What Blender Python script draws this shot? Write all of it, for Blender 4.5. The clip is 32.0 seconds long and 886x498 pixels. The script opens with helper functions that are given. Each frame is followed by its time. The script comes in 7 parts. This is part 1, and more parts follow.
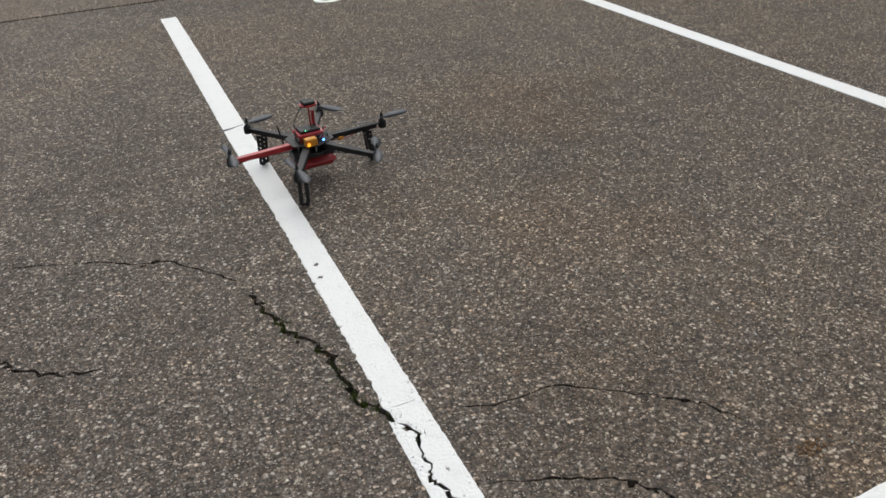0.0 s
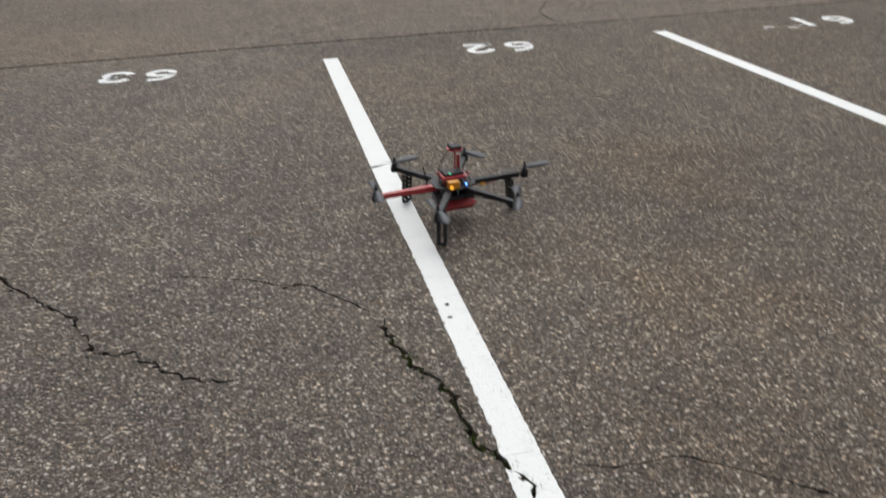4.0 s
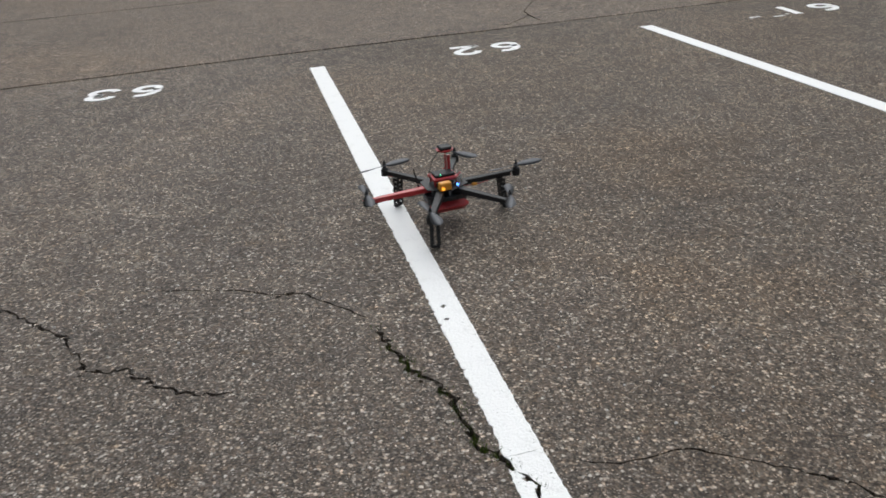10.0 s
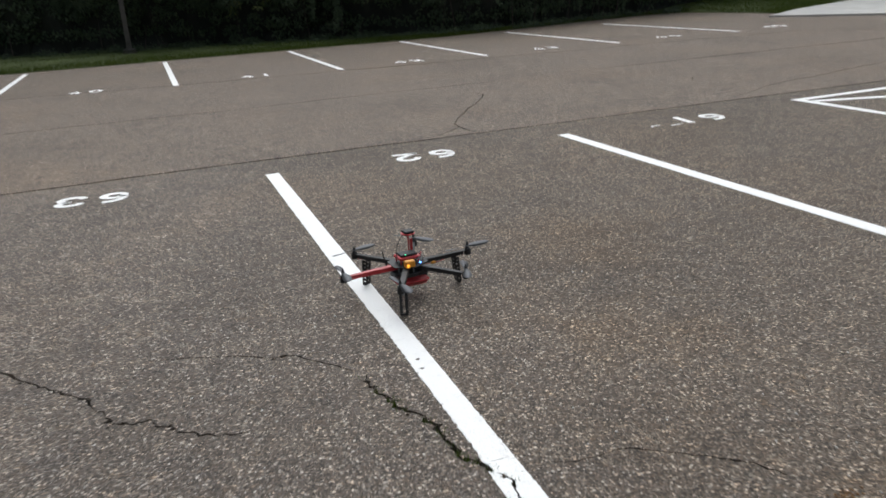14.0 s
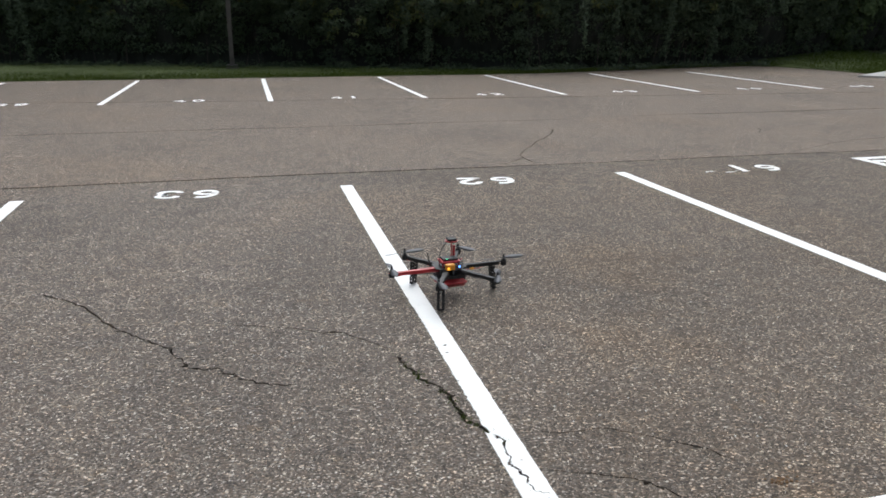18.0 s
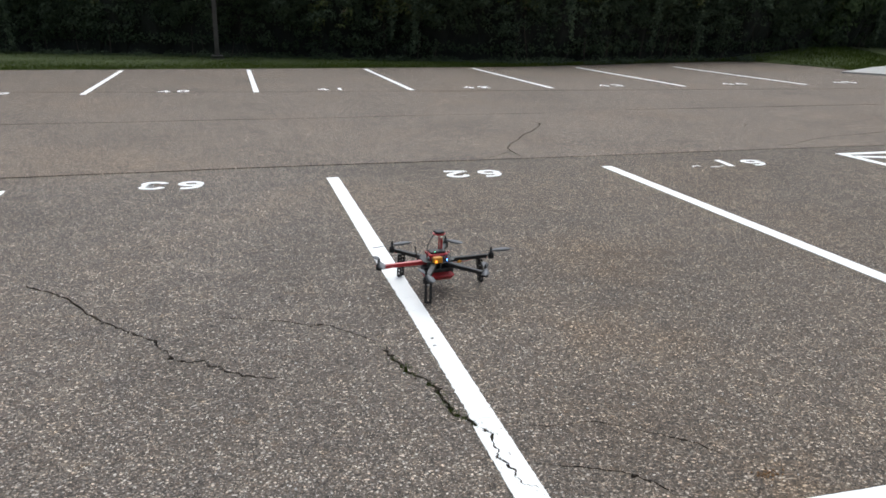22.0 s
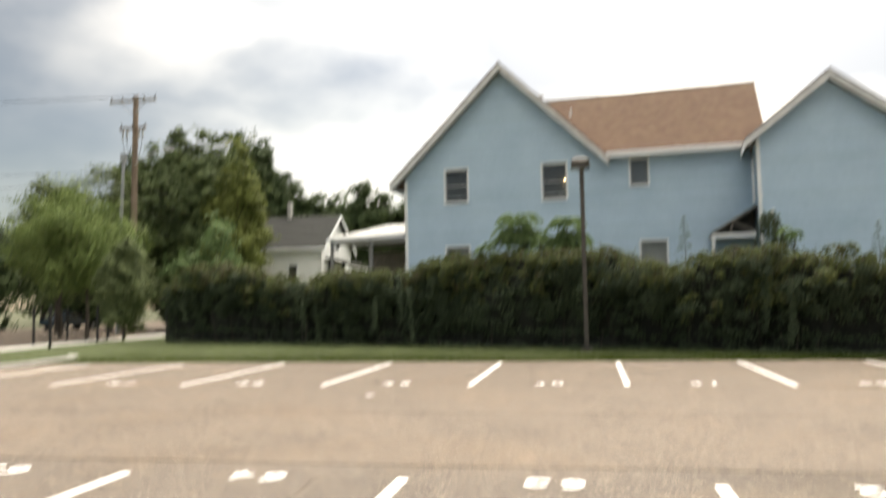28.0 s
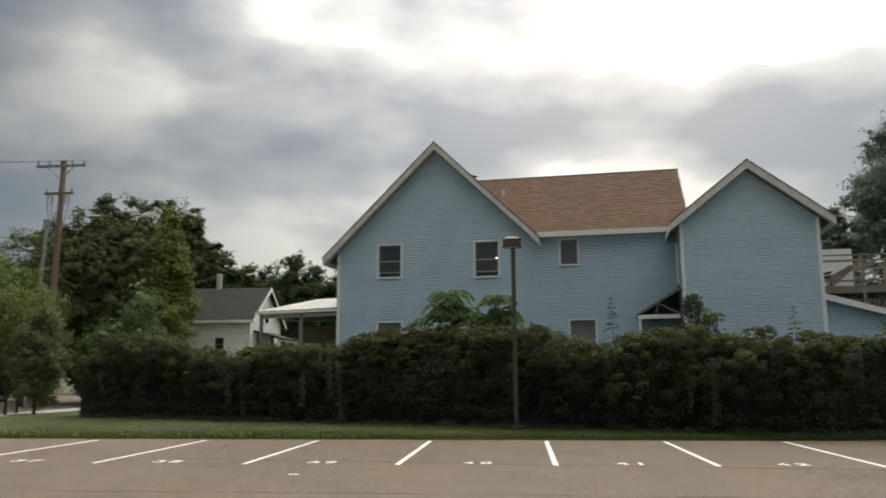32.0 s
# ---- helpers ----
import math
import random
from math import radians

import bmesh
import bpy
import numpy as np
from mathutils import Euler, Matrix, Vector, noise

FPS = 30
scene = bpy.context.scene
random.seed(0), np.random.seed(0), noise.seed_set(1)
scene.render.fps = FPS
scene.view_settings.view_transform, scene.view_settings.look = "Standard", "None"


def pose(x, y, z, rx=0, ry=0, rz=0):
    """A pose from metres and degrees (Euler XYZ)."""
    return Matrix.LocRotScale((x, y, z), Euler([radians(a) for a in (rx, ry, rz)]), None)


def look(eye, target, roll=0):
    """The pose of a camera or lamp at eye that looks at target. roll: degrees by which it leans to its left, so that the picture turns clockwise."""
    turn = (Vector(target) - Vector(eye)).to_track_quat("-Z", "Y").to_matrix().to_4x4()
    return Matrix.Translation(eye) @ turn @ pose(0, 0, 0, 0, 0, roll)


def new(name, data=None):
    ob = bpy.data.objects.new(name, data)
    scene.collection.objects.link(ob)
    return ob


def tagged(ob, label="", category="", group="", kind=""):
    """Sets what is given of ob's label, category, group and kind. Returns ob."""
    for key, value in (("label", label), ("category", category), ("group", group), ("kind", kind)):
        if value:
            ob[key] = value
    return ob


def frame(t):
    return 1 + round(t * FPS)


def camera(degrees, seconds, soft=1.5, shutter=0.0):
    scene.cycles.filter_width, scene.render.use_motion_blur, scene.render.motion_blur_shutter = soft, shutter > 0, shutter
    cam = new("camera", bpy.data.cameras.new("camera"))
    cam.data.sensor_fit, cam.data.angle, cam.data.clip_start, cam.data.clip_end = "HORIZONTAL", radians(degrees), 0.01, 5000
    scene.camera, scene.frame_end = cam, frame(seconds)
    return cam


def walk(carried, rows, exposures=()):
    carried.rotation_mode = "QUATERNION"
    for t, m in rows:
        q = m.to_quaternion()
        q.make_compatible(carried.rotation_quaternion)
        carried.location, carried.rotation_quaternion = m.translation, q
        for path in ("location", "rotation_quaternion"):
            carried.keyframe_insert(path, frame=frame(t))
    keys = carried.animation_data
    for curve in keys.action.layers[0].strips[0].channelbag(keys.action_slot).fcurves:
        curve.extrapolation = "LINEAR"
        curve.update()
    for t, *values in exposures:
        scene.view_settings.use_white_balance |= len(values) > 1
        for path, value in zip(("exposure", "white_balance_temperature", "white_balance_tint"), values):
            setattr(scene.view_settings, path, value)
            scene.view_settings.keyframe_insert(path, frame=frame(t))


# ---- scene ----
from mathutils import geometry

cam = camera(58.8, 32.0, soft=1.65, shutter=0.9)
PATH = [
    (0, (-0.477, -5.997, 1.399), (0.186, -4.417, 0.369), -2.9),
    (0.5, (-0.471, -6.007, 1.389), (0.197, -4.423, 0.366), -2.5),
    (1, (-0.459, -6.004, 1.376), (0.136, -4.456, 0.259), -3.7),
    (1.5, (-0.456, -6.0, 1.381), (0.181, -4.456, 0.28), -2.8),
    (2, (-0.438, -6.007, 1.38), (0.177, -4.452, 0.283), -3.7),
    (2.5, (-0.475, -6.0, 1.385), (0.126, -4.417, 0.32), -3.2),
    (3, (-0.464, -6.007, 1.386), (0.115, -4.41, 0.33), -2.9),
    (3.5, (-0.492, -5.997, 1.395), (0.066, -4.356, 0.398), -2.6),
    (4, (-0.516, -6.008, 1.402), (-0.126, -4.27, 0.493), -1.8),
    (4.5, (-0.521, -6.011, 1.396), (-0.138, -4.242, 0.543), -1.6),
    (6.5, (-0.482, -5.976, 1.373), (0.002, -4.253, 0.481), -3.7),
    (7, (-0.475, -5.973, 1.368), (-0.016, -4.251, 0.461), -3.4),
    (7.5, (-0.465, -5.977, 1.369), (0.002, -4.245, 0.484), -4.5),
    (8, (-0.477, -5.979, 1.371), (-0.042, -4.248, 0.467), -4.3),
    (8.5, (-0.485, -5.987, 1.376), (-0.085, -4.245, 0.479), -3.9),
    (9, (-0.487, -5.989, 1.37), (-0.107, -4.239, 0.48), -3.6),
    (9.5, (-0.501, -5.993, 1.373), (-0.121, -4.242, 0.485), -4.1),
    (10, (-0.5, -5.987, 1.369), (-0.1, -4.243, 0.474), -4.2),
    (10.5, (-0.483, -5.985, 1.363), (-0.026, -4.257, 0.466), -4.1),
    (11, (-0.485, -5.992, 1.365), (-0.025, -4.273, 0.451), -4.1),
    (11.5, (-0.475, -5.997, 1.363), (-0.031, -4.275, 0.448), -3.3),
    (12, (-0.466, -5.994, 1.362), (-0.029, -4.269, 0.45), -3.4),
    (12.5, (-0.487, -6.018, 1.376), (-0.096, -4.244, 0.54), -2.4),
    (13, (-0.501, -6.079, 1.397), (-0.047, -4.315, 0.57), -6.5),
    (13.5, (-0.719, -6.239, 1.42), (-0.088, -4.479, 0.71), -3.4),
    (15.5, (-0.908, -7.026, 1.49), (-0.348, -5.2, 0.896), -1.9),
    (16, (-0.888, -7.025, 1.478), (-0.378, -5.185, 0.884), -0.9),
    (16.5, (-0.846, -7.054, 1.482), (-0.368, -5.195, 0.922), 0.7),
    (17, (-0.828, -7.043, 1.47), (-0.37, -5.179, 0.91), 0.2),
    (17.5, (-0.831, -7.047, 1.477), (-0.389, -5.182, 0.906), -0.2),
    (18, (-0.827, -7.053, 1.482), (-0.367, -5.192, 0.915), 0.1),
    (18.5, (-0.818, -7.049, 1.482), (-0.317, -5.198, 0.914), 0.6),
    (19, (-0.82, -7.04, 1.477), (-0.291, -5.193, 0.921), 0.3),
    (19.5, (-0.828, -7.049, 1.486), (-0.309, -5.201, 0.923), 0.1),
    (20, (-0.829, -7.042, 1.482), (-0.319, -5.194, 0.913), 0.1),
    (20.5, (-0.828, -7.039, 1.48), (-0.321, -5.19, 0.91), 0.4),
    (21, (-0.825, -7.042, 1.481), (-0.32, -5.193, 0.909), 0.4),
    (21.5, (-0.835, -7.038, 1.478), (-0.331, -5.19, 0.902), 0.5),
    (22, (-0.835, -7.038, 1.477), (-0.34, -5.19, 0.893), 0.7),
    (22.5, (-0.843, -7.038, 1.499), (-0.362, -5.176, 0.951), 1.6),
    (23, (-0.854, -7.016, 1.502), (-0.375, -5.134, 1.023), 3.1),
    (23.5, (-0.872, -7.033, 1.529), (-0.442, -5.129, 1.093), 2.4),
    (24, (-0.887, -7.012, 1.532), (-0.553, -5.074, 1.164), 0.9),
    (24.5, (-0.902, -7.034, 1.559), (-0.657, -5.069, 1.277), 0.1),
    (25, (-0.95, -7.029, 1.56), (-0.843, -5.043, 1.348), -0.3),
    (25.5, (-0.947, -7.039, 1.598), (-0.94, -5.045, 1.449), -0.2),
    (27.5, (-1.042, -7.073, 1.628), (-1.345, -5.097, 1.68), -1.0),
    (27.9, (-1.037, -7.03, 1.592), (-1.41, -5.068, 1.685), -1.1),
    (28, (-1.036, -7.025, 1.59), (-1.398, -5.063, 1.723), -1.1),
    (28.1, (-1.034, -7.025, 1.59), (-1.384, -5.063, 1.778), -1.1),
    (28.5, (-1.016, -7.027, 1.592), (-1.311, -5.064, 1.838), -0.9),
    (29, (-1.024, -7.035, 1.583), (-1.185, -5.067, 1.901), -0.6),
    (29.5, (-1.01, -7.044, 1.579), (-1.141, -5.076, 1.913), -0.0),
    (30, (-1.001, -7.048, 1.581), (-1.086, -5.079, 1.92), 0.1),
    (30.5, (-1.007, -7.055, 1.584), (-1.059, -5.085, 1.922), -0.3),
    (31, (-1.004, -7.068, 1.579), (-1.062, -5.093, 1.887), -0.3),
    (31.5, (-1.008, -7.063, 1.584), (-1.126, -5.092, 1.902), 0.2),
    (32, (-1.01, -7.065, 1.588), (-1.199, -5.1, 1.91), -0.3),
]
walk(cam, [(t, look(eye, target, roll)) for t, eye, target, roll in PATH],
     exposures=[(0, -0.41, 6200, 10), (2, -0.48, 6200, 10), (4.5, -0.31, 6200, 10), (6.5, -0.31, 6150, 10), (9, -0.31, 6100, 10), (13, -0.27, 6050, 10), (16, 0.05, 6000, 10), (20, 0.03, 5950, 10), (23, 0.13, 5900, 10), (24, 0.19, 5900, 10), (25, 1.02, 6400, 11),
                (25.5, 1.16, 6750, 11), (27.5, 1.19, 7300, 11), (28, 1.22, 7300, 11), (28.5, 0.82, 7100, 10), (29, 0.34, 7050, 10), (30, 0.19, 7050, 10), (32, 0.19, 7050, 10)])

# ---- sky and sun: thick broken cloud, brightest above the house ----
SUN_EL, SUN_AZ = 30, 8  # degrees; azimuth clockwise from +y


def make_world():
    w = bpy.data.worlds.new("overcast_sky")
    scene.world = w
    w.use_nodes = True
    nt = w.node_tree
    n, l = nt.nodes, nt.links
    n.clear()
    out = n.new("ShaderNodeOutputWorld")
    sky = n.new("ShaderNodeTexSky")
    sky.sky_type, sky.sun_disc = "NISHITA", False
    sky.dust_density = 0.4
    sky.sun_elevation, sky.sun_rotation = radians(SUN_EL), radians(SUN_AZ)
    tc = n.new("ShaderNodeTexCoord")
    mp = n.new("ShaderNodeMapping")
    mp.inputs["Scale"].default_value = (1.0, 1.0, 2.2)
    mp.inputs["Location"].default_value = (0.35, 0.1, 0.2)
    l.new(tc.outputs["Generated"], mp.inputs["Vector"])
    big = n.new("ShaderNodeTexNoise")
    big.inputs["Scale"].default_value, big.inputs["Detail"].default_value = 3.1, 9
    big.inputs["Roughness"].default_value = 0.46
    l.new(mp.outputs["Vector"], big.inputs["Vector"])
    ramp = n.new("ShaderNodeValToRGB")
    cr = ramp.color_ramp
    cr.elements[0].position, cr.elements[0].color = 0.38, (0.315, 0.33, 0.352, 1)
    cr.elements[1].position, cr.elements[1].color = 0.64, (1.54, 1.48, 1.36, 1)
    e = cr.elements.new(0.5)
    e.color = (0.675, 0.675, 0.65, 1)
    l.new(big.outputs["Fac"], ramp.inputs["Fac"])
    # clouds thin out towards the hidden sun
    dot = n.new("ShaderNodeVectorMath")
    dot.operation = "DOT_PRODUCT"
    a, el = radians(SUN_AZ), radians(SUN_EL)
    dot.inputs[1].default_value = (math.sin(a) * math.cos(el), math.cos(a) * math.cos(el), math.sin(el))
    nrm = n.new("ShaderNodeVectorMath")
    nrm.operation = "NORMALIZE"
    l.new(tc.outputs["Generated"], nrm.inputs[0])
    l.new(nrm.outputs[0], dot.inputs[0])
    glow = n.new("ShaderNodeMapRange")
    glow.inputs["From Min"].default_value, glow.inputs["From Max"].default_value = 0.7, 0.96
    glow.inputs["To Min"].default_value, glow.inputs["To Max"].default_value = 0.36, 1.15
    l.new(dot.outputs["Value"], glow.inputs["Value"])
    # an overcast sky brightens from the horizon to the zenith
    sep = n.new("ShaderNodeSeparateXYZ")
    l.new(nrm.outputs[0], sep.inputs[0])
    above = n.new("ShaderNodeMath")
    above.operation = "MAXIMUM"
    above.inputs[1].default_value = 0.0
    l.new(sep.outputs["Z"], above.inputs[0])
    cube = n.new("ShaderNodeMath")
    cube.operation = "POWER"
    cube.inputs[1].default_value = 3.0
    l.new(above.outputs[0], cube.inputs[0])
    rise = n.new("ShaderNodeMath")
    rise.operation = "MULTIPLY_ADD"
    rise.inputs[1].default_value, rise.inputs[2].default_value = 11.0, 0.5
    l.new(cube.outputs[0], rise.inputs[0])
    both = n.new("ShaderNodeMath")
    both.operation = "MULTIPLY"
    # the sky away from the sun is the darker one
    side = n.new("ShaderNodeMapRange")
    side.inputs["From Min"].default_value, side.inputs["From Max"].default_value = -0.75, 0.5
    side.inputs["To Min"].default_value, side.inputs["To Max"].default_value = 0.47, 1.0
    l.new(dot.outputs["Value"], side.inputs["Value"])
    lit = n.new("ShaderNodeMath")
    lit.operation = "MULTIPLY"
    l.new(glow.outputs["Result"], lit.inputs[0])
    l.new(side.outputs["Result"], lit.inputs[1])
    # the cover is thicker towards -x
    west = n.new("ShaderNodeMapRange")
    west.inputs["From Min"].default_value, west.inputs["From Max"].default_value = -0.5, -0.08
    west.inputs["To Min"].default_value, west.inputs["To Max"].default_value = 0.58, 1.0
    l.new(sep.outputs["X"], west.inputs["Value"])
    thick = n.new("ShaderNodeMath")
    thick.operation = "MULTIPLY"
    l.new(lit.outputs[0], thick.inputs[0])
    l.new(west.outputs["Result"], thick.inputs[1])
    l.new(rise.outputs[0], both.inputs[0])
    l.new(thick.outputs[0], both.inputs[1])
    mul = n.new("ShaderNodeVectorMath")
    mul.operation = "SCALE"
    l.new(ramp.outputs["Color"], mul.inputs[0])
    l.new(both.outputs[0], mul.inputs["Scale"])
    b1, b2, cover = n.new("ShaderNodeBackground"), n.new("ShaderNodeBackground"), n.new("ShaderNodeMixShader")
    cover.inputs[0].default_value = 0.5
    l.new(sky.outputs["Color"], b1.inputs["Color"])
    b1.inputs["Strength"].default_value = 0.05
    l.new(mul.outputs[0], b2.inputs["Color"])
    b2.inputs["Strength"].default_value = 1.6
    l.new(b1.outputs[0], cover.inputs[1])
    l.new(b2.outputs[0], cover.inputs[2])
    l.new(cover.outputs[0], out.inputs["Surface"])
    sun = new("sun", bpy.data.lights.new("sun", "SUN"))
    sun.data.energy, sun.data.angle, sun.data.color = 0.7, radians(25), (1.0, 0.96, 0.9)
    d = Vector((math.sin(a) * math.cos(el), math.cos(a) * math.cos(el), math.sin(el)))
    sun.matrix_world = look(d * 60, (0, 0, 0))


make_world()


# ---- materials ----
def material(name):
    m = bpy.data.materials.new(name)
    m.use_nodes = True
    nt = m.node_tree
    return m, nt.nodes, nt.links, nt.nodes["Principled BSDF"]


def ramp_node(n, stops):
    r = n.new("ShaderNodeValToRGB")
    cr = r.color_ramp
    while len(cr.elements) < len(stops):
        cr.elements.new(0.5)
    for e, (p, c) in zip(cr.elements, stops):
        e.position, e.color = p, (*c, 1)
    return r


def noise_node(n, l, vec, scale, detail=4, rough=0.55):
    t = n.new("ShaderNodeTexNoise")
    t.inputs["Scale"].default_value, t.inputs["Detail"].default_value, t.inputs["Roughness"].default_value = scale, detail, rough
    l.new(vec, t.inputs["Vector"])
    return t


def mix_node(n, l, fac, a, b, mode="MIX"):
    m = n.new("ShaderNodeMix")
    m.data_type, m.blend_type = "RGBA", mode
    for key, v in ((0, fac), (6, a), (7, b)):
        if hasattr(v, "is_linked"):
            l.new(v, m.inputs[key])
        elif key == 0:
            m.inputs[key].default_value = v
        else:
            m.inputs[key].default_value = (*v, 1)
    return m.outputs[2]


def surface(name, c1, c2, scale=6.0, rough=0.7, bump=0.2, bump_scale=60.0, metal=0.0, spread=(0.35, 0.65), per_object=0.0, island=0.0, stretch=(1, 1, 1)):
    """Two tones at a large and a small scale, fine relief, and a little change from piece to piece."""
    m, n, l, bsdf = material(name)
    tc = n.new("ShaderNodeTexCoord")
    mp = n.new("ShaderNodeMapping")
    mp.inputs["Scale"].default_value = stretch
    l.new(tc.outputs["Object"], mp.inputs["Vector"])
    v = mp.outputs["Vector"]
    a = noise_node(n, l, v, scale, 5)
    b = noise_node(n, l, v, scale * 9, 3)
    r = ramp_node(n, [(spread[0], c1), (spread[1], c2)])
    mixed = n.new("ShaderNodeMath")
    mixed.operation = "MULTIPLY_ADD"
    mixed.inputs[1].default_value = 0.35
    l.new(b.outputs["Fac"], mixed.inputs[0])
    sc = n.new("ShaderNodeMath")
    sc.operation = "MULTIPLY"
    sc.inputs[1].default_value = 0.65
    l.new(a.outputs["Fac"], sc.inputs[0])
    l.new(sc.outputs[0], mixed.inputs[2])
    l.new(mixed.outputs[0], r.inputs["Fac"])
    col = r.outputs["Color"]
    if per_object or island:
        if island:
            g = n.new("ShaderNodeNewGeometry")
            rnd, amount = g.outputs["Random Per Island"], island
        else:
            g = n.new("ShaderNodeObjectInfo")
            rnd, amount = g.outputs["Random"], per_object
        hsv = n.new("ShaderNodeHueSaturation")
        mr = n.new("ShaderNodeMapRange")
        mr.inputs["To Min"].default_value, mr.inputs["To Max"].default_value = 1 - amount, 1 + amount
        l.new(rnd, mr.inputs["Value"])
        l.new(mr.outputs["Result"], hsv.inputs["Value"])
        mh = n.new("ShaderNodeMapRange")
        mh.inputs["To Min"].default_value, mh.inputs["To Max"].default_value = 0.5 - amount * 0.06, 0.5 + amount * 0.06
        l.new(rnd, mh.inputs["Value"])
        l.new(mh.outputs["Result"], hsv.inputs["Hue"])
        l.new(col, hsv.inputs["Color"])
        col = hsv.outputs["Color"]
    l.new(col, bsdf.inputs["Base Color"])
    bsdf.inputs["Roughness"].default_value, bsdf.inputs["Metallic"].default_value = rough, metal
    if bump:
        bt = noise_node(n, l, v, bump_scale, 3)
        bn = n.new("ShaderNodeBump")
        bn.inputs["Strength"].default_value, bn.inputs["Distance"].default_value = bump, 0.01
        l.new(bt.outputs["Fac"], bn.inputs["Height"])
        l.new(bn.outputs["Normal"], bsdf.inputs["Normal"])
    return m


def asphalt(name, tint, spread, stain, rusty=(), sides=None):
    """Worn asphalt: stones of many tones set in a dark binder, broad stains."""
    m, n, l, bsdf = material(name)
    tc = n.new("ShaderNodeTexCoord")
    v = tc.outputs["Object"]
    cols, heights = [], []
    for scale, off in ((112, 0.0), (245, 0.13)):
        mp = n.new("ShaderNodeMapping")
        mp.inputs["Location"].default_value = (off, off * 2, 0)
        l.new(v, mp.inputs["Vector"])
        vor = n.new("ShaderNodeTexVoronoi")
        vor.inputs["Scale"].default_value = scale
        l.new(mp.outputs["Vector"], vor.inputs["Vector"])
        sep = n.new("ShaderNodeSeparateColor")
        l.new(vor.outputs["Color"], sep.inputs["Color"])
        tone = ramp_node(n, [(0.0, (0.02, 0.0185, 0.017)), (0.4, (0.078, 0.069, 0.061)), (0.72, (0.126, 0.11, 0.096)), (0.9, (0.215, 0.192, 0.167)), (1.0, spread)])
        l.new(sep.outputs["Red"], tone.inputs["Fac"])
        hue = ramp_node(n, [(0.0, (1.12, 0.98, 0.86)), (0.5, (1.0, 1.0, 1.0)), (1.0, (0.94, 1.0, 1.05))])
        l.new(sep.outputs["Green"], hue.inputs["Fac"])
        tinted = mix_node(n, l, 1.0, tone.outputs["Color"], hue.outputs["Color"], "MULTIPLY")
        edge = ramp_node(n, [(0.42, (1, 1, 1)), (0.74, (0.42, 0.42, 0.42))])
        l.new(vor.outputs["Distance"], edge.inputs["Fac"])
        cols.append(mix_node(n, l, 1.0, tinted, edge.outputs["Color"], "MULTIPLY"))
        heights.append(sep.outputs["Red"])
    pick = noise_node(n, l, v, 60, 2)
    base = mix_node(n, l, pick.outputs["Fac"], cols[0], cols[1])
    base = mix_node(n, l, 1.0, base, tint, "MULTIPLY")
    broad = noise_node(n, l, v, 0.55, 6, 0.6)
    br = ramp_node(n, [(0.3, (1 - stain, 1 - stain, 1 - stain)), (0.5, (1, 1, 1)), (0.72, (1 + stain * 0.6, 1 + stain * 0.5, 1 + stain * 0.36))])
    l.new(broad.outputs["Fac"], br.inputs["Fac"])
    base = mix_node(n, l, 1.0, base, br.outputs["Color"], "MULTIPLY")
    rust = noise_node(n, l, v, 0.42, 4, 0.55)
    rr = ramp_node(n, [(0.5, (1, 1, 1)), (0.68, (1.04, 1.0, 0.95))])
    l.new(rust.outputs["Fac"], rr.inputs["Fac"])
    fleck = noise_node(n, l, v, 11, 3, 0.6)
    fr = ramp_node(n, [(0.6, (1, 1, 1)), (0.74, (1.1, 1.01, 0.88))])
    l.new(fleck.outputs["Fac"], fr.inputs["Fac"])
    base = mix_node(n, l, 1.0, base, mix_node(n, l, 1.0, rr.outputs["Color"], fr.outputs["Color"], "MULTIPLY"), "MULTIPLY")
    # rust stains where something stood and leaked
    warp = noise_node(n, l, v, 2.2, 4, 0.6)
    off = n.new("ShaderNodeVectorMath")
    off.operation = "MULTIPLY_ADD"
    off.inputs[1].default_value = (1.5, 1.5, 0.2)
    l.new(warp.outputs["Color"], off.inputs[0])
    l.new(v, off.inputs[2])
    for x, y, r in rusty:
        dist = n.new("ShaderNodeVectorMath")
        dist.operation = "DISTANCE"
        l.new(off.outputs[0], dist.inputs[0])
        dist.inputs[1].default_value = (x + 0.75, y + 0.75, 0.1)
        sr = ramp_node(n, [(r * 0.1, (1.07, 1.0, 0.91)), (r, (1, 1, 1))])
        l.new(dist.outputs["Value"], sr.inputs["Fac"])
        base = mix_node(n, l, 1.0, base, sr.outputs["Color"], "MULTIPLY")
    if sides:  # the lot is paler towards -x and darker towards +x
        sx = n.new("ShaderNodeSeparateXYZ")
        l.new(off.outputs[0], sx.inputs[0])
        across = ramp_node(n, [(0.35, sides[0]), (0.6, sides[1])])
        mx = n.new("ShaderNodeMapRange")
        mx.inputs["From Min"].default_value, mx.inputs["From Max"].default_value = -2.0, 4.0
        l.new(sx.outputs["X"], mx.inputs["Value"])
        l.new(mx.outputs["Result"], across.inputs["Fac"])
        base = mix_node(n, l, 1.0, base, across.outputs["Color"], "MULTIPLY")
    mid = noise_node(n, l, v, 5, 5, 0.62)
    mr = ramp_node(n, [(0.3, (0.84, 0.84, 0.86)), (0.7, (1.14, 1.12, 1.08))])
    l.new(mid.outputs["Fac"], mr.inputs["Fac"])
    base = mix_node(n, l, 1.0, base, mr.outputs["Color"], "MULTIPLY")
    l.new(base, bsdf.inputs["Base Color"])
    bsdf.inputs["Roughness"].default_value = 0.88
    bsdf.inputs["Specular IOR Level"].default_value = 0.3
    bn = n.new("ShaderNodeBump")
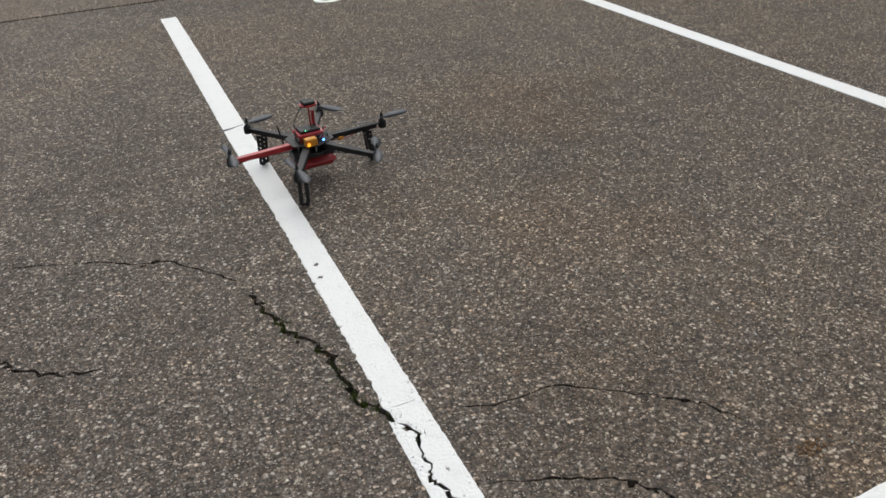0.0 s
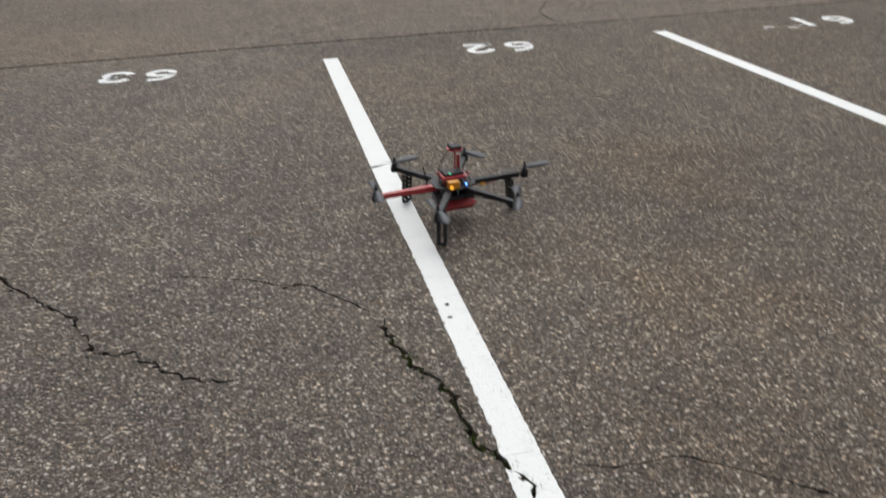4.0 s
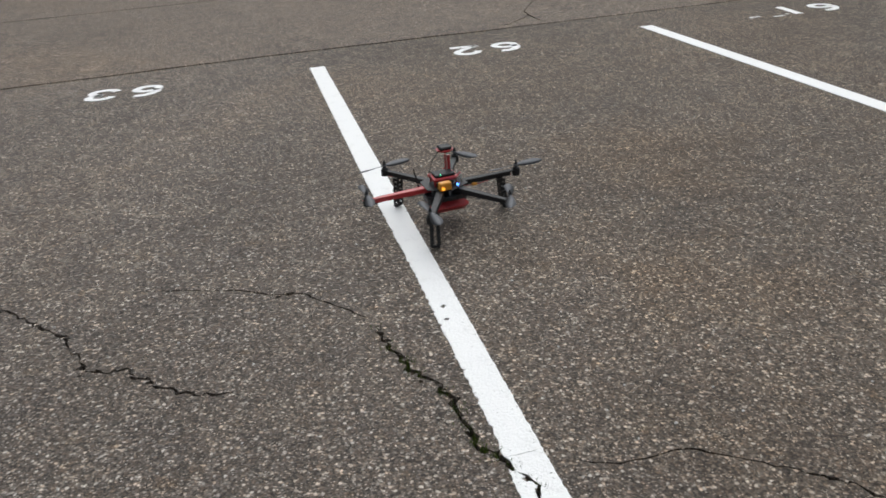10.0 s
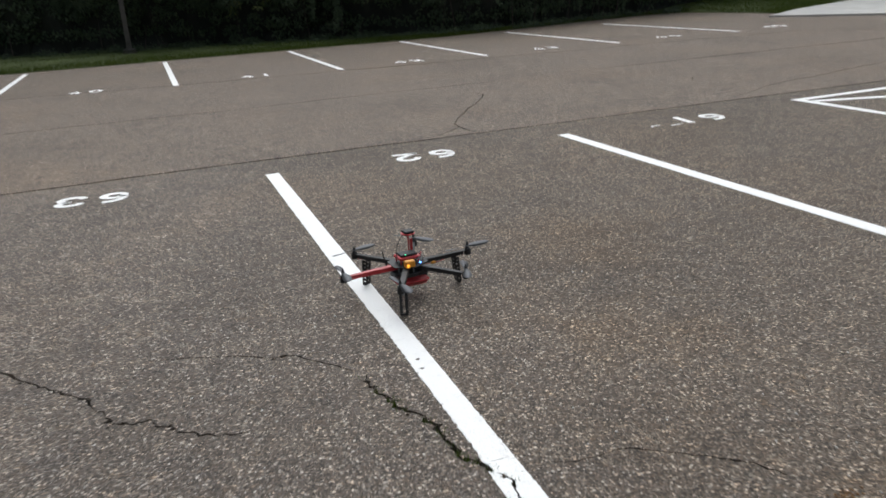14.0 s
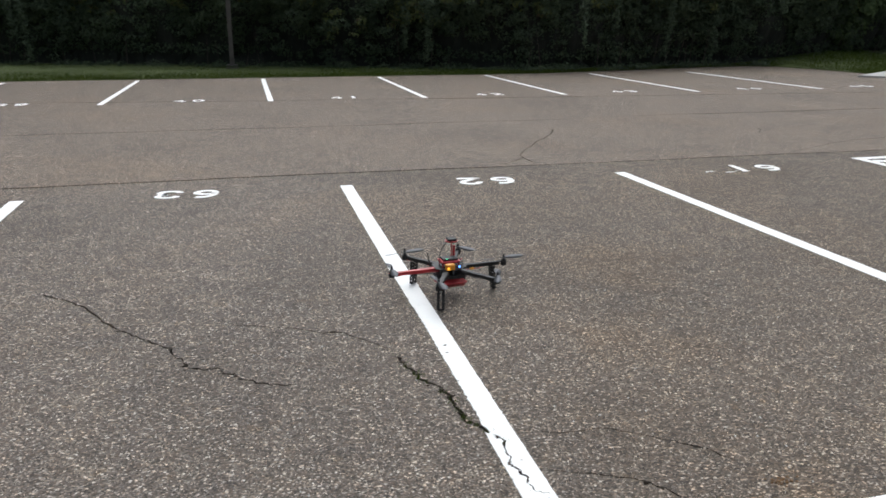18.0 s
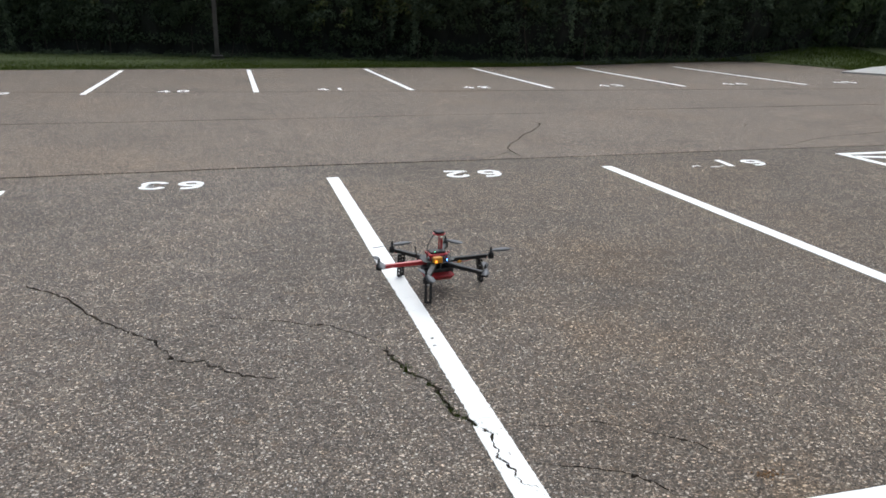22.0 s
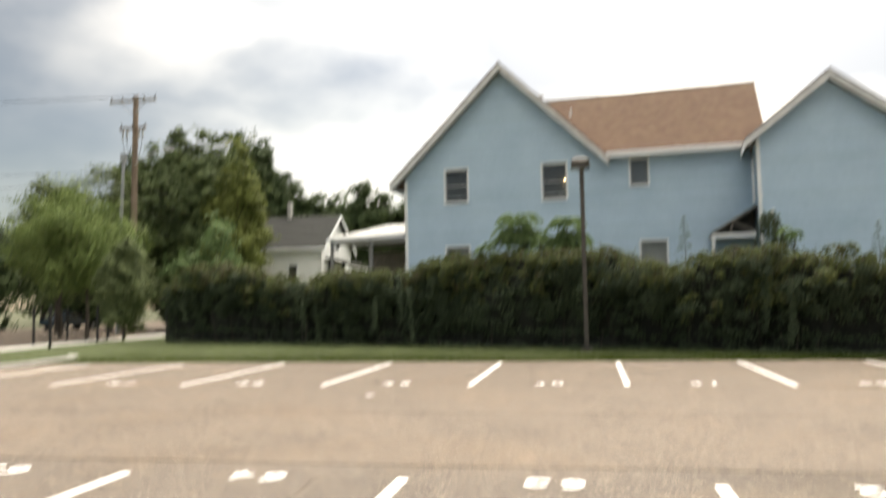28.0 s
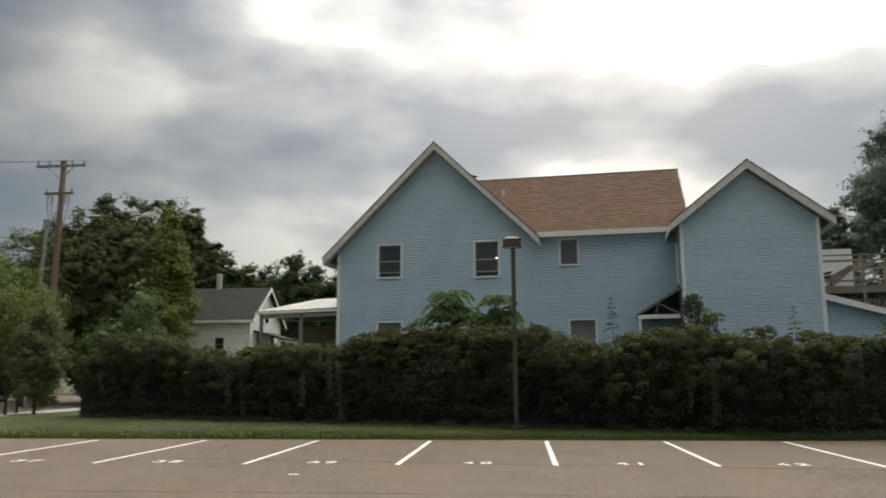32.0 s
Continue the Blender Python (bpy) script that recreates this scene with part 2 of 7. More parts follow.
    bn.inputs["Strength"].default_value, bn.inputs["Distance"].default_value = 0.5, 0.006
    l.new(heights[0], bn.inputs["Height"])
    l.new(bn.outputs["Normal"], bsdf.inputs["Normal"])
    return m


def foliage(name, c1, c2, c3, rough=0.7, stops=(0.15, 0.5, 0.9)):
    """Leaves: each its own green, slightly translucent."""
    m, n, l, bsdf = material(name)
    g = n.new("ShaderNodeNewGeometry")
    tc = n.new("ShaderNodeTexCoord")
    nz = noise_node(n, l, tc.outputs["Object"], 0.9, 3)
    add = n.new("ShaderNodeMath")
    add.operation = "MULTIPLY_ADD"
    add.inputs[1].default_value, add.inputs[2].default_value = 0.4, 0.02
    l.new(g.outputs["Random Per Island"], add.inputs[0])
    add2 = n.new("ShaderNodeMath")
    add2.operation = "MULTIPLY_ADD"
    add2.inputs[1].default_value = 0.6
    l.new(nz.outputs["Fac"], add2.inputs[0])
    l.new(add.outputs[0], add2.inputs[2])
    r = ramp_node(n, list(zip(stops, (c1, c2, c3))))
    l.new(add2.outputs[0], r.inputs["Fac"])
    l.new(r.outputs["Color"], bsdf.inputs["Base Color"])
    bsdf.inputs["Roughness"].default_value = rough
    bsdf.inputs["Specular IOR Level"].default_value = 0.18
    tr = n.new("ShaderNodeBsdfTranslucent")
    l.new(r.outputs["Color"], tr.inputs["Color"])
    mx = n.new("ShaderNodeMixShader")
    mx.inputs[0].default_value = 0.25
    l.new(bsdf.outputs[0], mx.inputs[1])
    l.new(tr.outputs[0], mx.inputs[2])
    l.new(mx.outputs[0], n["Material Output"].inputs["Surface"])
    return m


def glass(name, tint, rough=0.03):
    m, n, l, bsdf = material(name)
    bsdf.inputs["Base Color"].default_value = (*tint, 1)
    bsdf.inputs["Roughness"].default_value, bsdf.inputs["IOR"].default_value = rough, 1.5
    return m


def glowing(name, color, strength):
    m, n, l, bsdf = material(name)
    bsdf.inputs["Base Color"].default_value = (*color, 1)
    bsdf.inputs["Emission Color"].default_value = (*color, 1)
    bsdf.inputs["Emission Strength"].default_value = strength
    return m


M_LOT = asphalt("asphalt_lot", (1.37, 1.3, 1.225), (0.73, 0.675, 0.61), 0.22, ((0.87, -3.87, 0.55), (1.4, -2.7, 0.7), (0.82, -5.11, 0.2)), ((1.07, 1.08, 1.1), (0.93, 0.92, 0.9)))
M_AISLE = asphalt("asphalt_aisle", (1.63, 1.52, 1.4), (0.66, 0.61, 0.56), 0.18)
M_CRACK = surface("crack_earth", (0.012, 0.011, 0.01), (0.05, 0.043, 0.035), 30, 0.95, 0.6, 90)
M_PAINT = surface("road_paint", (0.76, 0.75, 0.73), (0.88, 0.87, 0.85), 14, 0.7, 0.5, 140, spread=(0.28, 0.46))
M_PAINT_OLD = surface("road_paint_worn", (0.35, 0.33, 0.31), (0.78, 0.77, 0.75), 16, 0.75, 0.5, 140, spread=(0.38, 0.56))
M_RUST = surface("rusty_grit", (0.12, 0.06, 0.025), (0.24, 0.14, 0.06), 40, 0.9, 0.5, 80)
M_GRASS = foliage("grass_blades", (0.03, 0.048, 0.007), (0.053, 0.082, 0.011), (0.105, 0.125, 0.024))
M_TURF = surface("turf", (0.03, 0.042, 0.008), (0.06, 0.08, 0.015), 1.2, 0.95, 0.6, 40)
M_EARTH = surface("earth_ground", (0.05, 0.06, 0.025), (0.1, 0.1, 0.05), 0.4, 0.95, 0.4, 10)
M_CONCRETE = surface("concrete", (0.36, 0.35, 0.33), (0.5, 0.49, 0.46), 1.6, 0.85, 0.3, 50)
M_HEDGE = foliage("vine_leaves", (0.037, 0.05, 0.034), (0.063, 0.087, 0.053), (0.108, 0.138, 0.074))
# turning leaf colours, paled to hold the light on the hedge top
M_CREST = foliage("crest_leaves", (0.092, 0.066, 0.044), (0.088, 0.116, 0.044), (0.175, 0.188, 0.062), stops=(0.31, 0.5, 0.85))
# near-black tone that paints the shade inside the hedge
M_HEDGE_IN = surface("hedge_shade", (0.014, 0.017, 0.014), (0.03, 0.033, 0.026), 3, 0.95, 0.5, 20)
M_LEAF = foliage("tree_leaves", (0.06, 0.087, 0.038), (0.1, 0.138, 0.058), (0.172, 0.202, 0.082))
M_LEAF_LIGHT = foliage("light_green_leaves", (0.085, 0.128, 0.04), (0.142, 0.196, 0.062), (0.22, 0.27, 0.095))
M_LEAF_YEL = foliage("tree_leaves_turning", (0.092, 0.118, 0.032), (0.155, 0.185, 0.05), (0.24, 0.26, 0.075))
M_LEAF_DARK = foliage("dark_leaves", (0.036, 0.058, 0.026), (0.064, 0.096, 0.04), (0.11, 0.145, 0.06))
# pale blue-green with the haze of distance mixed into the leaf colour
M_LEAF_HAZE = foliage("hazed_leaves", (0.085, 0.118, 0.102), (0.142, 0.184, 0.157), (0.205, 0.25, 0.205))
M_LEAF_PALE = foliage("sumac_leaves", (0.07, 0.12, 0.045), (0.125, 0.19, 0.075), (0.19, 0.26, 0.115))
M_LEAF_GREY = foliage("street_tree_leaves", (0.075, 0.102, 0.048), (0.125, 0.16, 0.072), (0.2, 0.235, 0.1))
M_BARK = surface("bark", (0.035, 0.028, 0.022), (0.09, 0.075, 0.06), 5, 0.9, 0.8, 30, stretch=(1, 1, 0.25))
M_SIDING = surface("blue_siding", (0.385, 0.53, 0.66), (0.455, 0.6, 0.725), 0.8, 0.5, 0.1, 60, per_object=0.035)
M_SIDING_W = surface("white_siding", (0.72, 0.73, 0.72), (0.82, 0.83, 0.82), 0.8, 0.55, 0.1, 60, per_object=0.03)
M_TRIM = surface("white_trim", (0.74, 0.77, 0.8), (0.83, 0.85, 0.87), 3, 0.5, 0.1, 50)
# white trim greyed to carry the shade on the gable edges
M_RAKE = surface("shaded_rake_paint", (0.5, 0.51, 0.52), (0.66, 0.67, 0.67), 3, 0.6, 0.1, 50)
M_SOFFIT = surface("soffit", (0.5, 0.5, 0.49), (0.6, 0.6, 0.58), 3, 0.6, 0.1, 50)
M_SHINGLE = surface("tan_shingle", (0.125, 0.074, 0.046), (0.172, 0.104, 0.066), 3.5, 0.9, 0.7, 120, island=0.13, per_object=0.0)
M_SHINGLE_G = surface("grey_shingle", (0.016, 0.018, 0.016), (0.03, 0.032, 0.029), 4, 0.9, 0.5, 90, island=0.12)
M_METALROOF = surface("white_metal_roof", (0.42, 0.42, 0.41), (0.58, 0.58, 0.56), 2, 0.55, 0.1, 40, metal=0.1)
M_WHITEROOF = surface("white_roof_membrane", (0.74, 0.75, 0.76), (0.84, 0.85, 0.86), 2, 0.6, 0.1, 40)
M_GLASS = glass("window_glass", (0.012, 0.014, 0.016), 0.05)
M_CURTAIN = surface("grey_curtain", (0.33, 0.345, 0.365), (0.42, 0.435, 0.455), 6, 0.8, 0.1, 80)
M_BLIND = surface("window_screen", (0.07, 0.07, 0.072), (0.11, 0.11, 0.112), 6, 0.7, 0.1, 80)
M_GREYWOOD = surface("weathered_wood", (0.17, 0.15, 0.13), (0.3, 0.27, 0.24), 6, 0.85, 0.5, 60, per_object=0.12, stretch=(1, 1, 1))
# dark brown that paints shade under the deck and in the porch gable
M_SHADEBOARD = surface("shade_boards", (0.03, 0.026, 0.023), (0.06, 0.053, 0.047), 6, 0.9, 0.5, 60, per_object=0.15)
M_POLEWOOD = surface("pole_wood", (0.13, 0.095, 0.072), (0.25, 0.19, 0.145), 4, 0.9, 0.6, 30, stretch=(1, 1, 0.1))
M_BRONZE = surface("bronze_steel", (0.055, 0.05, 0.046), (0.1, 0.09, 0.082), 5, 0.5, 0.15, 60, metal=0.4)
M_STEEL = surface("grey_steel", (0.3, 0.31, 0.32), (0.45, 0.46, 0.47), 4, 0.45, 0.15, 50, metal=0.7)
M_BLACK = surface("black_plastic", (0.004, 0.004, 0.005), (0.009, 0.009, 0.01), 30, 0.6, 0.1, 200)
# lid colour paled to imitate sky light on the lamp's top
M_LAMP = surface("skylit_lamp_lid", (0.24, 0.23, 0.22), (0.36, 0.35, 0.34), 6, 0.8, 0.1, 60)
M_CABLE = surface("black_cable", (0.012, 0.012, 0.012), (0.03, 0.03, 0.03), 30, 0.6, 0.0)
M_RED = surface("red_plastic", (0.3, 0.014, 0.02), (0.46, 0.03, 0.034), 30, 0.4, 0.1, 200)
M_PROP = surface("grey_propeller", (0.075, 0.077, 0.083), (0.12, 0.122, 0.13), 40, 0.65, 0.05, 150)
M_CARBON = surface("dark_board", (0.014, 0.015, 0.018), (0.035, 0.036, 0.042), 60, 0.4, 0.1, 200)
M_ORANGE = surface("orange_box", (0.62, 0.24, 0.015), (0.78, 0.34, 0.03), 30, 0.45, 0.1, 150)
M_LABEL = surface("pale_wire", (0.45, 0.42, 0.36), (0.6, 0.58, 0.5), 40, 0.5, 0.0)
M_MINT = surface("mint_siding", (0.32, 0.45, 0.38), (0.4, 0.52, 0.45), 1, 0.6, 0.1, 40)
M_GREYWALL = surface("grey_siding", (0.2, 0.2, 0.2), (0.28, 0.28, 0.28), 1, 0.7, 0.1, 40)
M_BRICK = surface("chimney_brick", (0.34, 0.33, 0.32), (0.5, 0.49, 0.47), 6, 0.9, 0.5, 40)
M_CARPAINT = surface("dark_blue_car_paint", (0.02, 0.035, 0.05), (0.03, 0.05, 0.07), 3, 0.25, 0.0)


# ---- mesh helpers ----
def finish(bm, name, mat, smooth=False):
    me = bpy.data.meshes.new(name)
    bm.to_mesh(me)
    bm.free()
    me.materials.append(mat)
    if smooth:
        for p in me.polygons:
            p.use_smooth = True
    return me


def part(name, bm, mat, parent, label="", smooth=False):
    """Links a bmesh as one mesh object under a thing or a part."""
    ob = new(name, finish(bm, name, mat, smooth))
    ob.parent = parent
    if label:
        tagged(ob, label)
    return ob


def thing(name, m, label, category, group="", kind=""):
    ob = new(name)
    ob.empty_display_size = 0.1
    ob.matrix_world = m
    return tagged(ob, label, category, group, kind)


def solo(name, bm, mat, label, category, group="", kind="", m=None, smooth=False):
    ob = new(name, finish(bm, name, mat, smooth))
    if m is not None:
        ob.matrix_world = m
    return tagged(ob, label, category, group, kind)


def box(bm, c, s, m=None, bevel=0.0):
    """A box with its centre c and sizes s, edges rounded."""
    mat = Matrix.LocRotScale(Vector(c), None, Vector(s))
    if m is not None:
        mat = m @ mat
    vs = bmesh.ops.create_cube(bm, size=1, matrix=mat)["verts"]
    if bevel:
        es = {e for v in vs for e in v.link_edges}
        bmesh.ops.bevel(bm, geom=list(es), offset=bevel, segments=1, affect="EDGES")
    return vs


def rod(bm, a, b, r0, r1=None, n=8):
    """A tapered round bar from a to b."""
    a, b = Vector(a), Vector(b)
    d = b - a
    m = Matrix.Translation((a + b) / 2) @ d.to_track_quat("Z", "Y").to_matrix().to_4x4()
    bmesh.ops.create_cone(bm, cap_ends=True, segments=n, radius1=r0, radius2=r0 if r1 is None else r1, depth=d.length, matrix=m)


def tube(bm, pts, r, n=6):
    """One bent round bar through all the points."""
    pts = [Vector(p) for p in pts]
    rings = []
    for i, p in enumerate(pts):
        d = (pts[min(i + 1, len(pts) - 1)] - pts[max(i - 1, 0)]).normalized()
        x = d.cross(Vector((0.31, 0.2, 0.93))).normalized()
        y = d.cross(x)
        rings.append([bm.verts.new(p + (x * math.cos(6.2832 * k / n) + y * math.sin(6.2832 * k / n)) * r) for k in range(n)])
    for a, b in zip(rings, rings[1:]):
        for k in range(n):
            bm.faces.new((a[k], a[(k + 1) % n], b[(k + 1) % n], b[k]))
    bm.faces.new(rings[0][::-1])
    bm.faces.new(rings[-1])
    bmesh.ops.recalc_face_normals(bm, faces=bm.faces)


def beam(bm, a, b, w, h, up=(0, 0, 1)):
    """A bar with a w x h section from a to b."""
    a, b = Vector(a), Vector(b)
    d = (b - a)
    x = d.normalized()
    y = Vector(up).cross(x)
    y = y.normalized() if y.length > 1e-4 else Vector((0, 1, 0))
    z = x.cross(y)
    m = Matrix((x, y, z)).transposed().to_4x4()
    m.translation = (a + b) / 2
    bmesh.ops.create_cube(bm, size=1, matrix=m @ Matrix.Diagonal((d.length, w, h, 1)))


def prism(bm, pts, a, b):
    """A polygon pts given at the two offsets a and b (vectors), closed."""
    lo = [bm.verts.new(Vector(p) + Vector(a)) for p in pts]
    hi = [bm.verts.new(Vector(p) + Vector(b)) for p in pts]
    bm.faces.new(lo[::-1])
    bm.faces.new(hi)
    k = len(pts)
    for i in range(k):
        bm.faces.new((lo[i], lo[(i + 1) % k], hi[(i + 1) % k], hi[i]))
    bmesh.ops.recalc_face_normals(bm, faces=bm.faces)


def raw_object(name, verts, faces, mat):
    me = bpy.data.meshes.new(name)
    me.from_pydata([tuple(v) for v in verts], [], faces)
    me.materials.append(mat)
    return new(name, me)


def inside(p, poly):
    x, y = p
    hit = False
    for i in range(len(poly)):
        (x1, y1), (x2, y2) = poly[i - 1], poly[i]
        if (y1 > y) != (y2 > y) and x < (x2 - x1) * (y - y1) / (y2 - y1) + x1:
            hit = not hit
    return hit


def cut_sheet(name, outline, holes, z, depth, mat):
    """A flat sheet with real slots cut through it: top at z, walls of the slots down by depth."""
    pts, edges = [], []
    for poly in [outline] + holes:
        k = len(pts)
        pts += [Vector(p) for p in poly]
        edges += [(k + i, k + (i + 1) % len(poly)) for i in range(len(poly))]
    v, e, f, *_ = geometry.delaunay_2d_cdt(pts, edges, [], 0, 1e-5)
    keep = []
    for t in f:
        c = (sum(v[i].x for i in t) / len(t), sum(v[i].y for i in t) / len(t))
        if inside(c, outline) and not any(inside(c, h) for h in holes):
            keep.append(t)
    bm = bmesh.new()
    bv = [bm.verts.new((p.x, p.y, z)) for p in v]
    for t in keep:
        fc = bm.faces.new([bv[i] for i in t])
        if fc.normal.z < 0:
            fc.normal_flip()
    bm.normal_update()
    for fc in bm.faces:
        if fc.normal.z < 0:
            fc.normal_flip()
    rim = [ed for ed in bm.edges if len(ed.link_faces) == 1]
    low = {}
    for ed in rim:
        for w in ed.verts:
            if w not in low:
                low[w] = bm.verts.new((w.co.x, w.co.y, z - depth))
    for ed in rim:
        a, b = ed.verts
        bm.faces.new((a, b, low[b], low[a]))
    bmesh.ops.delete(bm, geom=[w for w in bm.verts if not w.link_faces], context="VERTS")
    return finish(bm, name, mat)


def crack(line, width, seed, jag=0.8, steps=5):
    """The ragged outline of a crack along a line of points."""
    rnd = random.Random(seed)
    pts = []
    for (a, b) in zip(line, line[1:]):
        for i in range(steps):
            t = i / steps
            pts.append((a[0] + (b[0] - a[0]) * t + rnd.uniform(-1, 1) * width * jag, a[1] + (b[1] - a[1]) * t + rnd.uniform(-1, 1) * width * jag))
    pts.append(line[-1])
    left, right = [], []
    for i, p in enumerate(pts):
        q0, q1 = pts[max(i - 1, 0)], pts[min(i + 1, len(pts) - 1)]
        dx, dy = q1[0] - q0[0], q1[1] - q0[1]
        d = math.hypot(dx, dy) or 1
        ends = min(1, 0.15 + 0.3 * min(i, len(pts) - 1 - i))
        w = width * 0.5 * ends * rnd.uniform(0.35, 1.5)
        left.append((p[0] - dy / d * w, p[1] + dx / d * w))
        right.append((p[0] + dy / d * w, p[1] - dx / d * w))
    return left + right[::-1]


# ---- ground ----
CRACKS = [  # (points, width)
    ([(-2.0, -2.5), (-1.96, -2.58), (-1.82, -2.7), (-1.73, -2.82), (-1.57, -3.1), (-1.47, -3.24), (-1.4, -3.32), (-1.33, -3.39), (-1.25, -3.48), (-1.22, -3.57)], 0.013),
    ([(-1.22, -3.57), (-1.18, -3.63), (-1.16, -3.72), (-1.08, -3.75), (-1.02, -3.75), (-1.0, -3.81), (-0.95, -3.83), (-0.94, -3.87), (-0.86, -3.94), (-0.8, -3.97), (-0.7, -3.99)], 0.01),
    ([(-1.02, -3.24), (-0.84, -3.29), (-0.65, -3.37), (-0.54, -3.45), (-0.44, -3.48), (-0.32, -3.63), (-0.26, -3.72)], 0.008),
    ([(-0.23, -3.78), (-0.23, -3.88), (-0.21, -3.97), (-0.18, -4.07), (-0.13, -4.16), (-0.1, -4.24), (-0.1, -4.36), (-0.09, -4.45), (-0.06, -4.51), (-0.03, -4.57)], 0.017),
    ([(-0.03, -4.57), (0.01, -4.63), (-0.02, -4.69), (-0.01, -4.74), (-0.03, -4.79), (-0.01, -4.83), (0.0, -4.88), (-0.01, -4.92), (0.01, -4.96), (0.06, -5.0)], 0.0095),
    ([(0.12, -4.58), (0.22, -4.63), (0.4, -4.63), (0.52, -4.72), (0.63, -4.8)], 0.006),
    ([(0.6, -4.78), (0.66, -4.83), (0.7, -4.87), (0.75, -4.96)], 0.009),
    ([(0.05, -4.84), (0.23, -4.91), (0.35, -4.97), (0.42, -5.04), (0.46, -5.12)], 0.007),
    ([(0.45, -5.14), (0.53, -5.19), (0.56, -5.24)], 0.008),
    ([(-3.4, -2.3), (-3.47, -2.0), (-3.57, -1.1), (-3.5, -0.6), (-3.56, -0.1), (-3.4, 0.4)], 0.012),
    ([(-0.05, -4.52), (0.05, -4.515)], 0.004),
    ([(-0.055, -2.325), (0.06, -2.305)], 0.005),
]
AISLE_CRACKS = [
    ([(1.64, 0.64), (1.82, 0.74), (2.06, 1.0), (2.1, 1.2), (2.22, 1.44), (2.45, 1.78), (2.62, 2.08), (2.76, 2.25), (3.05, 2.68), (3.2, 3.0), (3.13, 3.3)], 0.014),
    ([(2.09, 1.1), (2.06, 0.8), (2.11, 0.64)], 0.014),
    ([(-7.9, 8.5), (-8.05, 9.6), (-7.8, 10.6), (-8.16, 12.1), (-7.6, 13.2)], 0.03),
    ([(5.27, 0.72), (5.59, 0.85), (6.03, 1.1), (6.61, 1.3), (7.03, 1.35), (8.2, 1.7), (9.6, 1.8)], 0.014),
    ([(5.75, 2.1), (6.0, 2.4), (6.05, 2.6)], 0.01),
]
SEAM_Y = 0.57


def wavy_y(x, y0, seed, amp):
    return y0 + amp * noise.noise((x * 0.35, seed, 0)) + amp * 0.3 * noise.noise((x * 2.3, seed, 5))


